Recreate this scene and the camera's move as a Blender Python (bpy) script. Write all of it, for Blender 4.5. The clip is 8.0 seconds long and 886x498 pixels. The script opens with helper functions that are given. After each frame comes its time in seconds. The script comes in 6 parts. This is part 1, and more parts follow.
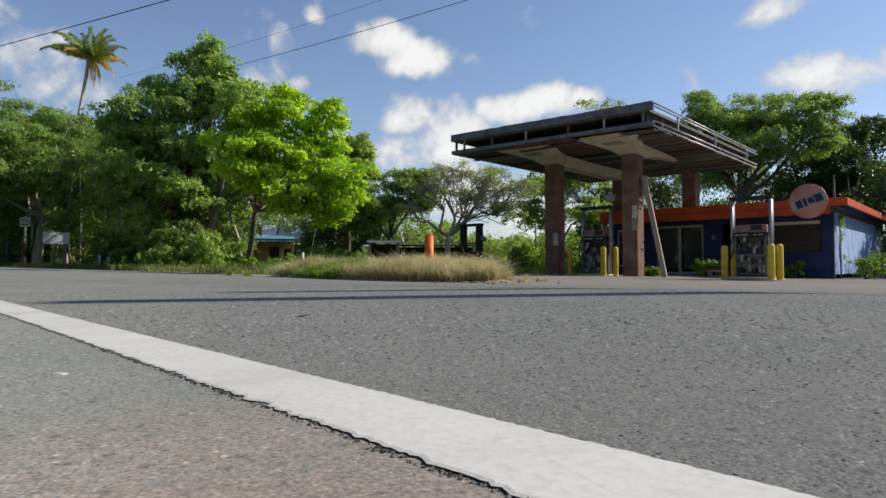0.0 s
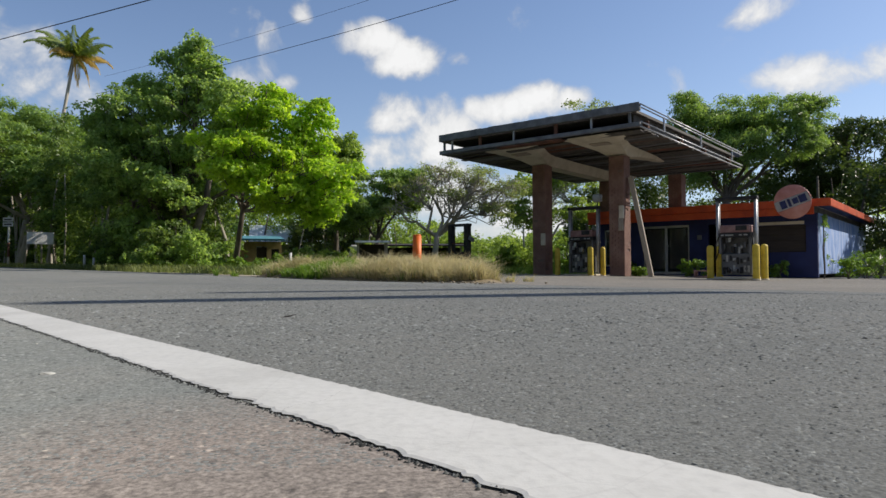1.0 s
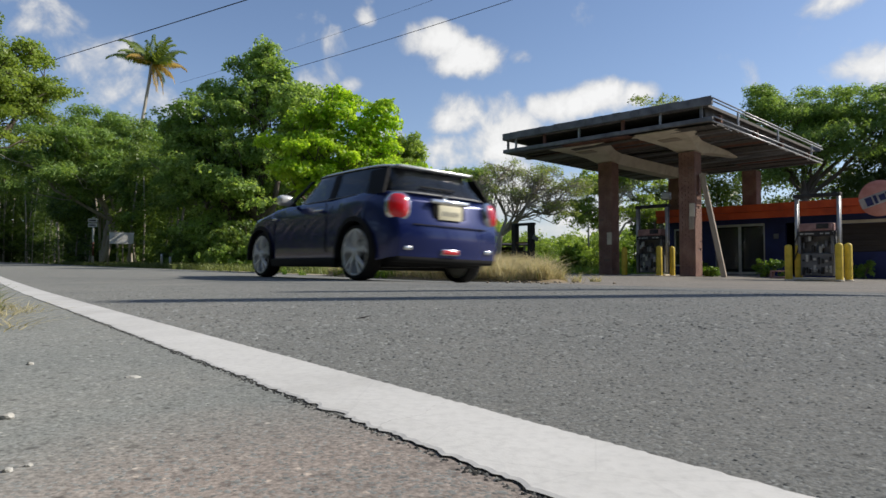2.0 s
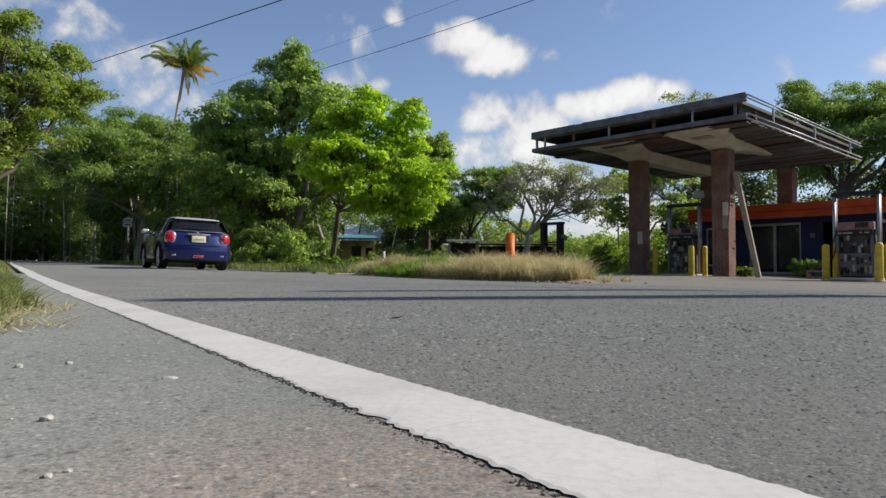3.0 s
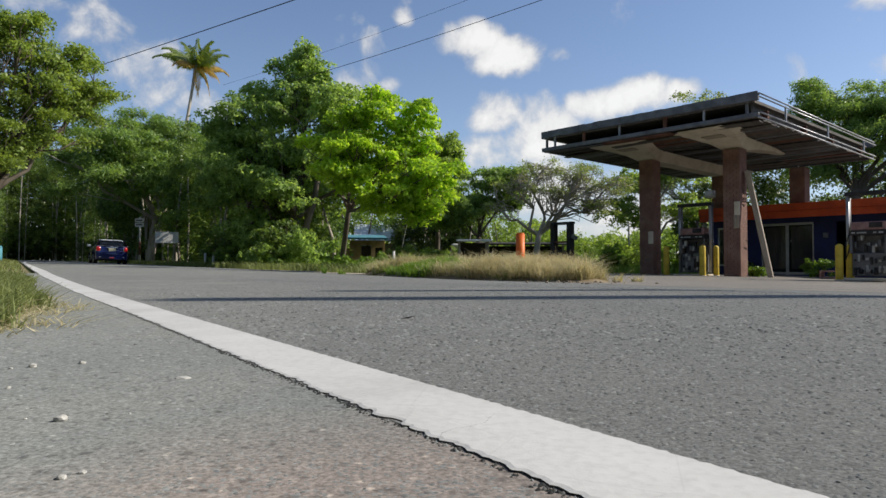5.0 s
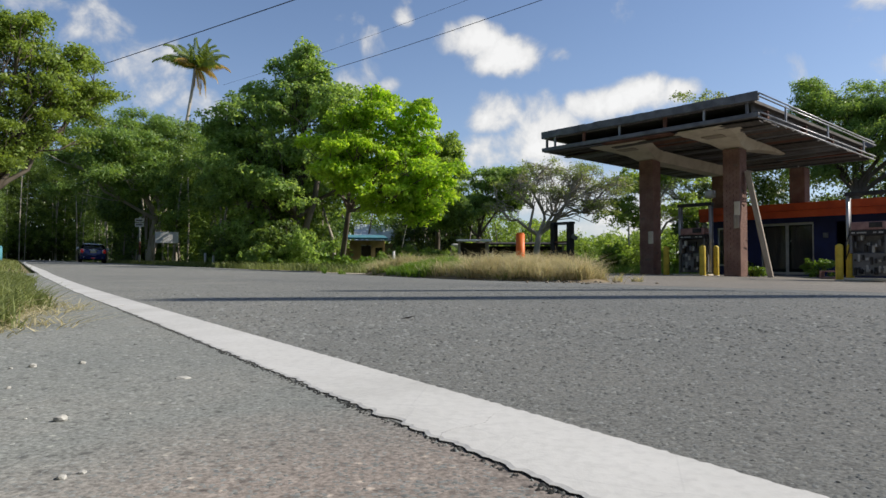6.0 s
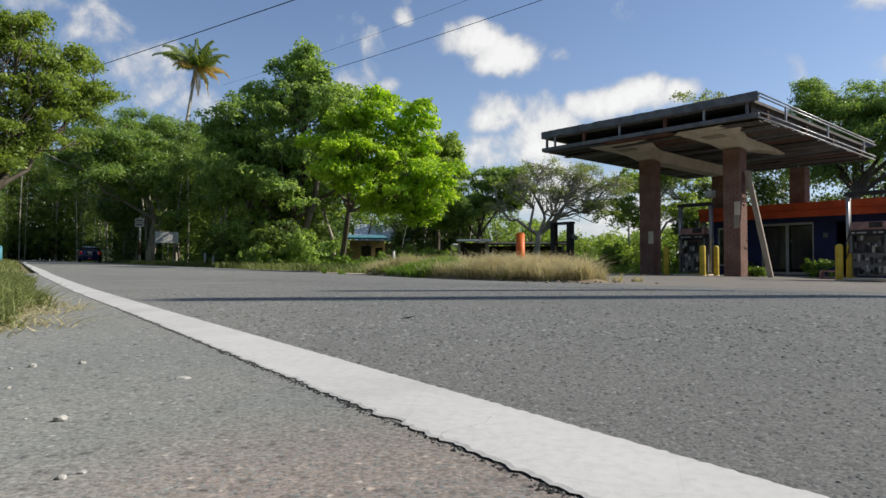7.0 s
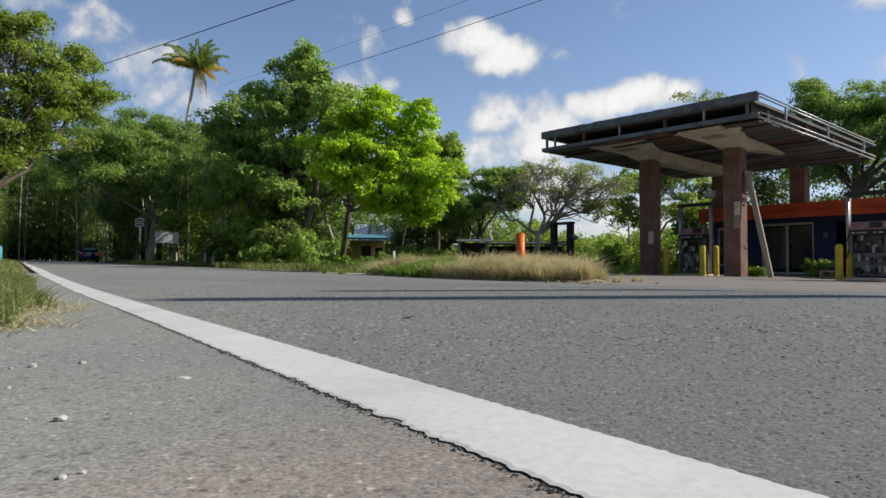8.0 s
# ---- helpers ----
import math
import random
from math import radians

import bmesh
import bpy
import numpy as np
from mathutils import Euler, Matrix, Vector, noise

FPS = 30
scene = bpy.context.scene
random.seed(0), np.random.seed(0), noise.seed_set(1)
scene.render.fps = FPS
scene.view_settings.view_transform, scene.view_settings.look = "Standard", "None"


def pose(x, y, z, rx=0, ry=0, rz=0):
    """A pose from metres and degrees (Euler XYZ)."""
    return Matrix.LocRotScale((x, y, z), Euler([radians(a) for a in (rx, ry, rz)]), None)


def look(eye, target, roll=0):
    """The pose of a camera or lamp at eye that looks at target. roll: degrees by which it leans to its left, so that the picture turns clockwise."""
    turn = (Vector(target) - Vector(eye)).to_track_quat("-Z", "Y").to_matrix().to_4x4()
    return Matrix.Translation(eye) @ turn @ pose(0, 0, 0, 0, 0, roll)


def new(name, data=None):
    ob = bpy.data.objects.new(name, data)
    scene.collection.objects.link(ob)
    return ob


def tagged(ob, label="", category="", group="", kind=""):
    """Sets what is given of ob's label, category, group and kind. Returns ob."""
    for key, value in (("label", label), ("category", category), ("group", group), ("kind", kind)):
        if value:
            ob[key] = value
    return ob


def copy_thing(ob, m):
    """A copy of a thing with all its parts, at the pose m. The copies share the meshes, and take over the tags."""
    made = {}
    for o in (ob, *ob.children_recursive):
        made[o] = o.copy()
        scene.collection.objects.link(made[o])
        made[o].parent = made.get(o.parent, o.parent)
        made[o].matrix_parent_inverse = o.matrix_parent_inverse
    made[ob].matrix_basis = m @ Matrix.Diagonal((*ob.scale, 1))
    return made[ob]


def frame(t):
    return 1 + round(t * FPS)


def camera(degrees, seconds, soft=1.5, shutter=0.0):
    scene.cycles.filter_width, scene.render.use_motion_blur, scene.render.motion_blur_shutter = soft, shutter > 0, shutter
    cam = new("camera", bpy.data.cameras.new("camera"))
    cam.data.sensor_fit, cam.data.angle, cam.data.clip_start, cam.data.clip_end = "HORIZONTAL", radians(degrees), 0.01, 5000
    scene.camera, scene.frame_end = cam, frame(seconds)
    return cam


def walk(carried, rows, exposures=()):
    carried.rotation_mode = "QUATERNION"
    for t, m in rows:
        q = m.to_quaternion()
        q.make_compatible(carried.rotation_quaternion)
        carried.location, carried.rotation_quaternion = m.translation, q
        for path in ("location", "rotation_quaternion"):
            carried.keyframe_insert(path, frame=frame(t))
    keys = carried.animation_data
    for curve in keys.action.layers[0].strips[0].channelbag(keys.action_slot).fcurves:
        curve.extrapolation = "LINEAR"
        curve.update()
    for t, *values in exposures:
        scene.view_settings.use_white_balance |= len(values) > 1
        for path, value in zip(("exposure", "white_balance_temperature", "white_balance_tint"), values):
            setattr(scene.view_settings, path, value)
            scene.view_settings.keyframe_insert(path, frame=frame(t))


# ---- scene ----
# Camera: low over the road edge, panning left with the passing car, then at rest.
EYE = 0.137
cam = camera(68.0, 8.0, 1.5, 0.22)
walk(cam, [(t, pose(x, y, EYE + z, 90 + pitch, roll, yaw)) for t, yaw, pitch, roll, x, y, z in (
    (0.0, 0.228, 1.715, 0.20, 0.055, -0.064, -0.006),
    (0.5, 0.126, 1.713, 0.21, 0.056, -0.066, -0.006),
    (1.0, -0.793, 1.716, 0.24, 0.064, -0.086, -0.005),
    (1.3, -0.02, 1.714, 0.20, 0.058, -0.074, -0.004),
    (1.5, 1.325, 1.711, 0.15, 0.047, -0.059, -0.004),
    (1.8, 3.42, 1.690, 0.11, 0.033, -0.040, -0.002),
    (2.0, 4.637, 1.672, 0.09, 0.024, -0.029, -0.001),
    (2.2, 5.52, 1.655, 0.05, 0.018, -0.021, 0.0),
    (3.3, 7.32, 1.612, -0.02, 0.003, -0.004, 0.0),
    (3.5, 7.524, 1.608, -0.03, 0.001, -0.002, 0.0),
    (4.0, 7.90, 1.606, -0.04, 0.0, 0.0, 0.0),
    (8.0, 7.90, 1.606, -0.04, 0.0, 0.0, 0.0))])

# World: afternoon sky with fair-weather cumulus, sun low on the right.
SUN_AZ = radians(75)          # from +y towards +x
SUN_EL = radians(36)
sun_dir = Vector((math.sin(SUN_AZ) * math.cos(SUN_EL), math.cos(SUN_AZ) * math.cos(SUN_EL), math.sin(SUN_EL)))


def link(tree, a, b):
    tree.links.new(a, b)


def node(tree, kind, **inputs):
    n = tree.nodes.new(kind)
    for key, value in inputs.items():
        n.inputs[key.replace("_", " ")].default_value = value
    return n


def mathn(tree, op, a, b=None, c=None, clamp=False):
    n = tree.nodes.new("ShaderNodeMath")
    n.operation, n.use_clamp = op, clamp
    for i, v in enumerate((a, b, c)):
        if v is None:
            continue
        if isinstance(v, (int, float)):
            n.inputs[i].default_value = v
        else:
            link(tree, v, n.inputs[i])
    return n.outputs[0]


def mix_of(t, fac, a, b, blend="MIX"):
    n = t.nodes.new("ShaderNodeMix")
    n.data_type, n.blend_type = "RGBA", blend
    for v, key in ((fac, "Factor"), (a, "A"), (b, "B")):
        if isinstance(v, (int, float)):
            n.inputs[key].default_value = v
        elif isinstance(v, tuple):
            n.inputs[key].default_value = (*v, 1)
        else:
            link(t, v, n.inputs[key])
    return n.outputs["Result"]


def make_world():
    w = bpy.data.worlds.new("sky")
    scene.world = w
    w.use_nodes = True
    t = w.node_tree
    t.nodes.clear()
    sky = t.nodes.new("ShaderNodeTexSky")
    sky.sky_type, sky.sun_disc = "NISHITA", False
    sky.sun_elevation, sky.sun_rotation = SUN_EL, SUN_AZ
    sky.altitude, sky.air_density, sky.dust_density, sky.ozone_density = 50, 1.0, 0.5, 3.2
    tc = t.nodes.new("ShaderNodeTexCoord")
    # cumulus: noise on the view direction, gathered into cloud fields
    sep = t.nodes.new("ShaderNodeSeparateXYZ")
    link(t, tc.outputs["Generated"], sep.inputs[0])
    warp = node(t, "ShaderNodeTexNoise", Scale=13.0, Detail=10.0, Roughness=0.58, Distortion=0.25)
    fine = node(t, "ShaderNodeTexNoise", Scale=3.2, Detail=5.0, Roughness=0.5)
    link(t, tc.outputs["Generated"], warp.inputs["Vector"])
    link(t, tc.outputs["Generated"], fine.inputs["Vector"])
    field = None
    for b, e, rb, re, k in CLOUDS:
        d = Vector((math.sin(radians(b)) * math.cos(radians(e)), math.cos(radians(b)) * math.cos(radians(e)), math.sin(radians(e))))
        right = Vector((math.cos(radians(b)), -math.sin(radians(b)), 0))
        up = right.cross(d)
        dots = []
        for axis, size in ((right, rb), (up, re)):
            n = t.nodes.new("ShaderNodeVectorMath")
            n.operation = "DOT_PRODUCT"
            link(t, tc.outputs["Generated"], n.inputs[0])
            n.inputs[1].default_value = axis
            q = mathn(t, "DIVIDE", n.outputs["Value"], radians(size))
            dots.append(mathn(t, "MULTIPLY", q, q))
        front = t.nodes.new("ShaderNodeVectorMath")
        front.operation = "DOT_PRODUCT"
        link(t, tc.outputs["Generated"], front.inputs[0])
        front.inputs[1].default_value = d
        r2 = mathn(t, "ADD", dots[0], dots[1])
        bump = mathn(t, "MULTIPLY", mathn(t, "SUBTRACT", 1.0, r2), k)
        bump = mathn(t, "MULTIPLY", mathn(t, "MAXIMUM", bump, -3.0), mathn(t, "GREATER_THAN", front.outputs["Value"], 0.0))
        bump = mathn(t, "SUBTRACT", bump, mathn(t, "LESS_THAN", front.outputs["Value"], 0.0))
        field = bump if field is None else mathn(t, "MAXIMUM", field, bump)
    # the rest of the dome carries scattered clouds of its own
    rest = mathn(t, "MULTIPLY", mathn(t, "SUBTRACT", fine.outputs["Fac"], 0.62), 3.0)
    behind = mathn(t, "LESS_THAN", sep.outputs["Y"], 0.35)
    rest = mathn(t, "SUBTRACT", rest, mathn(t, "SUBTRACT", 1.0, behind))
    field = mathn(t, "MAXIMUM", field, rest)
    dens = mathn(t, "ADD", field, mathn(t, "MULTIPLY", mathn(t, "SUBTRACT", warp.outputs["Fac"], 0.50), 8.0))
    ramp = t.nodes.new("ShaderNodeMapRange")
    ramp.interpolation_type = "SMOOTHSTEP"
    ramp.inputs["From Min"].default_value, ramp.inputs["From Max"].default_value = -0.35, 1.9
    link(t, dens, ramp.inputs["Value"])
    amount = mathn(t, "MULTIPLY", ramp.outputs["Result"], 0.92)
    tone = node(t, "ShaderNodeMapRange")
    tone.inputs["From Min"].default_value, tone.inputs["From Max"].default_value = 0.4, 2.4
    tone.inputs["To Min"].default_value, tone.inputs["To Max"].default_value = CLOUD_LO, CLOUD_HI
    link(t, dens, tone.inputs["Value"])
    cloud = t.nodes.new("ShaderNodeCombineColor")
    for i, f in enumerate((1.0, 0.99, 0.97)):
        link(t, mathn(t, "MULTIPLY", tone.outputs["Result"], f), cloud.inputs[i])
    # thin bright haze that thickens towards the horizon
    haze = mathn(t, "MULTIPLY", mathn(t, "POWER", mathn(t, "SUBTRACT", 1.0, mathn(t, "ABSOLUTE", sep.outputs["Z"])), 5.0), 0.35, clamp=True)
    hz = t.nodes.new("ShaderNodeMix")
    hz.data_type = "RGBA"
    link(t, haze, hz.inputs["Factor"])
    link(t, mix_of(t, 1.0, sky.outputs[0], (1.05, 1.0, 1.02), "MULTIPLY"), hz.inputs["A"])
    hz.inputs["B"].default_value = (*HAZE, 1)
    mix = t.nodes.new("ShaderNodeMix")
    mix.data_type = "RGBA"
    link(t, amount, mix.inputs["Factor"])
    link(t, hz.outputs["Result"], mix.inputs["A"])
    link(t, cloud.outputs[0], mix.inputs["B"])
    bg = node(t, "ShaderNodeBackground", Strength=SKY)
    link(t, mix.outputs["Result"], bg.inputs["Color"])
    out = t.nodes.new("ShaderNodeOutputWorld")
    link(t, bg.outputs[0], out.inputs["Surface"])


# bearing, height (degrees), half width, half height (degrees), strength
CLOUDS = ((-5.4, 19.2, 3.1, 1.7, 2.0), (-2.2, 18.0, 3.8, 1.7, 2.0), (2.0, 17.9, 1.3, 0.7, 1.2), (-3.1, 13.0, 3.2, 2.0, 2.0), (0.3, 12.0, 3.4, 2.8, 2.0),
          (-2.2, 10.2, 4.4, 2.0, 1.8), (6.0, 13.8, 3.7, 1.5, 2.0), (9.0, 14.3, 3.0, 1.6, 2.0), (11.7, 14.4, 2.0, 1.0, 1.4), (-11.4, 21.5, 1.0, 1.5, 1.5), (-15.6, 20.7, 0.9, 0.6, 0.3), (-15.4, 16.0, 2.0, 2.0, 1.5),
          (-9.5, 11.5, 1.4, 1.0, 1.1), (-12.6, 15.5, 1.5, 0.7, 1.0), (-32.8, 15.8, 3.0, 2.4, 1.2), (-35.6, 17.8, 3.0, 1.3, 0.7), (-28.9, 12.7, 3.0, 1.7, 1.3), (-40.3, 18.9, 2.0, 0.9, 0.7), (-31.5, 13.8, 2.3, 1.7, 1.1),
          (0.7, 6.7, 6.0, 2.7, 1.6), (7.3, 3.5, 7.4, 3.0, 1.6), (30.9, 14.1, 4.6, 1.7, 2.0), (27.9, 14.4, 3.0, 1.0, 1.3), (33.7, 14.4, 3.0, 1.7, 1.8), (26.4, 19.6, 3.0, 1.1, 1.2),
          (-15.0, 18.9, 1.7, 1.3, 0.7))
SKY, CLOUD_LO, CLOUD_HI, HAZE = 0.098, 5.2, 7.8, (3.6, 4.3, 6.2)
make_world()
sun = new("sun", bpy.data.lights.new("sun", "SUN"))
sun.data.energy, sun.data.angle, sun.data.color = 4.0, radians(0.53), (1.0, 0.93, 0.82)
sun.matrix_basis = look(sun_dir * 60, (0, 0, 0))
scene.view_settings.exposure = 0.35


# ---- materials ----
def shader(name, rough=0.6, metal=0.0, spec=0.5):
    m = bpy.data.materials.new(name)
    m.use_nodes = True
    t = m.node_tree
    b = t.nodes["Principled BSDF"]
    b.inputs["Roughness"].default_value, b.inputs["Metallic"].default_value = rough, metal
    b.inputs["Specular IOR Level"].default_value = spec
    return m, t, b


def coords(t, space="Object"):
    return t.nodes.new("ShaderNodeTexCoord").outputs[space]


def noise_of(t, vec, scale, detail=4.0, rough=0.55, stretch=None):
    if stretch:
        mp = t.nodes.new("ShaderNodeMapping")
        mp.inputs["Scale"].default_value = stretch
        link(t, vec, mp.inputs["Vector"])
        vec = mp.outputs[0]
    n = node(t, "ShaderNodeTexNoise", Scale=scale, Detail=detail, Roughness=rough)
    link(t, vec, n.inputs["Vector"])
    return n.outputs["Fac"]


def ramp_of(t, fac, stops):
    r = t.nodes.new("ShaderNodeValToRGB")
    e = r.color_ramp.elements
    while len(e) < len(stops):
        e.new(0.5)
    for el, (p, c) in zip(e, stops):
        el.position, el.color = p, (*c, 1)
    link(t, fac, r.inputs[0])
    return r.outputs[0]


def bump_of(t, b, height, strength=0.3, dist=0.01):
    n = node(t, "ShaderNodeBump", Strength=strength, Distance=dist)
    link(t, height, n.inputs["Height"])
    link(t, n.outputs[0], b.inputs["Normal"])


def worn(name, base, dark, light, scale=3.0, rough=0.6, metal=0.0, bump=0.25, grain=60.0, stretch=None, spec=0.4):
    """A painted, plastered or bare surface: two scales of variation and a fine grain."""
    m, t, b = shader(name, rough, metal, spec)
    v = coords(t)
    big = noise_of(t, v, scale, 5, 0.6, stretch)
    small = noise_of(t, v, grain, 3, 0.6)
    col = ramp_of(t, big, ((0.28, dark), (0.5, base), (0.74, light)))
    col = mix_of(t, mathn(t, "MULTIPLY", small, 0.3), col, tuple(c * 0.55 for c in base))
    link(t, col, b.inputs["Base Color"])
    link(t, mathn(t, "ADD", mathn(t, "MULTIPLY", big, 0.25), rough - 0.12), b.inputs["Roughness"])
    bump_of(t, b, small, bump, 0.004)
    return m


def asphalt(name, tint, patch=None):
    """Worn asphalt: fine grit, dark pits, pale chips and slow changes of tone."""
    m, t, b = shader(name, 0.85, 0, 0.25)
    b.inputs["Diffuse Roughness"].default_value = 0.45
    v = coords(t)
    grit = noise_of(t, v, 210, 3, 0.65)
    mid = noise_of(t, v, 55, 4, 0.6)
    patchy = noise_of(t, v, 1.6, 6, 0.62)
    broad = noise_of(t, v, 0.22, 3, 0.5)
    col = ramp_of(t, grit, ((0.34, tuple(c * 0.60 for c in tint)), (0.5, tint), (0.66, tuple(c * 1.36 for c in tint))))
    for fac, lo, hi in ((mid, (0.84, 0.84, 0.84), (1.10, 1.10, 1.10)), (patchy, (0.86, 0.88, 0.88), (1.12, 1.10, 1.07)), (broad, (0.93, 0.93, 0.94), (1.06, 1.05, 1.04))):
        col = mix_of(t, 1.0, col, ramp_of(t, fac, ((0.32, lo), (0.66, hi))), "MULTIPLY")
    for scale, size, chance, shade in ((55.0, 0.40, 0.72, (0.55, 0.55, 0.56)), (90.0, 0.34, 0.88, (1.75, 1.72, 1.65)), (24.0, 0.22, 0.84, (0.45, 0.45, 0.44))):
        vor = node(t, "ShaderNodeTexVoronoi", Scale=scale)
        link(t, v, vor.inputs["Vector"])
        sep = t.nodes.new("ShaderNodeSeparateColor")
        link(t, vor.outputs["Color"], sep.inputs[0])
        spot = mathn(t, "MULTIPLY", mathn(t, "GREATER_THAN", sep.outputs[0], chance), mathn(t, "SUBTRACT", 1.0, mathn(t, "DIVIDE", vor.outputs["Distance"], size), clamp=True))
        col = mix_of(t, mathn(t, "MULTIPLY", spot, 1.3, clamp=True), col, mix_of(t, 1.0, col, shade, "MULTIPLY"))
    if patch:
        sep = t.nodes.new("ShaderNodeVectorMath")
        sep.operation = "DISTANCE"
        link(t, v, sep.inputs[0])
        sep.inputs[1].default_value = patch[0]
        near = mathn(t, "SUBTRACT", 1.0, mathn(t, "DIVIDE", sep.outputs["Value"], patch[1]), clamp=True)
        near = mathn(t, "MULTIPLY", mathn(t, "ADD", near, mathn(t, "MULTIPLY", mathn(t, "SUBTRACT", patchy, 0.5), 0.9)), 1.6, clamp=True)
        col = mix_of(t, mathn(t, "MULTIPLY", near, 0.95), col, mix_of(t, 1.0, col, (1.36, 1.12, 1.05), "MULTIPLY"))
    link(t, col, b.inputs["Base Color"])
    bump_of(t, b, mathn(t, "ADD", grit, mid), 0.35, 0.002)
    return m


def leafy(name, dark, light, trans=0.35, yellow=None, warm=(1.3, 1.25, 0.6)):
    """Leaves or blades: tone by leaf, by spray and by bough, with light passing through."""
    m, t, b = shader(name, 0.45, 0, 0.4)
    geo = t.nodes.new("ShaderNodeNewGeometry")
    v = coords(t)
    patch = noise_of(t, v, 0.9, 4, 0.65)
    rnd = geo.outputs["Random Per Island"]
    stops = [(0.0, dark), (0.75, light)]
    if yellow:
        stops += [(0.93, light), (1.0, yellow)]
    fac = mathn(t, "ADD", mathn(t, "MULTIPLY", rnd, 0.6), mathn(t, "MULTIPLY", mathn(t, "SUBTRACT", patch, 0.36), 1.2), clamp=True)
    col = ramp_of(t, fac, stops)
    link(t, col, b.inputs["Base Color"])
    tr = t.nodes.new("ShaderNodeBsdfTranslucent")
    link(t, mix_of(t, 1.0, col, warm, "MULTIPLY"), tr.inputs["Color"])
    mx = node(t, "ShaderNodeMixShader", Fac=trans)
    link(t, b.outputs[0], mx.inputs[1])
    link(t, tr.outputs[0], mx.inputs[2])
    link(t, mx.outputs[0], t.nodes["Material Output"].inputs["Surface"])
    return m


def plain(name, col, rough=0.5, metal=0.0, spec=0.5, coat=0.0):
    m, t, b = shader(name, rough, metal, spec)
    v = coords(t)
    n = noise_of(t, v, 14, 4)
    link(t, mix_of(t, mathn(t, "MULTIPLY", n, 0.35), col, tuple(c * 0.6 for c in col)), b.inputs["Base Color"])
    b.inputs["Coat Weight"].default_value = coat
    b.inputs["Coat Roughness"].default_value = 0.04
    return m


def ground_material():
    m, t, b = shader("earth_and_grass", 0.95, 0, 0.15)
    v = coords(t)
    a, c = noise_of(t, v, 0.35, 6), noise_of(t, v, 14, 5)
    col = ramp_of(t, a, ((0.3, (0.055, 0.085, 0.02)), (0.5, (0.10, 0.12, 0.035)), (0.7, (0.20, 0.16, 0.085))))
    col = mix_of(t, mathn(t, "MULTIPLY", c, 0.5), col, (0.05, 0.055, 0.02))
    link(t, col, b.inputs["Base Color"])
    bump_of(t, b, c, 0.8, 0.03)
    return m


def line_paint():
    m, t, b = shader("road_paint", 0.7, 0, 0.3)
    v = coords(t)
    big, small = noise_of(t, v, 3.0, 5, 0.65), noise_of(t, v, 90, 4, 0.6)
    cr = node(t, "ShaderNodeTexVoronoi", Scale=9.0)
    cr.feature = "DISTANCE_TO_EDGE"
    link(t, v, cr.inputs["Vector"])
    col = ramp_of(t, big, ((0.28, (0.49, 0.485, 0.46)), (0.5, (0.61, 0.605, 0.58)), (0.72, (0.68, 0.675, 0.65))))
    col = mix_of(t, ramp_of(t, small, ((0.45, (0.0, 0.0, 0.0)), (0.75, (0.30, 0.30, 0.30)))), col, (0.34, 0.34, 0.33))
    col = mix_of(t, mathn(t, "MULTIPLY", mathn(t, "LESS_THAN", cr.outputs["Distance"], 0.006), 0.12), col, (0.3, 0.3, 0.3))
    link(t, col, b.inputs["Base Color"])
    bump_of(t, b, small, 0.25, 0.0015)
    return m


M_ROAD = asphalt("asphalt", (0.218, 0.222, 0.210))
M_SHOULDER = asphalt("shoulder_asphalt", (0.256, 0.268, 0.254), ((-0.05, 0.36, 0.0), 0.34))
M_APRON = asphalt("forecourt_concrete", (0.285, 0.26, 0.225))
M_GROUND = ground_material()
M_LINE = line_paint()
# the dark tone paints the lip's shadow line; the crack shares it
M_EDGE = worn("broken_edge_and_shadow", (0.05, 0.046, 0.04), (0.02, 0.019, 0.016), (0.15, 0.135, 0.11), 30, 0.95, 0, 0.8, 160)
M_STONE = worn("chalky_stone", (0.50, 0.49, 0.45), (0.38, 0.37, 0.33), (0.60, 0.59, 0.54), 40, 0.85)
M_BRICK = worn("brick_red", (0.25, 0.145, 0.115), (0.17, 0.095, 0.075), (0.33, 0.22, 0.18), 2.2, 0.85, 0, 0.6, 90)
M_MORTAR = worn("mortar", (0.22, 0.15, 0.125), (0.15, 0.10, 0.085), (0.28, 0.21, 0.18), 5, 0.9)
M_STEEL = worn("grey_steel", (0.16, 0.165, 0.175), (0.08, 0.08, 0.085), (0.25, 0.25, 0.26), 2.5, 0.55, 0.3, 0.3, 40)
M_RUST = worn("rusty_steel", (0.16, 0.075, 0.05), (0.08, 0.04, 0.03), (0.24, 0.12, 0.08), 4, 0.85, 0.1, 0.5, 40)
M_TUBE = worn("pale_metal_tube", (0.40, 0.41, 0.42), (0.26, 0.26, 0.26), (0.52, 0.52, 0.52), 3, 0.4, 0.4)
M_DECK = worn("dark_decking", (0.10, 0.092, 0.085), (0.045, 0.042, 0.04), (0.17, 0.15, 0.13), 2, 0.8, 0, 0.5, 30, (1, 8, 1))
M_CREAM = worn("cream_concrete", (0.62, 0.56, 0.45), (0.48, 0.42, 0.32), (0.72, 0.66, 0.55), 2, 0.85)
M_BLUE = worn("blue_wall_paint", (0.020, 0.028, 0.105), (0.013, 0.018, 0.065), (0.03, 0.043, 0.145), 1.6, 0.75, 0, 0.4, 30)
# peeling blue paint, its tone raised to carry the sun on the side wall
M_SUNLIT_BLUE = worn("weathered_sunlit_blue_paint", (0.30, 0.43, 0.74), (0.15, 0.24, 0.55), (0.66, 0.71, 0.80), 2.6, 0.8, 0, 0.4, 30, (1, 1, 0.35))
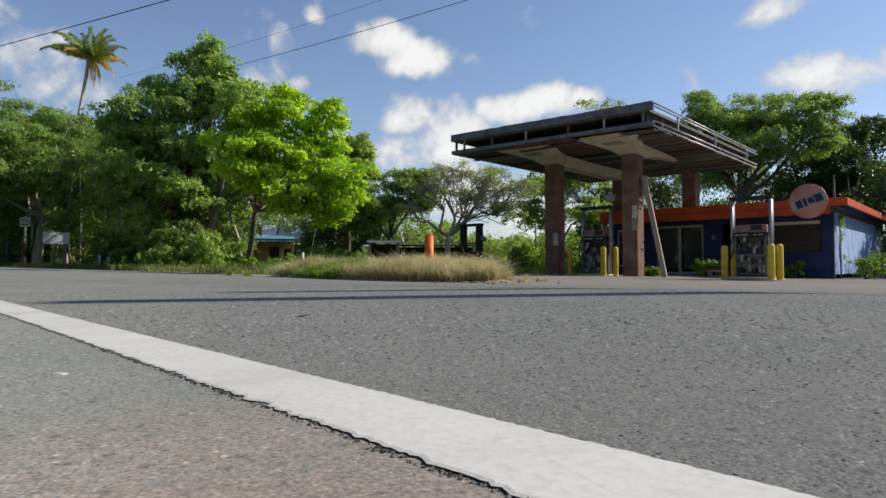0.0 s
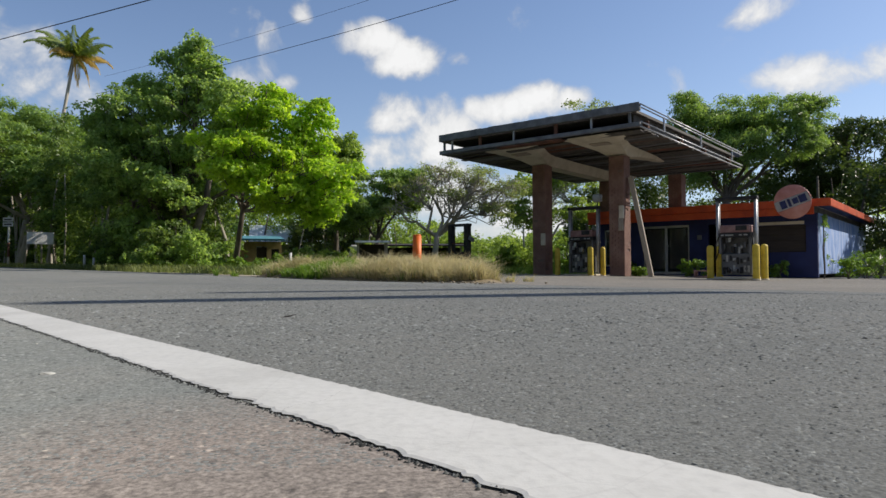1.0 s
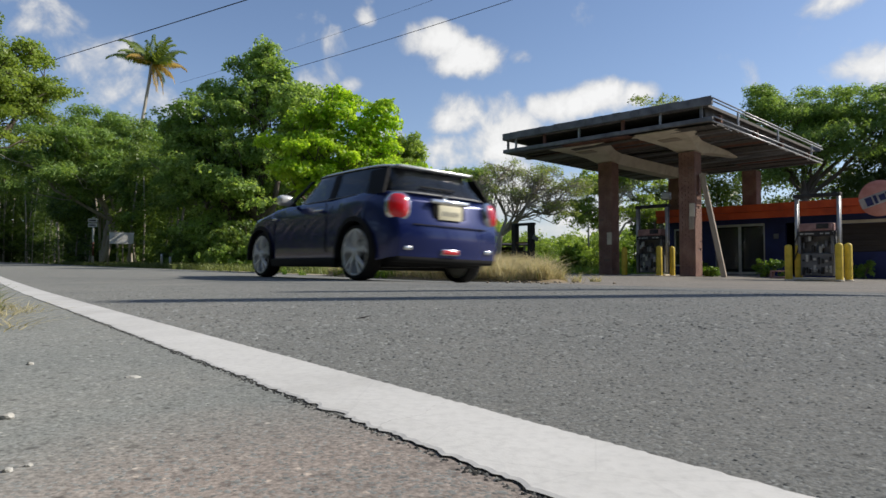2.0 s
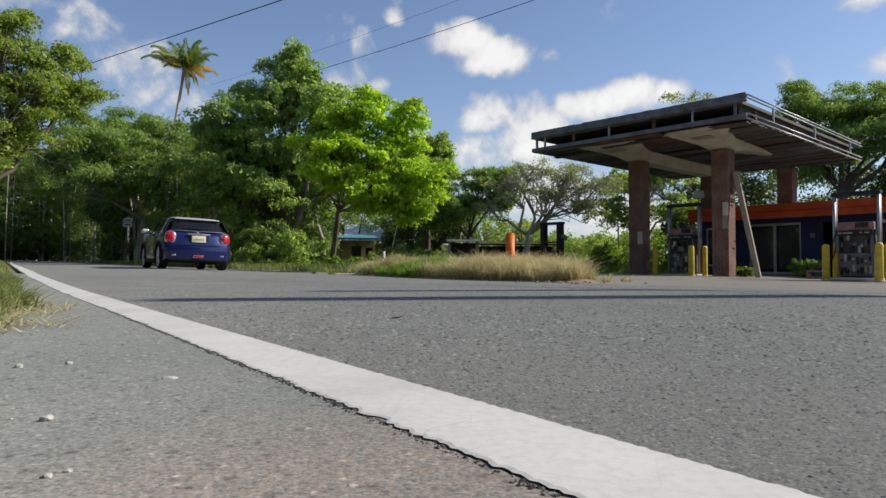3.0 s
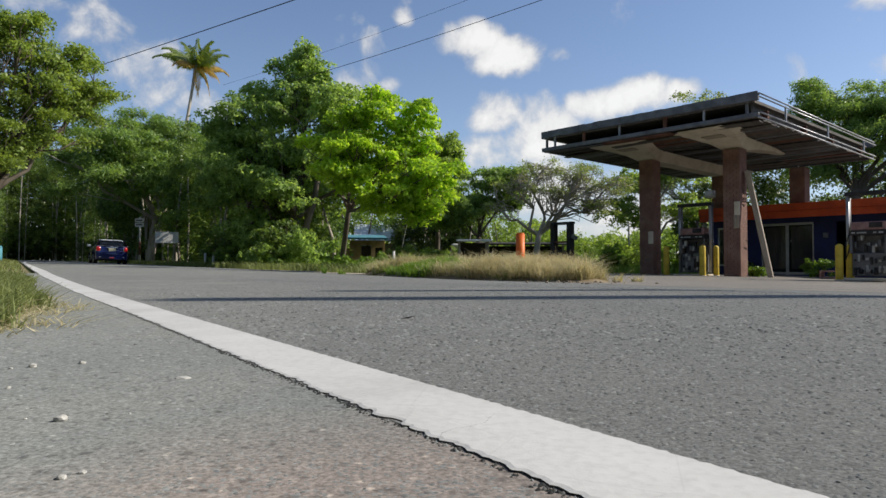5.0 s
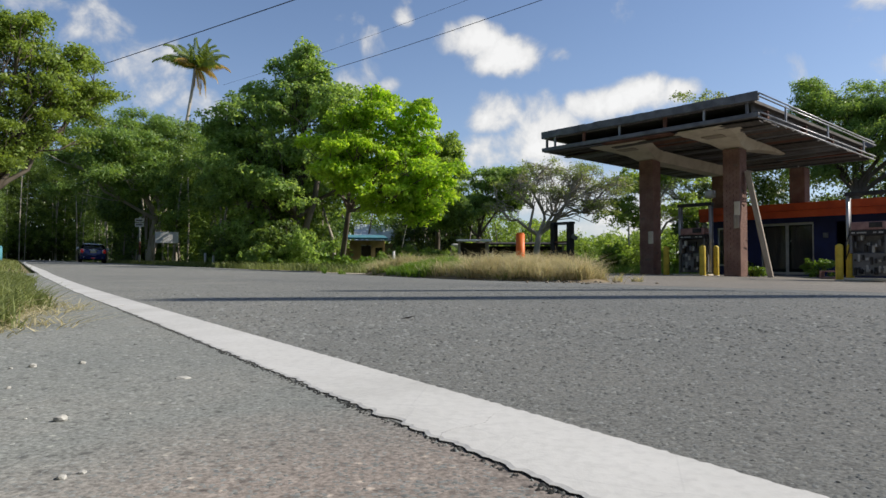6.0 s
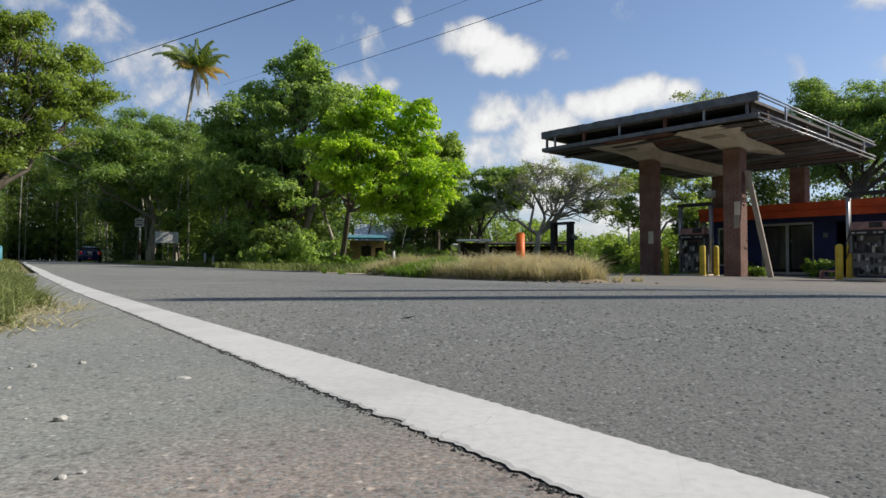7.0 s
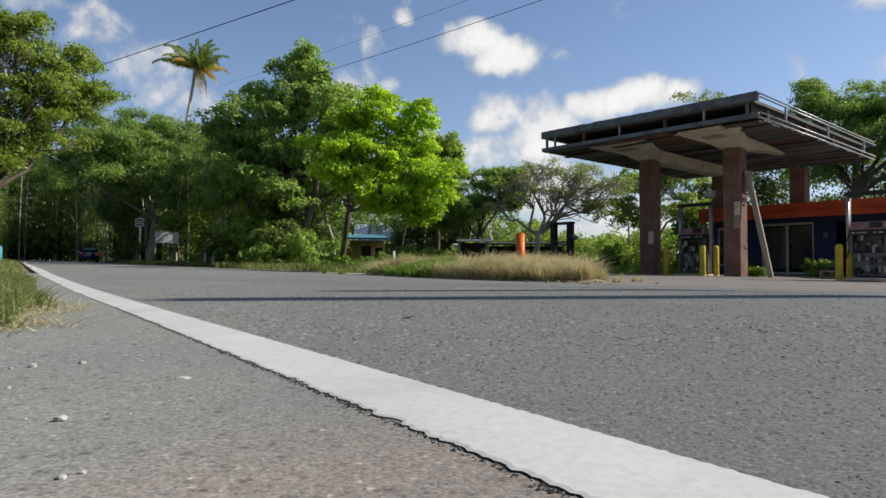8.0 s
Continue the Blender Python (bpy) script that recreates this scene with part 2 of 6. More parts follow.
M_ORANGE = worn("orange_red_paint", (0.56, 0.075, 0.016), (0.36, 0.045, 0.012), (0.66, 0.12, 0.03), 2, 0.6)
M_YELLOW = worn("yellow_paint", (0.68, 0.50, 0.05), (0.45, 0.32, 0.04), (0.75, 0.58, 0.10), 4, 0.55)
M_WOOD = worn("grey_wood", (0.36, 0.31, 0.25), (0.24, 0.2, 0.16), (0.46, 0.41, 0.34), 3, 0.85, 0, 0.5, 30, (8, 8, 1))
M_ALU = worn("aluminium_frame", (0.45, 0.46, 0.46), (0.3, 0.3, 0.3), (0.55, 0.55, 0.55), 5, 0.45, 0.5)
M_DARK = worn("dark_interior", (0.02, 0.02, 0.02), (0.012, 0.012, 0.012), (0.035, 0.033, 0.03), 2, 0.9)
M_BOARD = worn("dark_boarding", (0.045, 0.036, 0.032), (0.03, 0.024, 0.02), (0.07, 0.055, 0.045), 2, 0.8, 0, 0.4, 30, (1, 1, 6))
M_BARK = worn("bark", (0.13, 0.11, 0.085), (0.07, 0.055, 0.04), (0.22, 0.19, 0.155), 3, 0.95, 0, 0.9, 22, (1, 1, 0.3))
M_PALEBARK = worn("pale_bark", (0.40, 0.36, 0.30), (0.25, 0.22, 0.17), (0.52, 0.48, 0.42), 3, 0.95, 0, 0.8, 22, (1, 1, 0.3))
M_BLACK = worn("black_steel", (0.025, 0.025, 0.027), (0.012, 0.012, 0.013), (0.06, 0.055, 0.05), 4, 0.6, 0.2)
M_WHITE = worn("white_paint", (0.72, 0.71, 0.69), (0.5, 0.48, 0.45), (0.8, 0.8, 0.78), 3, 0.6)
M_LEAF_DARK = leafy("deep_green_leaves", (0.13, 0.22, 0.065), (0.42, 0.58, 0.20), 0.6)
M_LEAF_BRIGHT = leafy("bright_green_leaves", (0.20, 0.36, 0.03), (0.50, 0.70, 0.08), 0.62)
M_LEAF_MID = leafy("green_leaves", (0.12, 0.20, 0.05), (0.37, 0.50, 0.13), 0.56)
M_LEAF_FEATHER = leafy("feathery_green_leaves", (0.10, 0.19, 0.06), (0.31, 0.45, 0.14), 0.55, (0.36, 0.35, 0.13))
M_LEAF_RAIN = leafy("grey_green_leaflets", (0.18, 0.24, 0.09), (0.36, 0.43, 0.18), 0.5, (0.42, 0.38, 0.20))
M_LEAF_OPEN = leafy("yellowish_green_leaves", (0.12, 0.19, 0.04), (0.34, 0.45, 0.10), 0.5, (0.40, 0.28, 0.11))
# two wood tones with the depth's shade mixed into the leaf colour
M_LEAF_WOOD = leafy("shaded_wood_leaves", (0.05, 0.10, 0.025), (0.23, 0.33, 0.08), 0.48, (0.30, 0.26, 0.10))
M_LEAF_SHADE = leafy("shade_dark_wood_leaves", (0.03, 0.06, 0.02), (0.12, 0.18, 0.05), 0.35, (0.18, 0.15, 0.06))
M_PALM = leafy("palm_leaflets", (0.09, 0.16, 0.03), (0.26, 0.32, 0.08), 0.4)
M_PALM_DRY = leafy("dry_palm_leaflets", (0.30, 0.19, 0.05), (0.52, 0.36, 0.08), 0.4)
M_GRASS = leafy("green_grass", (0.11, 0.15, 0.045), (0.30, 0.34, 0.12), 0.4, (0.50, 0.45, 0.27), (1.2, 1.2, 0.8))
M_DRYGRASS = leafy("dry_grass", (0.38, 0.345, 0.19), (0.70, 0.62, 0.40), 0.4, (0.26, 0.31, 0.12), (1.15, 1.12, 0.9))


def glass(name, tint=(0.02, 0.025, 0.03), alpha=0.85):
    m, t, b = shader(name, 0.05, 0, 0.6)
    b.inputs["Base Color"].default_value = (*tint, 1)
    tr = node(t, "ShaderNodeBsdfTransparent")
    mx = node(t, "ShaderNodeMixShader", Fac=alpha)
    link(t, tr.outputs[0], mx.inputs[1])
    link(t, b.outputs[0], mx.inputs[2])
    link(t, mx.outputs[0], t.nodes["Material Output"].inputs["Surface"])
    return m


M_GLASS = glass("window_glass", (0.03, 0.035, 0.035), 0.38)


# ---- mesh helpers ----
def part(name, bm, material, parent=None, label=""):
    """Links a bmesh as one mesh object, under a thing or a part."""
    me = bpy.data.meshes.new(name)
    bm.to_mesh(me)
    bm.free()
    me.materials.append(material)
    ob = new(name, me)
    ob.parent = parent
    return tagged(ob, label)


def sheet(name, verts, faces, material, parent=None, smooth=False):
    me = bpy.data.meshes.new(name)
    me.from_pydata(verts, [], faces)
    me.materials.append(material)
    if smooth:
        me.polygons.foreach_set("use_smooth", [True] * len(me.polygons))
    ob = new(name, me)
    ob.parent = parent
    return ob


def quads(name, corners, material, parent=None):
    """Many loose four-cornered leaves as one mesh: corners is an array (n, 4, 3)."""
    n = len(corners)
    me = bpy.data.meshes.new(name)
    me.vertices.add(n * 4)
    me.vertices.foreach_set("co", np.asarray(corners, dtype=np.float32).ravel())
    me.loops.add(n * 4)
    me.loops.foreach_set("vertex_index", np.arange(n * 4, dtype=np.int32))
    me.polygons.add(n)
    me.polygons.foreach_set("loop_start", np.arange(0, n * 4, 4, dtype=np.int32))
    me.update(calc_edges=True)
    me.validate()
    me.materials.append(material)
    ob = new(name, me)
    ob.parent = parent
    return ob


def box(bm, cx, cy, cz, sx, sy, sz, bevel=0.0, m=None):
    made = bmesh.ops.create_cube(bm, size=1.0)["verts"]
    for v in made:
        v.co = Vector((cx + v.co.x * sx, cy + v.co.y * sy, cz + v.co.z * sz))
        if m:
            v.co = m @ v.co
    if bevel:
        edges = list({e for v in made for e in v.link_edges})
        bmesh.ops.bevel(bm, geom=edges, offset=bevel, segments=1, affect="EDGES")
    return bm


def box_bm(*args, **kw):
    return box(bmesh.new(), *args, **kw)


def tube(bm, a, b, r0, r1=None, sides=8, caps=True):
    a, b = Vector(a), Vector(b)
    r1 = r0 if r1 is None else r1
    d = (b - a).normalized()
    p = d.orthogonal().normalized()
    q = d.cross(p)
    rings = []
    for c, r in ((a, r0), (b, r1)):
        rings.append([bm.verts.new(c + (p * math.cos(k) + q * math.sin(k)) * r) for k in (i * math.tau / sides for i in range(sides))])
    for i in range(sides):
        f = bm.faces.new((rings[0][i], rings[0][(i + 1) % sides], rings[1][(i + 1) % sides], rings[1][i]))
        f.smooth = sides > 5
    if caps:
        bm.faces.new(rings[0][::-1])
        bm.faces.new(rings[1])
    return bm


def limb(bm, points, radii, sides=7):
    """A bent tapered tube through points."""
    rings = []
    for i, c in enumerate(points):
        d = (Vector(points[min(i + 1, len(points) - 1)]) - Vector(points[max(i - 1, 0)])).normalized()
        p = d.cross(Vector((0.31, 0.95, 0.05))).normalized()
        q = d.cross(p)
        rings.append([bm.verts.new(Vector(c) + (p * math.cos(k) + q * math.sin(k)) * radii[i]) for k in (j * math.tau / sides for j in range(sides))])
    for a, b in zip(rings, rings[1:]):
        for i in range(sides):
            bm.faces.new((a[i], a[(i + 1) % sides], b[(i + 1) % sides], b[i])).smooth = True
    bm.faces.new(rings[-1])
    return bm


def empty(name, m, label, category, group=""):
    ob = new(name)
    ob.empty_display_size = 0.2
    ob.matrix_basis = m
    return tagged(ob, label, category, group)


# ---- ground ----
ROAD = (-0.656, 0.755)        # along the road
ACROSS = (0.755, 0.656)       # to its far side


def sn(x, y):
    return ROAD[0] * x + ROAD[1] * y, ACROSS[0] * x + ACROSS[1] * y


def xy(s, n):
    return ROAD[0] * s + ACROSS[0] * n, ROAD[1] * s + ACROSS[1] * n


def soft(v, w=2.0):
    """A smooth ramp: 0 below, v above."""
    return 0.5 * (v + math.sqrt(v * v + w * w)) - 0.5 * (math.sqrt(v * v + w * w) - abs(v)) if v > 6 * w else 0.5 * (v + math.sqrt(v * v + w * w)) * (1 - math.exp(-max(0.0, v + 3 * w) / w))


def height(s, n):
    """The road climbs gently ahead, is crowned, and falls away to the forecourt."""
    rise = 0.0108 * max(0.0, s - 8.0) if s > 12 else 0.0108 * max(0.0, s - 4.0) ** 2 / 16.0
    if s > 12:
        rise = 0.0108 * (s - 8.0)
    rise = min(rise, 1.2)
    k = min(max(n - 3.2, 0.0), 3.5)
    cross = -0.03 * k * min(1.0, k / 1.2)
    cross -= 0.006 * min(max(n - 6.7, 0.0), 25)
    dip = 0.07 * min(1.0, max(0.0, (12.0 - s) / 4.0)) * min(1.0, max(0.0, (n - 9.0) / 5.0))
    return rise + cross - dip


def ground_z(x, y):
    return height(*sn(x, y))


def strip(name, s_list, n_list, lift, material, keep=None):
    verts, faces = [], []
    for s in s_list:
        for n in n_list:
            verts.append((*xy(s, n), height(s, n) + lift))
    w = len(n_list)
    for i in range(len(s_list) - 1):
        for j in range(w - 1):
            faces.append((i * w + j, i * w + j + 1, (i + 1) * w + j + 1, (i + 1) * w + j))
    return sheet(name, verts, faces, material, None, True)


def steps(*pieces):
    out = []
    for a, b, d in pieces:
        k = max(1, round((b - a) / d))
        out += [a + (b - a) * i / k for i in range(k)]
    return out + [pieces[-1][1]]


ground = strip("ground", steps((-2500, -100, 300), (-100, -10, 10), (-10, 60, 1.0), (60, 120, 5), (120, 2500, 300)),
               steps((-2500, -100, 300), (-100, -8, 8), (-8, 40, 0.7), (40, 120, 8), (120, 2500, 300)), -0.03, M_GROUND)
tagged(ground, "earth ground with thin grass and dry patches", "ground", kind="structure")
LINE_NEAR, LINE_FAR = 0.281, 0.398
road = strip("road", steps((-60, -5, 5), (-5, 20, 0.5), (20, 110, 2)), steps((LINE_NEAR + 0.004, 7.2, 0.345)), 0.0, M_ROAD)
tagged(road, "worn grey asphalt road with coarse aggregate", "road", kind="structure")


def make_edge_line():
    """The painted edge line along the ragged lip of the carriageway, a few millimetres over the shoulder."""
    rng = random.Random(3)
    ss = steps((-12, -0.6, 0.25), (-0.6, 1.8, 0.006), (1.8, 3.0, 0.015), (3.0, 12, 0.06), (12, 50, 0.5), (50, 100, 2.0))
    verts, faces, evs, efs = [], [], [], []
    wob = 0.0
    for i, s in enumerate(ss):
        bend = 0.0006 * max(0.0, s - 32) ** 2 * 0.5
        wob = 0.45 * wob + rng.uniform(-0.0030, 0.0030) + (rng.uniform(0.002, 0.006) if rng.random() < 0.07 else 0.0)
        a = LINE_NEAR + (wob if s < 14 else 0) + 0.006 * math.sin(s * 1.1) + bend + 0.0016 * max(0.0, s - 1.0)
        b = LINE_FAR + rng.uniform(-0.0016, 0.0016) + 0.004 * math.sin(s * 0.9 + 1) + bend + 0.007 * max(0.0, min(s, 14) - 2.0)
        z = height(s, 0.3)
        verts += [(*xy(s, a), z + 0.0010), (*xy(s, a + 0.004), z + 0.0019), (*xy(s, b), z + 0.0024)]
        d = 0.0003 + abs(wob) * 0.5
        evs += [(*xy(s, a + 0.001), z + 0.0009), (*xy(s, a - 0.0004 - d * 0.3), z - 0.0001), (*xy(s, a - 0.0009 - d * 0.6 - rng.uniform(0, 0.0024)), z - 0.0018)]
        if i:
            k = i * 3
            for v0 in (k, k + 1):
                faces.append((v0 - 3, v0 - 2, v0 + 1, v0))
                efs.append((v0 - 3, v0 - 2, v0 + 1, v0))
    line = sheet("road_line", verts, faces, M_LINE)
    tagged(line, "white painted edge line, chalky and slightly cracked", "road marking", kind="structure")
    crack = []
    for f in [i / 12 for i in range(13)]:
        s = 0.44 + 0.045 * f + 0.006 * math.sin(f * 9) + rng.uniform(-0.002, 0.002)
        n = LINE_NEAR + 0.002 + (LINE_FAR - LINE_NEAR - 0.01) * f
        w = 0.00011 * (1.4 - f)
        crack += [(*xy(s - w, n), 0.0030), (*xy(s + w, n), 0.0030)]
    joint = sheet("line_crack", crack, [(k, k + 1, k + 3, k + 2) for k in range(0, 24, 2)], M_EDGE)
    tagged(joint, "fine dark crack across the painted line", "crack", kind="structure")
    # dark strip that draws the ragged shadow under the line's edge
    lip = sheet("road_edge", evs, efs, M_EDGE)
    tagged(lip, "crumbled asphalt lip beside the painted line, shadow in its dark colour", "road edge", kind="structure")


make_edge_line()
shoulder = strip("pavement", steps((-12, -1, 0.5), (-1, 3.0, 0.1), (3, 12, 0.5)), steps((-7, -1, 0.5), (-1, 0.30, 0.1)), -0.0005, M_SHOULDER)
tagged(shoulder, "patched grey asphalt shoulder with a reddish stain", "pavement", kind="structure")
apron = strip("forecourt", steps((-30, 22, 1.0)), steps((7.2, 36, 0.9)), 0.0, M_APRON)
tagged(apron, "pale worn concrete and asphalt forecourt of the station", "forecourt", kind="structure")


# ---- filling station ----
ST = Matrix.Translation((5.9, 18.3, 0)) @ Matrix.Rotation(radians(50.2), 4, "Z")     # x: away from the road, y: along the front
def forecourt_z(v):
    """The forecourt falls a little towards its outer end."""
    return FZ - 0.07 * min(1.0, max(0.0, (1.5 - v) / 2.8))


FZ = -0.13                                                                            # forecourt level


def brick_column(bm_b, bm_m, x, y, a, z0, z1):
    box(bm_m, x, y, (z0 + z1) / 2, a - 0.02, a - 0.02, z1 - z0)
    course, k, z = 0.078, 0, z0
    rng = random.Random(int(x * 10 + y * 100))
    while z + course <= z1 + 0.01:
        off = 0.0 if k % 2 else 0.105
        for side in range(4):
            m = Matrix.Translation((x, y, 0)) @ Matrix.Rotation(side * math.pi / 2, 4, "Z")
            p = -a / 2 - off
            while p < a / 2:
                lo, hi = max(p, -a / 2), min(p + 0.20, a / 2)
                if hi - lo > 0.03:
                    d = rng.uniform(0.0, 0.004)
                    if rng.random() > 0.012:
                        box(bm_b, (lo + hi) / 2, -a / 2 + 0.008 - d, z + course / 2, hi - lo - 0.004, 0.045, course - 0.006, 0, m)
                p += 0.21
        z += course
        k += 1


def make_canopy():
    can = empty("station_canopy", ST, "derelict grey steel filling-station canopy on brick columns", "canopy")
    U, V, TOP, LOW = 10.29, 7.33, 4.80, 4.15
    part("roof_sheet", box_bm(U / 2, V / 2, TOP - 0.20, U - 0.3, V - 0.3, 0.05), M_DECK, can, "dark rusted roof decking")
    part("inner_lining", box_bm(U / 2, V / 2, LOW + 0.09, U - 0.4, V - 0.4, 0.02), M_DECK, can, "dark lining over the soffit boards")
    # fascia beams of the two front sides
    for name, z, h, mat in (("top_beam", TOP - 0.10, 0.20, M_STEEL), ("bottom_beam", LOW + 0.06, 0.13, M_STEEL)):
        part(name, box_bm(0.05, V / 2, z, 0.10, V, h, 0.012), mat, can)
        part(name, box_bm(U - 0.05, V / 2, z, 0.10, V, h, 0.012), mat, can)
        part(name, box_bm(U / 2, V - 0.05, z, U - 0.21, 0.10, h, 0.012), mat, can)
    rng = random.Random(8)
    for i in range(24):
        bm = box_bm(-0.012, V * (i + 0.5) / 24, TOP - 0.08 + rng.uniform(-0.006, 0.008), 0.02, V / 24 - 0.003, 0.23 + rng.uniform(-0.010, 0.010), 0.004)
        part("cladding_panel", bm, M_STEEL, can)
    for y, mat, wide in ((0.35, M_STEEL, 0.07), (1.55, M_TUBE, 0.06), (2.75, M_RUST, 0.11), (4.30, M_TUBE, 0.06), (5.65, M_RUST, 0.10), (6.85, M_TUBE, 0.06), (7.2, M_STEEL, 0.07)):
        part("fascia_post", box_bm(0.14, y, (TOP + LOW) / 2, 0.07, wide, TOP - LOW, 0.006), mat, can)
    for z, dy in ((TOP - 0.03, -0.03), (TOP - 0.14, -0.06), (LOW + 0.10, -0.06), (LOW - 0.02, -0.03)):
        part("fascia_tube", tube(bmesh.new(), (-0.02, dy, z), (U, dy, z), 0.021), M_TUBE, can, "pale bare metal tube")
    for x in (1.75, 5.2, 8.9):
        part("tube_strut", box_bm(x, -0.05, (TOP + LOW) / 2, 0.05, 0.05, TOP - LOW - 0.2, 0.005), M_TUBE, can)
    part("side_sheet", box_bm(U / 2, 0.30, (TOP + LOW) / 2 + 0.02, U - 0.5, 0.03, 0.50, 0.004), M_DECK, can, "dark rusted inner sheet")
    # underside boards, broken and missing in places
    for i in range(37):
        x = 0.16 + i * 0.277
        for a, b in ((0.10, 2.50), (2.52, 4.90), (4.92, V - 0.10)):
            cut = rng.uniform(0.0, 0.3) if rng.random() < 0.12 else 0.0
            drop = rng.uniform(-0.03, 0.05) - (0.07 if i < 5 and rng.random() < 0.4 else 0.0)
            m = Matrix.Translation((x, (a + b - cut) / 2, LOW + 0.02 + drop)) @ Matrix.Rotation(rng.uniform(-0.02, 0.02), 4, "X") @ Matrix.Rotation(rng.uniform(-0.16, 0.16), 4, "Y")
            part("soffit_board", box_bm(0, 0, 0, 0.268, b - a - cut, 0.028, 0, m), rng.choice((M_DECK, M_DECK, M_DECK, M_DECK, M_RUST, M_STEEL)), can)
    for x in (1.0, 3.9, 6.3, 9.3):
        part("cross_beam", box_bm(x, V / 2, LOW + 0.22, 0.12, V - 0.25, 0.22, 0.01), M_RUST, can, "rusty steel cross beam")
    # cream concrete cantilever ribs
    for y, prof in ((1.78, ((0.25, 0.62, 0.03), (0.5, 0.98, 0.05), (1.2, 0.88, 0.09), (1.9, 0.62, 0.18), (2.45, 0.46, 0.30), (2.85, 0.42, 0.34), (3.6, 0.38, 0.22), (5.0, 0.30, 0.11), (6.4, 0.10, 0.04))),
                    (4.70, ((0.25, 0.66, 0.03), (0.5, 1.02, 0.05), (1.2, 0.92, 0.09), (1.9, 0.64, 0.18), (2.45, 0.46, 0.32), (2.85, 0.40, 0.36), (4.5, 0.34, 0.36), (8.0, 0.34, 0.36), (9.9, 0.5, 0.10)))):
        bm = bmesh.new()
        rings = []
        for x, w, h in prof:
            z1 = LOW - 0.02
            rings.append([bm.verts.new((x, y + sy * w, z)) for sy, z in ((-1, z1), (1, z1), (0.72, z1 - h), (-0.72, z1 - h))])
        for r, q in zip(rings, rings[1:]):
            for i in range(4):
                bm.faces.new((r[i], r[(i + 1) % 4], q[(i + 1) % 4], q[i]))
        bm.faces.new(rings[0][::-1]), bm.faces.new(rings[-1])
        rib = part("cantilever_rib", bm, M_CREAM, can, "cream-painted concrete rib")
        part("lamp_recess", box_bm(1.25, y, LOW - 0.125, 0.42, 0.62, 0.03, 0.006), M_WOOD, rib, "tan panel of a former lamp in the rib")
    for x, y in ((2.6, 1.78), (2.6, 4.70), (8.0, 1.78), (8.0, 4.70)):
        bm_b, bm_m = bmesh.new(), bmesh.new()
        brick_column(bm_b, bm_m, x, y, 0.49, FZ - 0.05 if x < 5 else 2.2, LOW - 0.36)
        core = part("column", bm_m, M_MORTAR, can, "weathered brick column")
        tagged(part("brickwork", bm_b, M_BRICK, core), kind="stuff")
    return can


make_canopy()


def wall_with_holes(bm, x, y0, y1, z0, z1, thick, holes, flip=1):
    """A wall in the plane x, from y0 to y1, with openings (ya, yb, za, zb)."""
    ys = sorted({y0, y1, *(h[0] for h in holes), *(h[1] for h in holes)})
    zs = sorted({z0, z1, *(h[2] for h in holes), *(h[3] for h in holes)})
    for a, b in zip(ys, ys[1:]):
        for c, d in zip(zs, zs[1:]):
            ym, zm = (a + b) / 2, (c + d) / 2
            if any(h[0] < ym < h[1] and h[2] < zm < h[3] for h in holes):
                continue
            box(bm, x + flip * thick / 2, ym, zm, thick, b - a, d - c)
    bmesh.ops.remove_doubles(bm, verts=bm.verts, dist=1e-4)
    return bm


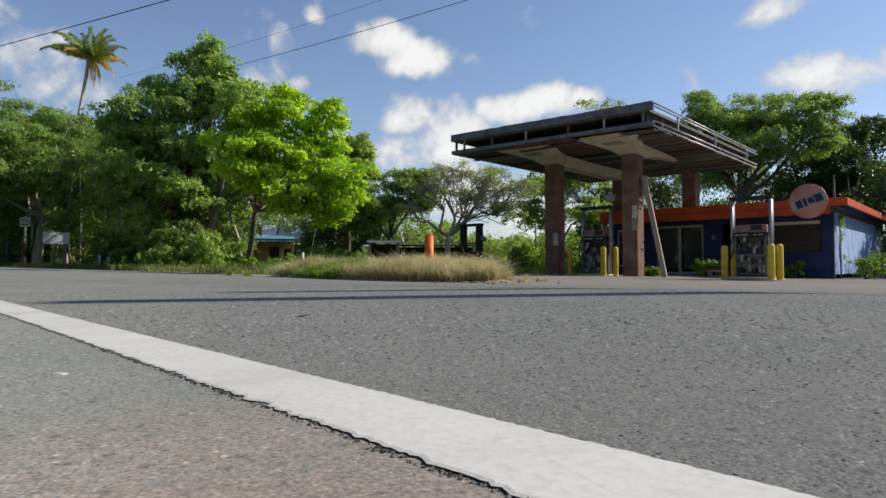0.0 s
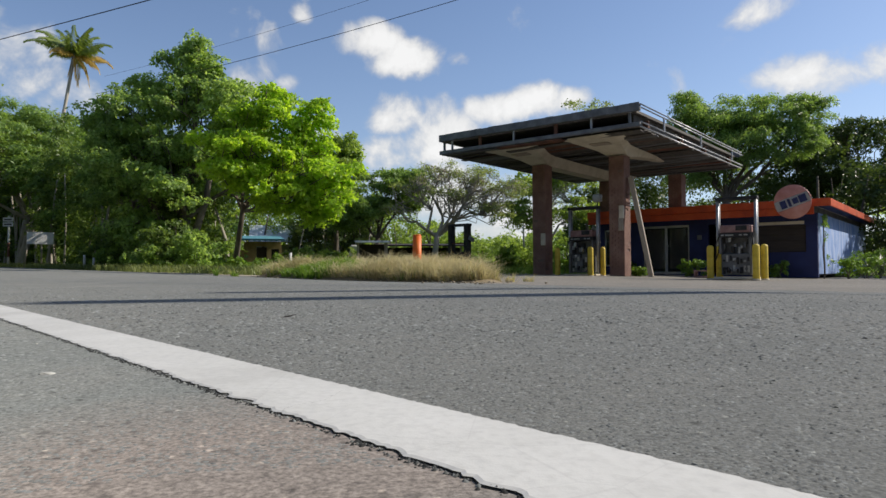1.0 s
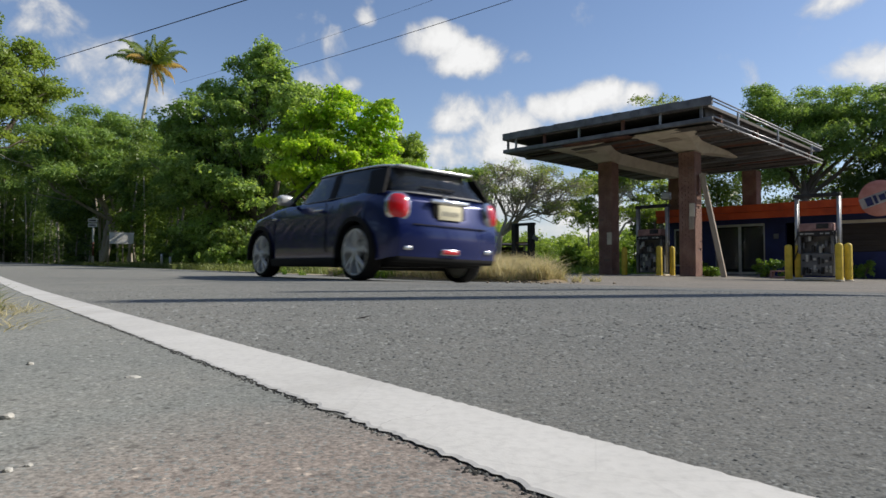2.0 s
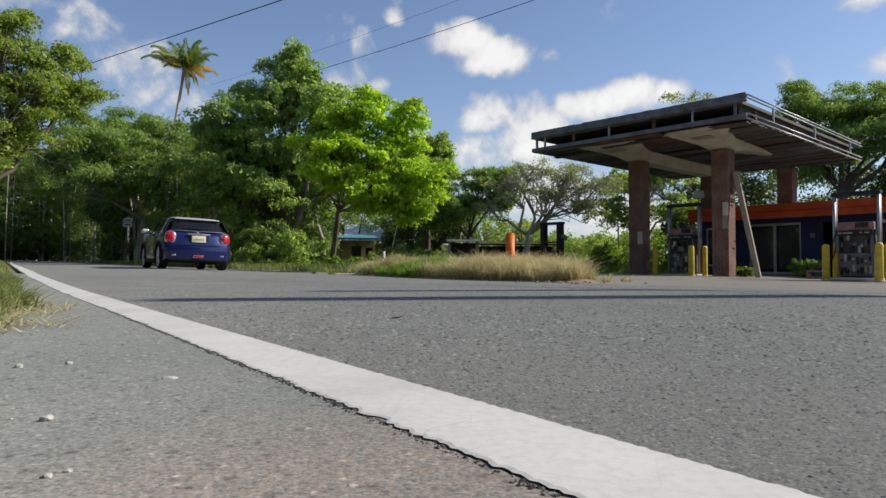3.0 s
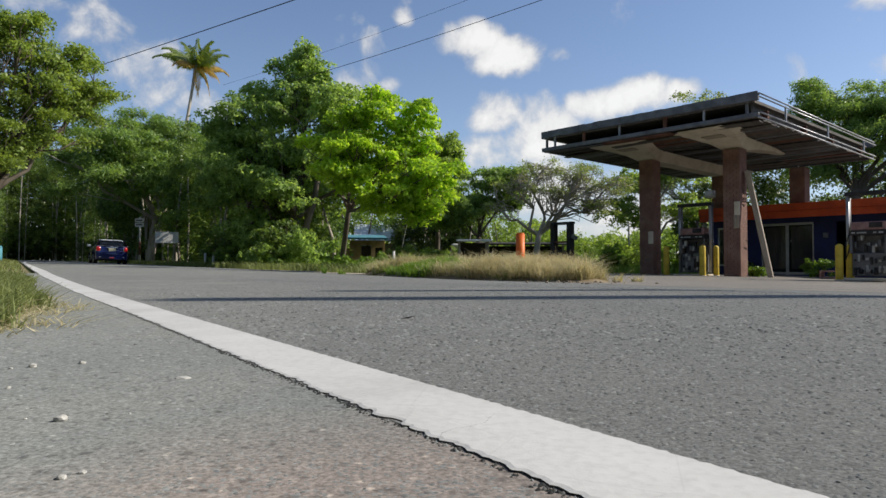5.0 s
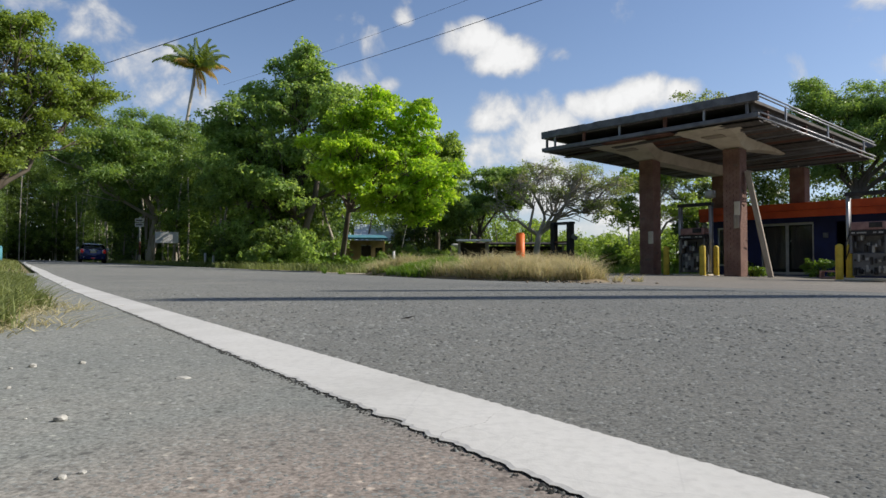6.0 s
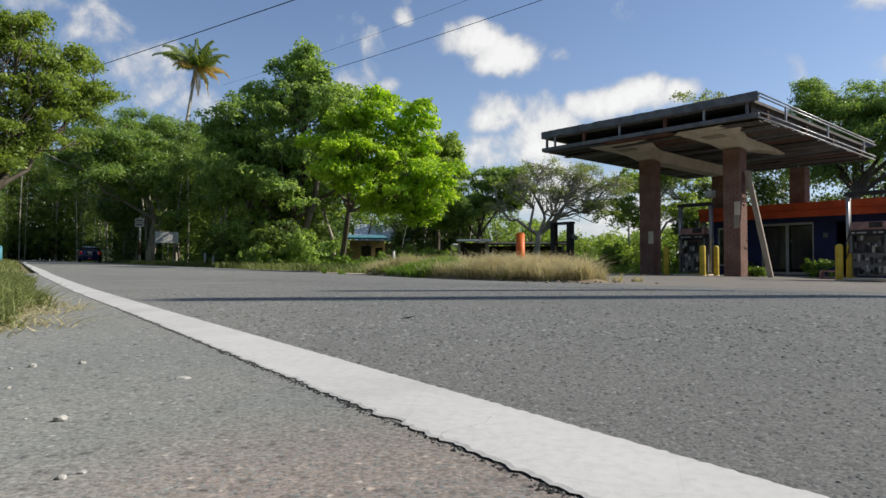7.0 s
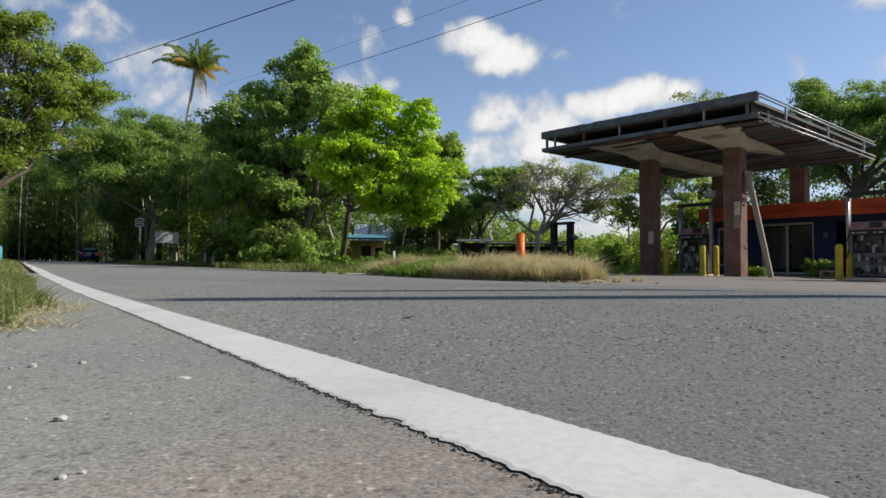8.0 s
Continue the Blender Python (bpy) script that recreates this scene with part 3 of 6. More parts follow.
def make_building():
    b = empty("station_building", ST, "low blue station building with an orange-red roof fascia", "building")
    XF, Y0, Y1, XB, TOP = 7.75, -3.1, 5.0, 20.5, 2.44
    door = (1.25, 3.1, FZ, 1.78)
    dark = (0.0, 0.55, FZ, 1.75)
    win = (-2.75, -1.75 + 0.55, 0.66, 1.62)
    left = (3.9, 4.75, 0.2, 1.7)
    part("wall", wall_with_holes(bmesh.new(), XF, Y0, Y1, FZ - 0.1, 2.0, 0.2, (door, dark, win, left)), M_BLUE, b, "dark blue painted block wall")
    part("wall", box_bm((XF + XB) / 2 + 0.1, Y0 + 0.1, 0.95, XB - XF - 0.2, 0.2, 2.12), M_SUNLIT_BLUE, b, "peeling blue side wall with sunlit brightness in its colour")
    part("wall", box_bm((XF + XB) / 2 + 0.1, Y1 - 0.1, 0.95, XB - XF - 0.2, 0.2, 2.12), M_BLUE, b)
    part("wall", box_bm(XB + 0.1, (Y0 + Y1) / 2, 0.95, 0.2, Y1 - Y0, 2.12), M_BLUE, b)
    part("interior_floor", box_bm((XF + XB) / 2, (Y0 + Y1) / 2, FZ - 0.02, XB - XF - 0.3, Y1 - Y0 - 0.3, 0.03), M_DARK, b)
    part("partition", box_bm(XF + 4.0, (Y0 + Y1) / 2, 0.9, 0.12, Y1 - Y0 - 0.5, 2.0), M_DARK, b)
    roof = part("roof", box_bm((7.2 + 21.0) / 2, (-3.08 + 5.2) / 2, 2.14, 13.7, 8.28, 0.26), M_DECK, b)
    part("soffit", box_bm((7.2 + 21.0) / 2, -3.32, 2.24, 13.7, 0.44, 0.03), M_BLUE, roof, "dark underside of the roof overhang")
    for name, args in (("fascia", (7.16, (-3.56 + 5.22) / 2, 2.31, 0.06, 8.78, 0.26)), ("fascia", (7.21, (-3.10 + 5.20) / 2, 2.05, 0.06, 8.30, 0.25))):
        part(name, box_bm(*args, 0.008), M_ORANGE, roof, "orange-red painted fascia board")
    for z, dy in ((2.31, -3.57),):
        part("fascia", box_bm(14.1, dy, z, 13.8, 0.06, 0.255, 0.008), M_ORANGE, roof)
    # sliding glass door and other openings
    ya, yb, za, zb = door
    for i, (p, q) in enumerate(((ya, (ya + yb) / 2), ((ya + yb) / 2, yb))):
        fr = bmesh.new()
        for args in ((p + 0.03, 0.06), (q - 0.03, 0.06)):
            box(fr, XF + 0.07 + i * 0.05, args[0], (za + zb) / 2, 0.045, args[1], zb - za)
        for z in (za + 0.06, zb - 0.04):
            box(fr, XF + 0.07 + i * 0.05, (p + q) / 2, z, 0.04, q - p - 0.12, 0.09)
        leaf = part("sliding_door", fr, M_ALU, b, "aluminium framed sliding glass door")
        part("pane", box_bm(XF + 0.07 + i * 0.05, (p + q) / 2, (za + zb) / 2, 0.008, q - p - 0.12, zb - za - 0.2), M_GLASS, leaf)
        for k in range(8):
            part("blind_slat", box_bm(XF + 0.28, p + 0.12 + k * (q - p - 0.24) / 7, (za + zb) / 2 + 0.05, 0.012, 0.09, zb - za - 0.35), M_WOOD, leaf)
    for h, nm in ((left, "window"),):
        fr = bmesh.new()
        for y in (h[0] + 0.03, h[1] - 0.03):
            box(fr, XF + 0.06, y, (h[2] + h[3]) / 2, 0.05, 0.06, h[3] - h[2])
        for z in (h[2] + 0.03, h[3] - 0.03):
            box(fr, XF + 0.06, (h[0] + h[1]) / 2, z, 0.05, h[1] - h[0] - 0.12, 0.06)
        w = part(nm, fr, M_ALU, b)
        part("pane", box_bm(XF + 0.06, (h[0] + h[1]) / 2, (h[2] + h[3]) / 2, 0.008, h[1] - h[0] - 0.1, h[3] - h[2] - 0.1), M_GLASS, w)
    w = part("boarded_window", box_bm(XF + 0.10, (win[0] + win[1]) / 2, (win[2] + win[3]) / 2, 0.04, win[1] - win[0] - 0.01, win[3] - win[2] - 0.01), M_BOARD, b, "window boarded up with dark panels")
    for k in range(4):
        part("board", box_bm(XF + 0.07, (win[0] + win[1]) / 2, win[2] + 0.12 + k * 0.2, 0.02, win[1] - win[0] - 0.06, 0.18, 0.004), M_BOARD, w)
    part("lintel_strip", box_bm(XF - 0.02, (win[0] + win[1]) / 2, win[3] + 0.07, 0.04, win[1] - win[0] - 0.1, 0.11, 0.005), M_CREAM, w, "faded pinkish strip over the boarded window")
    part("meter_box", box_bm(XF - 0.04, 0.85, 1.28, 0.07, 0.16, 0.18, 0.01), M_STEEL, b)
    return b


make_building()


# ---- vegetation ----
def unit(a):
    return a / np.maximum(np.linalg.norm(a, axis=1), 1e-9)[:, None]


def leaf_cards(centers, dirs, per, spread, size, rng, aspect=0.5, dome=0.35, loose=0.75):
    """Rosettes: leaves set round each twig's end, facing its direction: (n, 4, 3)."""
    p = np.repeat(np.asarray(centers, dtype=float), per, axis=0)
    d = np.repeat(unit(np.asarray(dirs, dtype=float)), per, axis=0)
    n = len(p)
    t1 = unit(np.cross(d, rng.normal(size=(n, 3))))
    r = np.sqrt(rng.uniform(size=(n, 1))) * np.repeat(rng.uniform(0.6, 1.35, size=(n // per, 1)), per, axis=0)
    p = p + t1 * r * spread + d * spread * (rng.normal(size=(n, 1)) * 0.22 - dome * r * r)
    nrm = unit(d + t1 * 0.45 * r + rng.normal(size=(n, 3)) * loose)
    a = t1 + rng.normal(size=(n, 3)) * 0.6
    a = unit(a - nrm * np.sum(a * nrm, axis=1)[:, None])
    b = np.cross(nrm, a)
    s = size * rng.uniform(0.55, 1.3, size=(n, 1))
    a, b = a * s, b * s * aspect
    bend = nrm * s * 0.22
    return np.stack((p - a, p - b + bend * 0.4, p + a - bend, p + b + bend * 0.4), axis=1)


def lumps(blobs, rng, k=20, flat=0.7):
    """Breaks each big lobe of a crown into smaller uneven ones, like the tiers of its boughs."""
    out = []
    for b in blobs:
        for i in range(k):
            d = rng.normal(size=3)
            d /= np.linalg.norm(d)
            f = rng.uniform(0.17, 0.38)
            r = rng.uniform(0.35, 1.02)
            out.append((b[0] + d[0] * b[3] * r, b[1] + d[1] * b[4] * r, b[2] + d[2] * b[5] * r, b[3] * f, b[4] * f, b[5] * f * flat * rng.uniform(0.7, 1.1)))
    return out


def clump_points(blobs, count, rng, shell=0.55, up=0.6, k=20, flat=0.7):
    """Twig ends over the lobes, more on their upper sides, each with the direction in which it grows."""
    bl = np.array(lumps(blobs, rng, k, flat))
    vol = (bl[:, 3] * bl[:, 4] * bl[:, 5]) ** 0.6
    pick = rng.choice(len(bl), size=count, p=vol / vol.sum())
    d = unit(rng.normal(size=(count, 3)))
    lift = rng.uniform(size=count) < 0.55
    d[:, 2] = np.where(lift, np.abs(d[:, 2]), d[:, 2])
    r = (shell + (1 - shell) * rng.uniform(size=(count, 1)) ** 0.6) * rng.uniform(0.85, 1.35, size=(count, 1))
    pts = bl[pick, :3] + d * r * bl[pick, 3:6]
    return pts, d * 0.8 + np.array((0, 0, up)) + rng.normal(size=(count, 3)) * 0.45


def crooked(bm, a, b, r0, r1, rnd, k=5, wild=0.10, sides=5):
    """A bent branch from a to b; gives back its points."""
    length = (b - a).length
    pts = [a.lerp(b, i / k) + (Vector((rnd.uniform(-1, 1), rnd.uniform(-1, 1), rnd.uniform(-0.8, 0.8))) * wild * length * math.sin(math.pi * i / k) if 0 < i < k else Vector()) for i in range(k + 1)]
    limb(bm, pts, [r0 + (r1 - r0) * i / k for i in range(k + 1)], sides)
    return pts


def make_tree(name, label, base, fork, blobs, clumps, per, spread, size, leaf, bark, r0, seed, limbs=26, up=0.6, shell=0.55, aspect=0.5, category="tree", twig=0.012, dome=0.35, wild=0.10, k=20, flat=0.7, stems=()):
    """A tree: trunk, extra stems, crooked boughs to its lobes, branches, and rosettes of leaves on their ends."""
    rng = np.random.default_rng(seed)
    rnd = random.Random(seed)
    base = Vector((*base, ground_z(*base) - 0.05))
    root = empty(name, Matrix.Translation(base), label, category)
    fork = Vector(fork)
    pts, dirs = clump_points(blobs, clumps, rng, shell, up, k, flat)
    low = ground_z(base.x, base.y) + 0.15
    pts[:, 2] = np.maximum(pts[:, 2], low)
    bm = bmesh.new()
    mid = (base + fork) / 2 + Vector((rnd.uniform(-0.1, 0.1), rnd.uniform(-0.1, 0.1), 0))
    limb(bm, [p - base for p in (base, base + (mid - base) * 0.15, mid, fork)], [r0 * 1.35, r0, r0 * 0.85, r0 * 0.7], 9)
    part("trunk", bm, bark, root)
    for path in stems:
        path = [Vector(p) - base for p in path]
        part("trunk", limb(bmesh.new(), path, [r0 * (0.85 - 0.5 * i / len(path)) for i in range(len(path))], 8), bark, root)
    boughs = bmesh.new()
    ends = []
    for c in (Vector(b[:3]) for b in blobs):
        ends.append([p + base for p in crooked(boughs, fork - (fork - base) * 0.1 - base, c - base, r0 * 0.5, r0 * 0.14, rnd, 5, wild * 0.65, 6)])
    for i in range(limbs):
        tip = Vector(pts[rnd.randrange(len(pts))])
        path = min(ends, key=lambda e: (e[-1] - tip).length)
        a = rnd.choice(path[2:])
        side = crooked(boughs, a - base, tip - base, r0 * 0.16, twig, rnd, 4, wild * 1.3)
        for j in range(2):
            q = Vector(pts[rnd.randrange(len(pts))])
            if (q - tip).length < 1.6:
                crooked(boughs, side[2], q - base, r0 * 0.07, twig * 0.7, rnd, 3, wild * 1.3, 4)
    tagged(part("branchwork", boughs, bark, root), kind="stuff")
    cards = leaf_cards(pts, dirs, per, spread, size, rng, aspect, dome) - np.array(base)
    tagged(quads("crown", cards, leaf, root), kind="stuff")
    return root


make_tree("broadleaf_tree", "large dense dark green broadleaf tree at the roadside", (-11.61, 30.35), (-11.25, 30.25, 2.72),
          [(-11.54, 30.39, 8.74, 2.05, 2.05, 1.91), (-13.24, 29.69, 6.98, 2.15, 2.15, 2.01), (-10.82, 29.98, 9.42, 1.34, 1.34, 1.47), (-10.11, 29.57, 6.33, 2.38, 2.38, 2.38), (-13.69, 29.47, 4.79, 1.6, 1.6, 2.14), (-11.54, 29.04, 4.47, 2.61, 2.5, 1.62), (-8.25, 30.79, 5.15, 2.17, 2.17, 1.64), (-10.84, 29.98, 10.38, 0.59, 0.59, 0.68), (-13.25, 29.38, 2.09, 1.5, 1.25, 1.38), (-14.12, 29.5, 6.09, 1.38, 1.38, 1.62), (-9.25, 30.5, 7.84, 1.62, 1.62, 1.38)],
          3300, 22, 0.26, 0.092, M_LEAF_DARK, M_BARK, 0.23, 11, 110, 0.6, 0.72, k=26, wild=0.07,
          stems=(((-11.44, 30.12, 0.22), (-10.75, 29.62, 1.59), (-10.12, 29.38, 3.22), (-9.88, 29.5, 5.22)), ((-11.75, 30.25, 0.22), (-12.38, 29.88, 1.84), (-12.88, 29.75, 3.97), (-13.25, 29.75, 6.22))))
make_tree("broadleaf_tree", "bright yellow-green broadleaf tree in full sun", (-6.9, 22.9), (-6.2, 21.6, 2.3),
          [(-5.0, 19.94, 4.95, 1.15, 1.15, 0.8), (-3.85, 20.49, 4.75, 0.9, 0.85, 0.75), (-4.3, 20.6, 3.9, 1.3, 1.0, 0.7), (-5.3, 19.34, 3.5, 1.2, 1.19, 0.75), (-3.78, 19.67, 3.0, 1.35, 1.29, 0.75), (-3.2, 19.81, 2.4, 0.9, 0.9, 0.7),
           (-4.6, 19.84, 2.35, 1.2, 1.2, 0.6), (-6.5, 19.9, 4.0, 0.8, 0.8, 0.45), (-6.0, 19.6, 3.0, 0.9, 0.9, 0.45), (-5.6, 19.7, 4.3, 0.9, 0.9, 0.7), (-3.7, 19.6, 1.85, 0.7, 0.7, 0.45)],
          1450, 22, 0.20, 0.080, M_LEAF_BRIGHT, M_BARK, 0.11, 12, 110, 0.8, 0.6, k=20, flat=0.55, wild=0.12)
make_tree("acacia_tree", "feathery green tree with a pale forked trunk", (-29.6, 47.3), (-28.9, 47.1, 4.2),
          [(-29.1, 48.41, 10.06, 3.57, 3.57, 2.69), (-31.2, 45.06, 9.83, 3.37, 3.37, 2.52), (-26.85, 47.81, 8.59, 2.49, 2.37, 2.71), (-28.67, 44.77, 6.67, 3.74, 3.74, 1.92), (-32.26, 42.24, 7.47, 2.79, 2.79, 2.4)],
          1500, 40, 0.62, 0.15, M_LEAF_FEATHER, M_PALEBARK, 0.30, 13, 90, 1.5, 0.5, 0.26, dome=0.25, flat=0.45,
          stems=(((-29.5, 47.2, 0.4), (-28.7, 46.9, 2.6), (-28.0, 46.7, 4.1), (-26.2, 46.2, 5.0), (-24.6, 46.0, 5.4)), ((-28.2, 46.8, 3.7), (-27.8, 46.6, 5.6), (-27.6, 46.2, 7.0))))
make_tree("roadside_tree", "tall open-crowned green tree with bare grey twigs", (-16.2, 17.4), (-16.0, 17.5, 2.6),
          [(-15.67, 18.18, 7.3, 1.4, 1.4, 1.0), (-16.71, 17.23, 7.1, 1.5, 1.5, 1.2), (-15.15, 19.25, 6.7, 1.2, 1.2, 0.8), (-15.42, 18.39, 5.6, 1.7, 1.7, 0.9), (-14.66, 20.25, 6.0, 0.95, 0.95, 0.55),
           (-16.68, 17.25, 4.8, 1.6, 1.6, 1.1), (-15.41, 17.9, 4.2, 1.6, 1.5, 0.8), (-17.6, 16.6, 5.5, 1.2, 1.2, 1.2), (-15.0, 19.0, 4.6, 1.2, 1.1, 0.7), (-16.2, 17.2, 3.4, 1.5, 1.5, 0.8), (-15.2, 19.6, 5.4, 1.0, 1.0, 0.6)],
          2000, 26, 0.25, 0.062, M_LEAF_OPEN, M_BARK, 0.17, 14, 200, 1.1, 0.5, flat=0.45, wild=0.16, dome=0.2)
make_tree("background_tree", "rounded green tree behind the roadside verge", (-5.6, 37.6), (-5.6, 37.6, 3.5),
          [(-5.36, 37.62, 6.82, 1.63, 1.63, 1.31), (-4.71, 37.71, 5.5, 1.31, 1.31, 1.63), (-6.65, 37.41, 5.83, 1.63, 1.63, 1.96), (-5.6, 37.5, 4.0, 2.0, 1.6, 1.2)], 800, 26, 0.30, 0.10, M_LEAF_MID, M_BARK, 0.16, 15, 50)
make_tree("background_tree", "low spreading dark green tree", (-3.0, 35.9), (-3.0, 35.9, 2.0),
          [(-2.3, 35.93, 4.9, 1.85, 1.85, 1.0), (-3.22, 35.86, 3.8, 1.9, 1.86, 1.0), (-4.33, 34.73, 3.2, 1.6, 1.51, 1.0), (-1.2, 35.9, 4.2, 1.2, 1.2, 0.8)], 900, 30, 0.34, 0.10, M_LEAF_FEATHER, M_BARK, 0.16, 16, 60, 1.0, aspect=0.35, flat=0.5)
make_tree("rain_tree", "sparse rain tree with bare crooked grey limbs", (0.0, 34.0), (0.25, 34.0, 2.0),
          [(0.44, 34.0, 5.3, 1.74, 1.74, 0.5), (2.3, 33.89, 5.0, 1.6, 1.6, 0.55), (4.1, 33.75, 4.3, 1.41, 1.41, 0.6), (-0.9, 33.99, 4.5, 1.2, 1.2, 0.5), (1.4, 33.96, 4.0, 1.8, 1.8, 0.4), (-2.0, 33.9, 3.3, 0.7, 0.7, 0.3), (3.2, 33.8, 3.3, 1.3, 1.3, 0.4)],
          430, 24, 0.34, 0.062, M_LEAF_RAIN, M_PALEBARK, 0.19, 17, 230, 1.6, 0.4, 0.4, twig=0.014, dome=0.15, wild=0.22, flat=0.4)
make_tree("background_tree", "tall feathery green tree behind the station", (15.5, 34.6), (15.6, 34.4, 4.0),
          [(15.44, 34.68, 8.05, 2.09, 2.09, 1.3), (13.9, 35.33, 8.52, 1.52, 1.52, 1.1), (17.37, 33.76, 7.83, 2.04, 2.04, 1.3), (18.7, 33.05, 7.09, 1.71, 1.71, 1.3), (16.15, 34.36, 6.18, 2.96, 2.96, 1.4), (19.15, 32.79, 8.46, 0.99, 0.99, 0.6), (14.5, 34.9, 5.6, 2.0, 2.0, 1.2)],
          2300, 34, 0.34, 0.08, M_LEAF_FEATHER, M_BARK, 0.24, 18, 100, 1.0, aspect=0.35, flat=0.55, k=30)
make_tree("background_tree", "dark shaded tree beside the station building", (23.9, 37.0), (23.9, 36.9, 3.2),
          [(23.6, 37.0, 7.0, 2.0, 2.0, 1.6), (26.0, 36.1, 6.4, 2.5, 2.5, 2.1), (23.2, 38.7, 5.5, 1.6, 1.6, 1.4), (24.2, 35.4, 4.4, 2.5, 2.5, 1.5), (20.6, 36.6, 5.4, 2.0, 2.0, 1.5), (27.5, 34.8, 4.6, 2.2, 2.0, 1.6)],
          2000, 32, 0.34, 0.08, M_LEAF_SHADE, M_BARK, 0.2, 19, 120, k=28)
make_tree("background_tree", "tall thin-crowned tree rising behind the canopy", (10.5, 42.7), (10.5, 42.7, 4.0),
          [(10.5, 42.7, 10.3, 2.0, 2.0, 1.2), (8.6, 43.2, 8.2, 2.4, 2.0, 1.3), (12.4, 42.3, 8.0, 2.4, 2.0, 1.3), (7.6, 43.2, 5.4, 2.0, 2.0, 1.0), (11.6, 42.5, 5.2, 2.6, 2.0, 1.0)],
          620, 26, 0.36, 0.08, M_LEAF_RAIN, M_PALEBARK, 0.2, 20, 110, 1.3, 0.4, flat=0.45, wild=0.16)
make_tree("background_tree", "small leafy tree between the station columns", (6.6, 38.5), (6.6, 38.5, 2.0),
          [(5.9, 38.5, 4.9, 1.8, 1.6, 0.9), (7.9, 38.8, 5.6, 1.7, 1.6, 1.0), (4.6, 38.3, 3.4, 1.5, 1.5, 0.8), (8.6, 38.6, 3.6, 1.7, 1.5, 0.9), (6.6, 38.2, 3.0, 1.5, 1.3, 0.7)],
          620, 26, 0.32, 0.085, M_LEAF_MID, M_PALEBARK, 0.16, 22, 80, 1.0, 0.4, flat=0.45, wild=0.16)
for x, y, seed in ((-14.0, 31.0, 85), (-22.8, 42.5, 86)):
    make_tree("background_tree", "feathery green tree at the wood's edge", (x, y), (x, y, 2.6),
              [(x, y, 6.6, 1.9, 1.9, 1.1), (x - 1.4, y + 0.5, 5.2, 1.8, 1.8, 1.0), (x + 1.3, y + 0.4, 5.4, 1.8, 1.8, 1.0), (x, y - 0.4, 3.8, 2.0, 1.9, 0.9), (x - 0.4, y + 0.6, 4.6, 2.2, 2.2, 0.9)],
              1050, 34, 0.40, 0.11, M_LEAF_FEATHER, M_PALEBARK, 0.16, seed, 60, 1.3, 0.5, 0.3, flat=0.45)
# trees beside the road's far stretch, whose shade lies on it
for x, y, seed in ((-32.4, 53.9, 81), (-37.5, 60.0, 82), (-42.5, 66.0, 83), (-31.0, 57.5, 84)):
    make_tree("background_tree", "tall dense tree shading the far bend of the road", (x, y), (x, y, 4.5),
              [(x, y, 9.0, 3.0, 3.0, 2.2), (x - 2.5, y + 0.5, 7.4, 2.6, 2.6, 1.8), (x + 2.0, y + 1.5, 7.6, 2.6, 2.6, 1.8), (x - 0.8, y - 1.0, 5.6, 2.8, 2.4, 1.6), (x + 1.0, y - 0.5, 3.8, 2.4, 2.2, 1.4)],
              1000, 30, 0.60, 0.16, M_LEAF_WOOD, M_PALEBARK, 0.26, seed, 40, 1.0)


def make_palm(top, base_xy):
    base = Vector((*base_xy, ground_z(*base_xy)))
    top = Vector(top)
    root = empty("palm_tree", Matrix.Translation(base), "tall coconut palm with green and yellowing fronds", "palm tree")
    pts = [base + (top - base) * f + Vector((0.35 * math.sin(f * math.pi), 0, 0)) - base for f in (0, 0.25, 0.5, 0.75, 0.9, 1.0)]
    part("trunk", limb(bmesh.new(), pts, [0.25, 0.17, 0.15, 0.13, 0.12, 0.16], 8), M_PALEBARK, root)
    return root, top


PALM = make_palm((-29.1, 53.2, 17.7), (-31.9, 51.6))


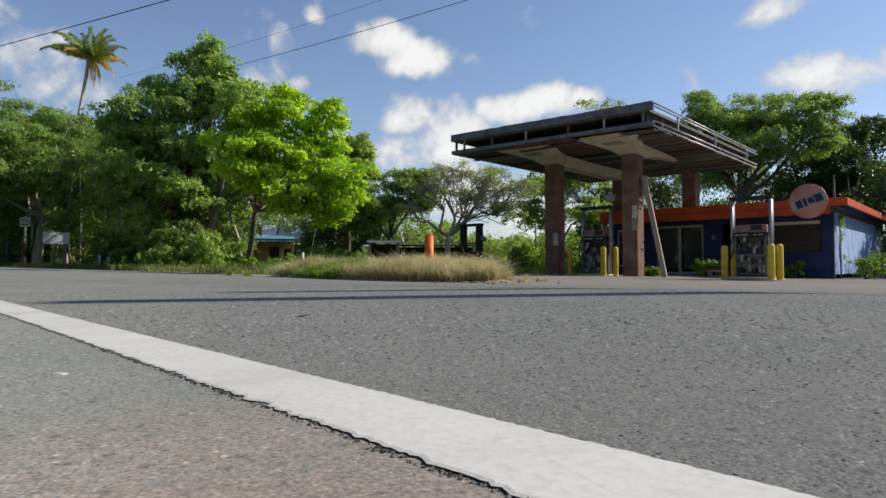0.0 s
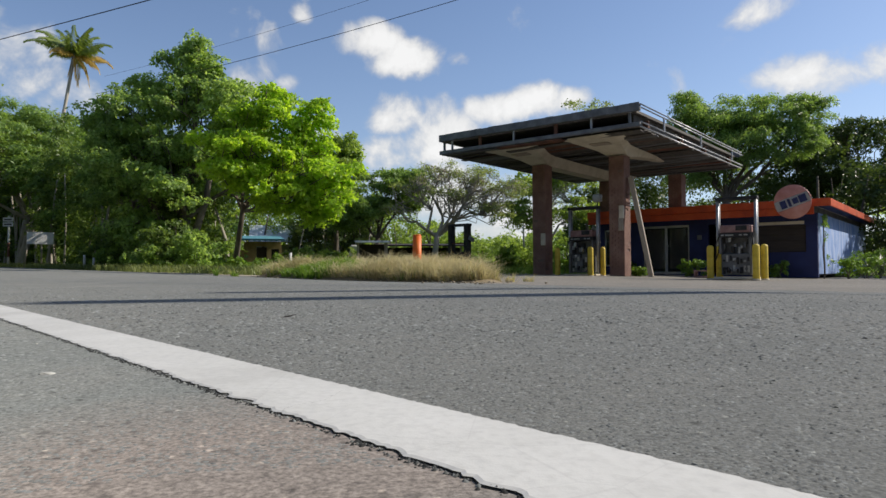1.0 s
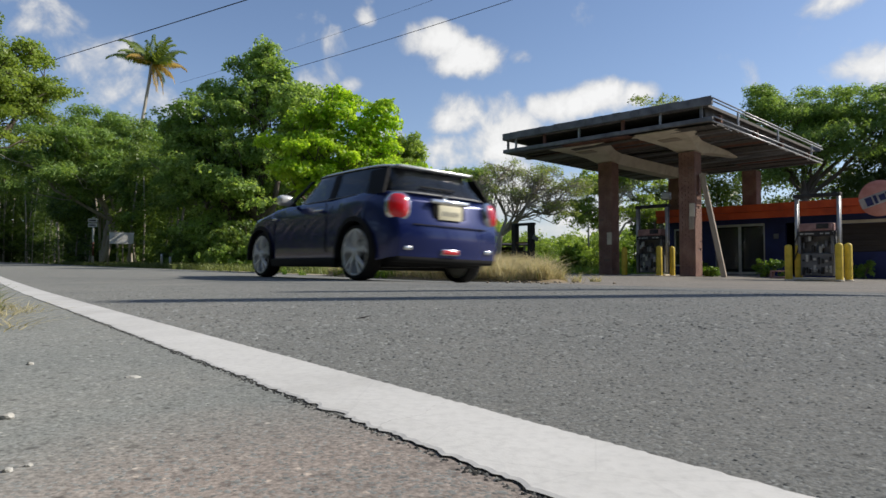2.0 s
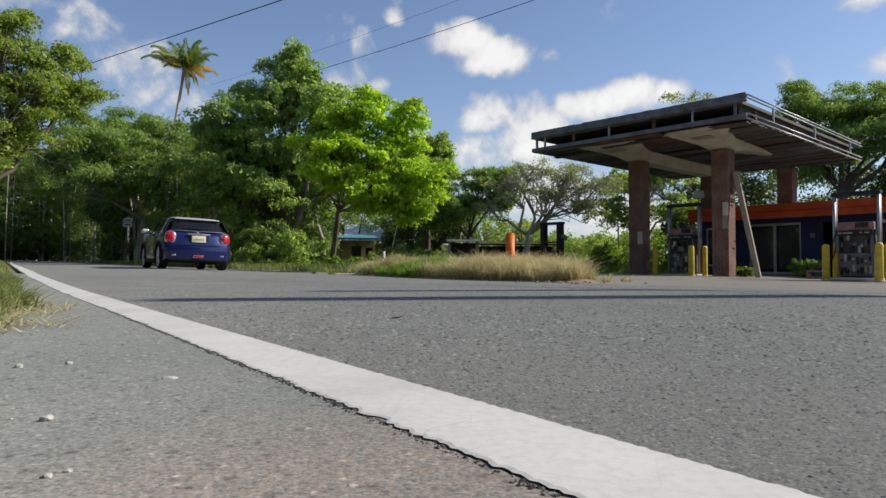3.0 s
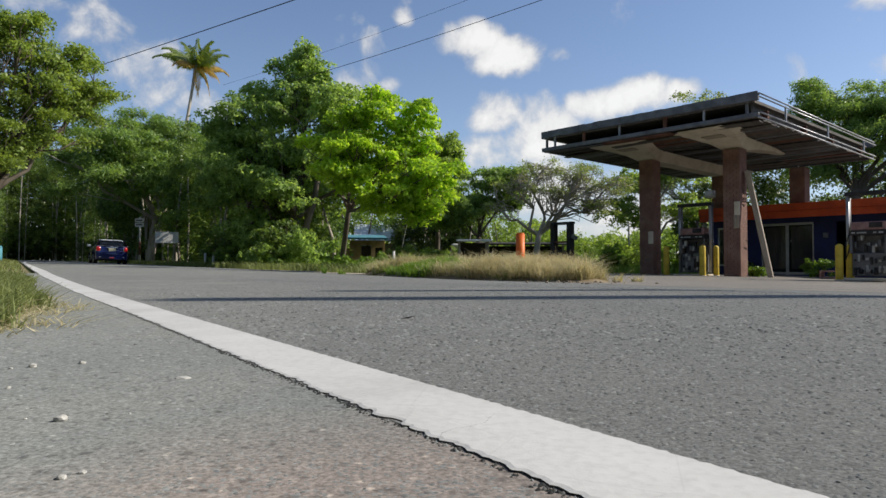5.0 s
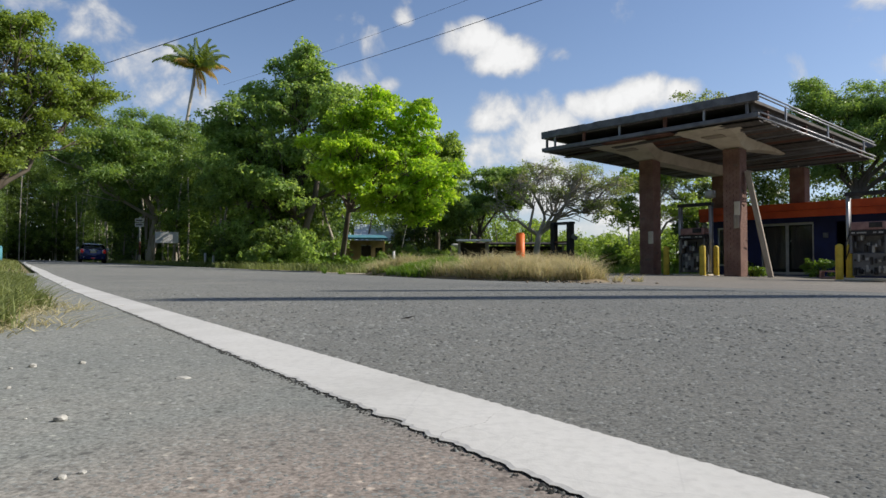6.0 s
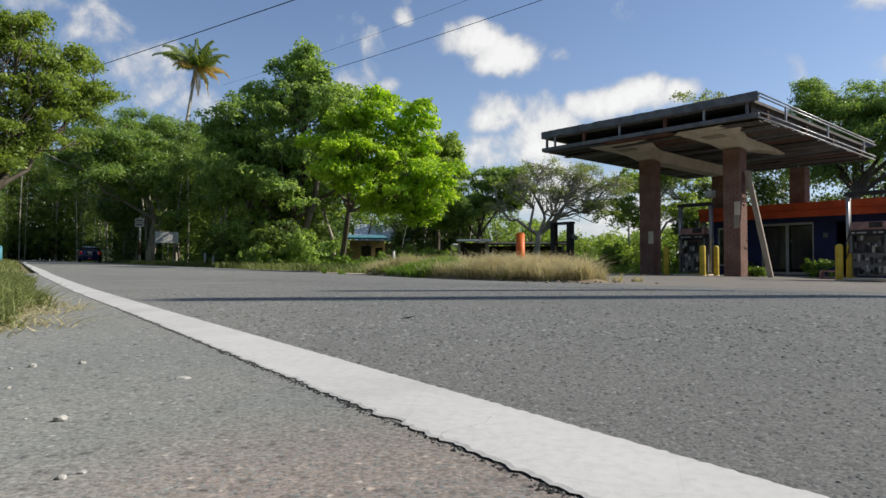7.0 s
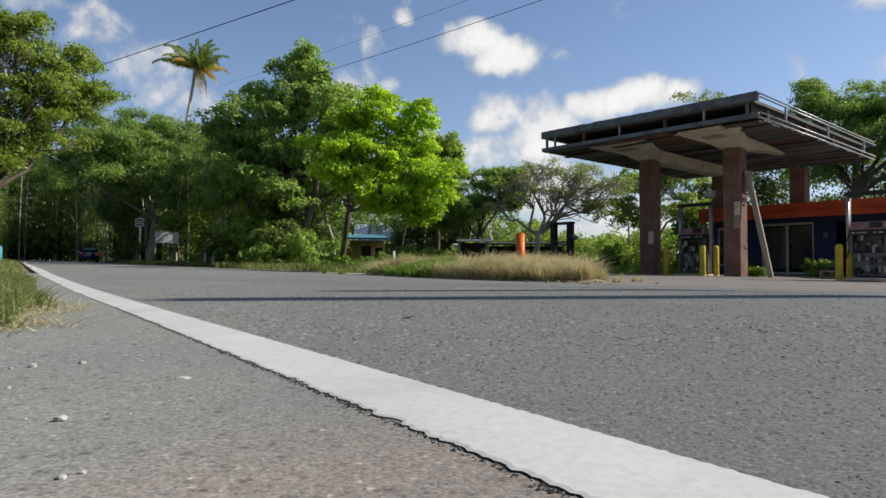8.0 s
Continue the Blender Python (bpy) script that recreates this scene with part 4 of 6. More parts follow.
def make_fronds():
    """Each frond is a part that hangs from the palm's head and sways on its own."""
    root, top = PALM
    base = root.matrix_basis.translation
    rng = random.Random(21)
    made = []
    # bearing, lift (degrees), length, dry or green
    for i, (az, lift, length, dry) in enumerate(((150, 84, 2.7, 0), (40, 78, 3.1, 0), (20, 52, 3.4, 0), (42, 26, 3.4, 1), (8, -8, 2.9, 1), (206, 34, 4.1, 0), (216, 58, 3.5, 0), (330, -58, 3.0, 1), (10, -42, 3.3, 1),
                                                  (290, 46, 3.0, 0), (120, 48, 3.2, 0), (340, 66, 3.1, 0), (200, -72, 2.2, 1), (56, 64, 3.3, 0), (250, 22, 2.8, 1), (95, 10, 3.0, 0), (180, 72, 2.9, 0), (300, 72, 2.8, 0), (75, 80, 2.9, 0), (228, 40, 3.2, 0), (350, 30, 2.9, 0), (160, 38, 3.0, 0))):
        az, lift, length = radians(az), radians(lift), length * 0.92
        spine, cards = [], []
        p, ang = Vector((0, 0, 0)), lift
        k = 14
        droop = 2.2 if lift > radians(60) else 3.8
        for j in range(k + 1):
            spine.append(p.copy())
            p = p + Vector((math.cos(ang), 0, math.sin(ang))) * (length / k)
            ang -= radians(droop + 3.0 * j / k) if ang > radians(-80) else 0
        for j in range(1, k * 3):
            f = j / (k * 3)
            q = f * k
            a = int(q)
            c = spine[a].lerp(spine[min(a + 1, k)], q - a)
            d = (spine[min(a + 1, k)] - spine[max(a - 1, 0)]).normalized()
            ln = 0.84 * math.sin(min(1.0, f * 1.15 + 0.12) * math.pi * 0.93) + 0.14
            for sgn in (-1, 1):
                out = (Vector((0, sgn, 0)) * 0.55 + d * 0.55 + Vector((0, 0, -0.75 - 0.4 * rng.random()))).normalized()
                w = d * 0.047
                tip = c + out * ln * rng.uniform(0.8, 1.1)
                cards.append((c - w, c + out * ln * 0.5 - w * 1.2, tip, c + out * ln * 0.5 + w * 1.2))
        m = Matrix.Translation(top - base) @ Matrix.Rotation(az, 4, "Z")
        bm = limb(bmesh.new(), spine, [0.035 * (1 - 0.8 * j / k) for j in range(k + 1)], 5)
        rib = part("frond", bm, M_PALM_DRY if dry else M_PALM, root, "dry yellow-brown frond" if dry else "")
        rib.matrix_basis = m
        tagged(quads("frond_fringe", np.array([[tuple(v) for v in c] for c in cards]), M_PALM_DRY if dry else M_PALM, rib), kind="stuff")
        made.append((rib, m, i))
    return made


FRONDS = make_fronds()


def woods(name, label, rows, seed, count, leaf, size=0.16, per=26, spread=0.5, trunks=40, lobes=0):
    """A belt of wood: rows of (bearing, distance, top height, bottom height), filled with clumps of leaves and thin stems."""
    rng = np.random.default_rng(seed)
    rows = np.array(rows, dtype=float)
    b = rng.uniform(rows[0, 0], rows[-1, 0], count)
    d = np.interp(b, rows[:, 0], rows[:, 1]) + rng.uniform(0, 7, count)
    top = np.interp(b, rows[:, 0], rows[:, 2]) * (1 + 0.10 * np.sin(b * 2.3) + 0.08 * np.sin(b * 5.1 + 1))
    low = np.interp(b, rows[:, 0], rows[:, 3])
    up = rng.uniform(0, 1, count) ** 0.75
    lift = np.zeros(count)
    if lobes:                                                   # gathered into separate crowns with gaps between them
        cb, cz = rng.uniform(rows[0, 0], rows[-1, 0], lobes), rng.uniform(0.05, 1, lobes) ** 0.8
        cd = rng.uniform(0, 6, lobes)
        pick = rng.integers(0, lobes, count)
        lift = rng.normal(size=count)
        b = np.clip(cb[pick] + rng.normal(size=count) * 1.1, rows[0, 0], rows[-1, 0])
        up = np.clip(cz[pick] + lift * 0.06, 0, 1.04)
        d = np.interp(b, rows[:, 0], rows[:, 1]) + np.abs(cd[pick] + rng.normal(size=count) * 0.8)
        top = np.interp(b, rows[:, 0], rows[:, 2]) * (1 + 0.10 * np.sin(b * 2.3) + 0.08 * np.sin(b * 5.1 + 1))
        low = np.interp(b, rows[:, 0], rows[:, 3])
    z = low + (top - low) * up
    x, y = np.sin(np.radians(b)) * d, np.cos(np.radians(b)) * d
    z = z + np.array([ground_z(p, q) for p, q in zip(x, y)])
    pts = np.stack((x, y, z), axis=1)
    dirs = rng.normal(size=(count, 3)) * 0.45 + np.array((0, 0, 0.8)) + np.stack((np.zeros(count), np.zeros(count), lift * 0.3), axis=1)
    ob = tagged(quads(name, leaf_cards(pts, dirs, per, spread, size, rng, 0.45, 0.3), leaf), label, "woods", kind="stuff")
    bm = bmesh.new()
    rnd = random.Random(seed)
    for i in range(trunks):
        bb = rnd.uniform(rows[0, 0], rows[-1, 0])
        dd = np.interp(bb, rows[:, 0], rows[:, 1]) + rnd.uniform(-0.5, 6)
        tt = np.interp(bb, rows[:, 0], rows[:, 2])
        px, py = math.sin(radians(bb)) * dd, math.cos(radians(bb)) * dd
        g = ground_z(px, py)
        lean = rnd.uniform(-0.8, 0.8)
        r = rnd.uniform(0.04, 0.12)
        limb(bm, [(px, py, g - 0.1), (px + lean * 0.3, py, g + tt * 0.35), (px + lean, py + rnd.uniform(-0.5, 0.5), g + tt * 0.75)], [r, r * 0.8, r * 0.4], 6)
    if not trunks:
        bm.free()
        return ob
    st = part(name + "_stems", bm, M_PALEBARK if seed % 2 else M_BARK, None)
    tagged(st, "slender tree stems of the roadside wood", "tree trunks", kind="stuff")
    return ob


# most belts take darkened leaf colours in place of cast shade
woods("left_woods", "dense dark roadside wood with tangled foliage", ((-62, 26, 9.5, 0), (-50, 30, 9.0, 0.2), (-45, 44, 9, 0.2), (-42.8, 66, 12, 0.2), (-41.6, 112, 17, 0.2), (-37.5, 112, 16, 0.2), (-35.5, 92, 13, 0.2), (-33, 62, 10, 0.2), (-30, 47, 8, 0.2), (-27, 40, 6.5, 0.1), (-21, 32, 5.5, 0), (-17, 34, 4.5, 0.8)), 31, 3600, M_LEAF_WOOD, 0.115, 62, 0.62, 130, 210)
woods("left_thicket", "thick dark foliage along the near bend of the wood", ((-62, 27, 8.5, 0.3), (-50, 33, 8.5, 0.3), (-46, 46, 9, 0.3), (-43, 70, 11, 0.3), (-41.6, 114, 15, 0.5)), 45, 1500, M_LEAF_SHADE, 0.13, 60, 0.75, 30)
woods("bend_woods", "dense dark trees behind the bend of the road", ((-50, 66, 11, 0), (-46, 90, 13, 0), (-43, 126, 17, 0), (-37, 128, 17, 0), (-34, 96, 13, 0)), 47, 1500, M_LEAF_SHADE, 0.30, 40, 1.3, 0)
woods("middle_woods", "green scrub and low trees behind the verge", ((-19, 48, 5.0, 2.2), (-12, 46, 5.2, 1.0), (-6, 44, 5.0, 0.3), (0, 46, 3.4, 0.1), (4, 46, 2.2, 0), (10, 46, 2.4, 0), (16, 44, 3.0, 0)), 32, 1200, M_LEAF_MID, 0.11, 50, 0.55, 40)
# added belt; its darkened leaves stand for the shade under the trees
woods("dark_copse", "copse added behind the island, shade in its leaf colour", ((-12, 43, 3.6, 0.2), (-8, 43, 4.2, 0.2), (-4.5, 43, 3.6, 0.2)), 49, 420, M_LEAF_SHADE, 0.12, 50, 0.5, 12)
woods("right_woods", "green trees behind the station building, shade in their leaf colour", ((12, 42, 5.5, 0), (20, 42, 6.5, 0), (26, 40, 6.5, 0), (33, 36, 6.5, 0), (45, 34, 8.0, 0), (60, 34, 9.0, 0)), 34, 1700, M_LEAF_SHADE, 0.11, 52, 0.55, 40, 110)
woods("deep_woods", "dark depth of the wood behind the roadside trees", ((-66, 44, 9, 0), (-50, 52, 9, 0), (-43, 80, 11, 0), (-41.8, 122, 16, 0), (-37, 122, 15, 0), (-34, 78, 11, 0), (-30, 62, 8, 0), (-22, 52, 6, 0), (-18, 55, 4.5, 0)), 36, 1700, M_LEAF_SHADE, 0.22, 40, 0.95, 0)
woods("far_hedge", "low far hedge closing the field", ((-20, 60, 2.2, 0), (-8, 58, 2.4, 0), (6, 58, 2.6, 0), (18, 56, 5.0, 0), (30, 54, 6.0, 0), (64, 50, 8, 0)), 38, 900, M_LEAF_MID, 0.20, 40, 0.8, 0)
woods("far_woods", "tall dark trees closing the view along the road", ((-50, 62, 10, 0), (-45, 84, 13, 0), (-43, 104, 15, 0), (-41.6, 120, 19, 0), (-37.5, 120, 18, 0), (-35.5, 100, 15, 0), (-33, 74, 11, 0), (-30, 60, 8.5, 0), (-25, 54, 6, 0), (-20, 50, 4.5, 0)), 39, 2000, M_LEAF_SHADE, 0.25, 46, 1.0, 0, 120)
woods("far_undergrowth", "low dark undergrowth at the foot of the far wood", ((-52, 60, 2.6, 0), (-46, 78, 3, 0), (-43, 100, 3.6, 0), (-41.6, 116, 4.2, 0), (-37.5, 116, 4, 0), (-35.5, 96, 3.4, 0), (-33, 68, 2.8, 0), (-30, 54, 2.4, 0)), 43, 1500, M_LEAF_SHADE, 0.22, 40, 0.8, 0)


# ---- verges and undergrowth ----
def blades(name, label, points, tall, width, rng, leaf, lean=0.35, fat=1.0, uneven=0.0):
    """Grass: two-piece bent blades standing on the points."""
    p = np.asarray(points, dtype=float)
    n = len(p)
    h = tall * rng.uniform(0.45, 1.15, size=(n, 1))
    if uneven:
        wave = np.array([noise.noise(Vector((q[0] * 1.3, q[1] * 1.3, 3.0))) + 0.6 * noise.noise(Vector((q[0] * 3.7, q[1] * 3.7, 8.0))) for q in p])
        h = h * np.clip(0.85 + uneven * wave, 0.25, 1.7)[:, None]
    a = rng.uniform(0, math.tau, n)
    side = np.stack((np.cos(a), np.sin(a), np.zeros(n)), axis=1) * width * fat
    b = rng.uniform(0, math.tau, n)
    out = np.stack((np.cos(b), np.sin(b), np.zeros(n)), axis=1) * h * lean * rng.uniform(0.2, 1.5, size=(n, 1))
    up = np.array((0, 0, 1.0))
    mid = p + up * h * 0.6 + out * 0.4
    tip = p + up * h * rng.uniform(0.82, 1.0, size=(n, 1)) + out * 1.25
    low = np.stack((p - side, p + side, mid + side * 0.7, mid - side * 0.7), axis=1)
    top = np.stack((mid - side * 0.7, mid + side * 0.7, tip + side * 0.12, tip - side * 0.12), axis=1)
    return tagged(quads(name, np.concatenate((low, top)), leaf), label, "grass", kind="stuff")


def scatter(rng, count, s_range, n_range, rise=None, edge=0.0):
    s = rng.uniform(*s_range, count)
    n = rng.uniform(*n_range, count)
    pts = np.array([(*xy(p, q), height(p, q) - 0.02 + (rise(p, q) if rise else 0.0)) for p, q in zip(s, n)])
    return pts, s, n


def left_edge(s):
    """Where the near verge's turf begins, across the road."""
    return 0.06 + 0.05 * np.sin(s * 3.1) + 0.045 * np.sin(s * 7.7 + 1) - 0.55 * np.clip(1.75 - s, 0, 2) + 0.012 * np.clip(s - 2, 0, 12)


def left_rise(s, n):
    return float(np.clip((left_edge(np.array(s)) - n) * 0.16, 0, 0.12) * np.clip((s - 1.1) / 1.2, 0, 1))


def make_verges():
    rng = np.random.default_rng(50)
    # the near verge: turf bank beside the line
    vs, fs = [], []
    ss, ns = steps((0.8, 6, 0.1), (6, 60, 1.0)), [-9, -5, -3, -2, -1.4, -1.0, -0.8, -0.6, -0.45, -0.3, -0.2, -0.1, -0.03, 0.04, 0.12, 0.2]
    for s in ss:
        for n in ns:
            r = left_rise(s, n)
            vs.append((*xy(s, n), height(s, n) - 0.008 - (0.02 if n > left_edge(np.array(s)) + 0.01 or s < 1.1 else 0.0) + r + 0.012 * noise.noise(Vector((s * 4, n * 4, 0))) * (1 if r > 0 else 0)))
    w = len(ns)
    for i in range(len(ss) - 1):
        for j in range(w - 1):
            fs.append((i * w + j, i * w + j + 1, (i + 1) * w + j + 1, (i + 1) * w + j))
    bank = sheet("turf_bank", vs, fs, M_TURF, None, True)
    tagged(bank, "low turf bank with sandy soil at its edge", "verge", kind="structure")
    pts, s, n = scatter(rng, 110000, (1.15, 7.0), (-2.0, 0.2), left_rise)
    keep = n < left_edge(s) - 0.05 - 0.05 * rng.uniform(size=len(s)) ** 2
    blades("verge_grass", "short green and straw-coloured grass beside the road line", pts[keep], 0.085, 0.0030, rng, M_GRASS, 0.7)
    pts, s, n = scatter(rng, 22000, (8.0, 55.0), (-6.0, 0.1), left_rise)
    blades("far_verge_grass", "green verge grass along the road line", pts, 0.14, 0.008, rng, M_GRASS, 0.5)
    # dead stalks at the edge of the bank
    pts, s, n = scatter(rng, 9000, (1.1, 4.0), (-1.0, 0.2), left_rise)
    e = left_edge(s)
    keep = (n < e + 0.06) & (n > e - 0.14)
    blades("dead_grass", "flattened straw at the edge of the bank", pts[keep], 0.05, 0.0025, rng, M_DRYGRASS, 2.2)
    # far side of the road
    pts, s, n = scatter(rng, 42000, (9.0, 70.0), (7.0, 11.0))
    keep = n > 7.15 + 0.25 * np.sin(s * 1.3) + 0.2 * rng.uniform(size=len(s))
    keep &= s > 11.8
    keep &= ~((s > 12.2) & (s < 20.0) & (n < 7.6 + 0.35 * np.sin(s * 2.1)))
    blades("roadside_grass", "rough green grass along the far road edge", pts[keep], 0.30, 0.012, rng, M_GRASS, 0.5)
    pts, s, n = scatter(rng, 16000, (9.0, 34.0), (8.5, 24.0))
    pts = pts[((n < 10.6) & (s > 11.0)) | (s > 15.5)]
    blades("field_grass", "tall green weeds behind the verge", pts, 0.42, 0.009, rng, M_WEED, 0.6)


def mound(s, n):
    """The grassy island before the station."""
    a = (s - 11.4) / 3.9
    b = (n - 7.95) / 1.3
    r = a * a + b * b
    return 0.25 * max(0.0, 1 - r) ** 0.8


def make_island():
    rng = np.random.default_rng(51)
    vs, fs = [], []
    ss, ns = steps((7.2, 15.6, 0.2)), steps((6.5, 9.5, 0.15))
    for s in ss:
        for n in ns:
            vs.append((*xy(s, n), height(s, n) - 0.035 + mound(s, n) * 1.05 + (0.045 if mound(s, n) > 0 else 0)))
    w = len(ns)
    for i in range(len(ss) - 1):
        for j in range(w - 1):
            fs.append((i * w + j, i * w + j + 1, (i + 1) * w + j + 1, (i + 1) * w + j))
    tagged(sheet("traffic_island", vs, fs, M_TURF, None, True), "low earth island overgrown with dry grass", "island", kind="structure")
    pts, s, n = scatter(rng, 60000, (7.2, 15.6), (6.5, 9.5), mound)
    m = np.array([mound(a, b) for a, b in zip(s, n)])
    on = m > 0.03 + 0.05 * np.array([noise.noise(Vector((a * 1.9, b * 1.9, 0))) for a, b in zip(s, n)])
    patch = np.sin(s * 1.7 + 0.4) + 0.8 * np.sin(n * 2.6 + s * 0.7) + 0.5 * rng.normal(size=len(s))
    green = on & (patch > 0.05) & (n < 8.1) & (s > 8.8)
    dry = on & ~green
    blades("island_green_grass", "low green grass on the island's road side", pts[green], 0.19, 0.009, rng, M_WEED, 0.6, 1.0, 1.0)
    blades("island_dry_grass", "pale dry seeding grass covering the island", pts[dry], 0.24, 0.0060, rng, M_DRYGRASS, 0.8, 1.0, 1.1)
    mixed = dry & (rng.uniform(size=len(s)) < 0.16)
    blades("island_weeds", "green blades among the dry grass of the island", pts[mixed], 0.25, 0.007, rng, M_GRASS, 0.7, 1.0, 1.0)
    tall = on & (s > 7.3) & (s < 9.7) & (m > 0.03) & (rng.uniform(size=len(s)) < 0.7)
    blades("tall_dry_grass", "tall bleached grass clump on the island", pts[tall] + np.array((0, 0, 0.02)), 0.36, 0.0055, rng, M_DRYGRASS, 0.8, 1.0, 0.9)
    for i in range(34):
        s0, n0 = 7.75 - 0.75 * abs(rng.normal()) * 0.6, 7.4 + rng.normal() * 0.45
        r = rng.uniform(0.012, 0.032)
        STONES.append((*xy(s0, n0), height(s0, n0) + r * 0.3, r))
    for i in range(30):                      # crumbled kerb stones and dirt on the road edge of the island
        s0 = 7.6 + i * 0.25 + rng.uniform(-0.22, 0.22)
        b = math.sqrt(max(0.0, 1 - ((s0 - 11.4) / 3.9) ** 2))
        n0 = 7.95 - 1.3 * b - rng.uniform(0.0, 0.15)
        r = rng.uniform(0.010, 0.028)
        STONES.append((*xy(s0, n0), height(s0, n0) + r * 0.3, r))


STONES = []
M_DIRT = worn("pale_dust", (0.42, 0.37, 0.29), (0.28, 0.25, 0.18), (0.52, 0.47, 0.39), 2.5, 0.95, 0, 0.8, 30)
M_TURF = worn("turf_soil", (0.20, 0.155, 0.09), (0.11, 0.10, 0.045), (0.33, 0.27, 0.18), 1.8, 0.95, 0, 0.9, 40)
M_WEED = leafy("weed_leaves", (0.09, 0.18, 0.03), (0.24, 0.38, 0.06), 0.45)
make_verges()
make_island()
dirt = strip("dirt_strip", steps((12.6, 24.0, 0.4)), steps((7.05, 7.75, 0.175)), 0.006, M_DIRT)
tagged(dirt, "pale dusty earth strip along the road edge", "dirt", kind="structure")


def make_stones():
    rng = random.Random(9)
    # loose chips on the shoulder, and grit beside the line
    for x, y, r in ((-0.42, 0.54, 0.0056), (-0.684, 0.822, 0.0055), (-0.638, 0.86, 0.0046), (-0.432, 0.766, 0.0098), (-0.305, 0.393, 0.0032), (-0.299, 0.405, 0.0026), (-0.591, 0.674, 0.0031),
                    (-0.457, 0.541, 0.0018), (-0.65, 1.108, 0.0022), (-0.105, 0.591, 0.0016), (-0.702, 0.804, 0.0028), (-0.377, 0.575, 0.0015)):
        STONES.append((x, y, -0.0014 + r * (0.1 if r > 0.009 else 0.45), r))
    for x, y, z, r in STONES:
        bm = bmesh.new()
        bmesh.ops.create_icosphere(bm, subdivisions=2 if r < 0.0099 else 1, radius=r)
        flat = 0.25 if 0.009 < r < 0.0099 else 0.7
        for v in bm.verts:
            v.co *= 1 + 0.35 * noise.noise(v.co * (1.2 / r) + Vector((x * 9, y * 9, 0)))
            v.co.z *= flat
        ob = part("stone", bm, M_STONE if r < 0.0099 else M_TURFSTONE)
        ob.location = (x, y, z)
        ob.rotation_euler = (0, 0, rng.uniform(0, 6))
        tagged(ob, "small pale loose stone on the asphalt" if r < 0.0099 else "dusty brown kerb rubble stone beside the island", "stone", "loose stones")
    # a dry leaf lying on the carriageway
    bm = bmesh.new()
    q = [bm.verts.new(p) for p in ((-0.045, 0, 0.004), (0, 0.016, 0.012), (0.05, 0.004, 0.020), (0, -0.014, 0.006))]
    bm.faces.new(q)
    bmesh.ops.solidify(bm, geom=bm.faces, thickness=0.002)
    leaf = part("fallen_leaf", bm, M_BOARD)
    leaf.matrix_basis = pose(-0.325, 1.68, 0.002, 0, 0, 25) @ Matrix.Scale(0.5, 4)
    tagged(leaf, "dark curled dry leaf lying on the road", "leaf")


M_TURFSTONE = worn("dusty_rubble", (0.32, 0.27, 0.20), (0.2, 0.16, 0.11), (0.42, 0.37, 0.30), 12, 0.95)
make_stones()


def peaks(name, label, x, y, z, r, h, rng, mat, category="aggregate"):
    """Low five-sided stones at the places given, as one mesh."""
    n = len(x)
    co = np.zeros((n, 6, 3))
    turn = rng.uniform(0, math.tau, n)
    for k in range(5):
        a = turn + k * math.tau / 5
        w = r * rng.uniform(0.7, 1.25, n)
        co[:, k] = np.stack((x + np.cos(a) * w, y + np.sin(a) * w, z), axis=1)
    co[:, 5] = np.stack((x + rng.normal(size=n) * r * 0.25, y + rng.normal(size=n) * r * 0.25, z + h), axis=1)
    tri = np.array([(k, (k + 1) % 5, 5) for k in range(5)])
    idx = (np.arange(n)[:, None, None] * 6 + tri[None]).reshape(-1)
    me = bpy.data.meshes.new(name)
    me.vertices.add(n * 6)
    me.vertices.foreach_set("co", co.astype(np.float32).ravel())
    me.loops.add(len(idx))
    me.loops.foreach_set("vertex_index", idx.astype(np.int32))
    me.polygons.add(len(idx) // 3)
    me.polygons.foreach_set("loop_start", np.arange(0, len(idx), 3, dtype=np.int32))
    me.update(calc_edges=True)
    me.materials.append(mat)
    tagged(new(name, me), label, category, kind="stuff")


def make_aggregate(name, label, shoulder, keep, rise, mat):
    """The coarse stones that stand out of the worn asphalt near the viewpoint: low uneven peaks."""
    rng = np.random.default_rng(90)
    n = 60000
    d = 0.36 * (16.0 ** rng.uniform(0, 1, n))
    b = np.radians(rng.uniform(-52, 46, n))
    x, y = np.sin(b) * d, np.cos(b) * d
    across = ACROSS[0] * x + ACROSS[1] * y
    along = ROAD[0] * x + ROAD[1] * y
    clear = ((across < LINE_NEAR - 0.012) & ((across > left_edge(along) + 0.03) | (along < 1.1))) | (across > LINE_FAR + 0.012 + 0.007 * np.clip(along - 2, 0, 12))
    clear &= ((across < 0.3) == shoulder) & (rng.uniform(0, 1, n) < keep)
    x, y, d, across = x[clear], y[clear], d[clear], across[clear]
    n = len(x)
    z = np.array([height(p, q) for p, q in zip(along[clear], across)]) + np.where(across < 0.3, -0.0007, -0.0002)
    r = rng.uniform(0.0016, 0.0040, n) * np.clip(d / 0.7, 0.8, 2.2)
    h = r * rng.uniform(0.18, 0.5, n) * rise
    peaks(name, label, x, y, z, r, h, rng, mat)


def aggregate_material(name, tones):
    m, t, b = shader(name, 0.8, 0, 0.3)
    b.inputs["Diffuse Roughness"].default_value = 0.45
    geo = t.nodes.new("ShaderNodeNewGeometry")
    col = ramp_of(t, geo.outputs["Random Per Island"], [(f, (c * 0.99, c * 1.03, c * 0.985)) for f, c in tones])
    link(t, col, b.inputs["Base Color"])
    bump_of(t, b, noise_of(t, coords(t), 500, 2), 0.3, 0.001)
    return m


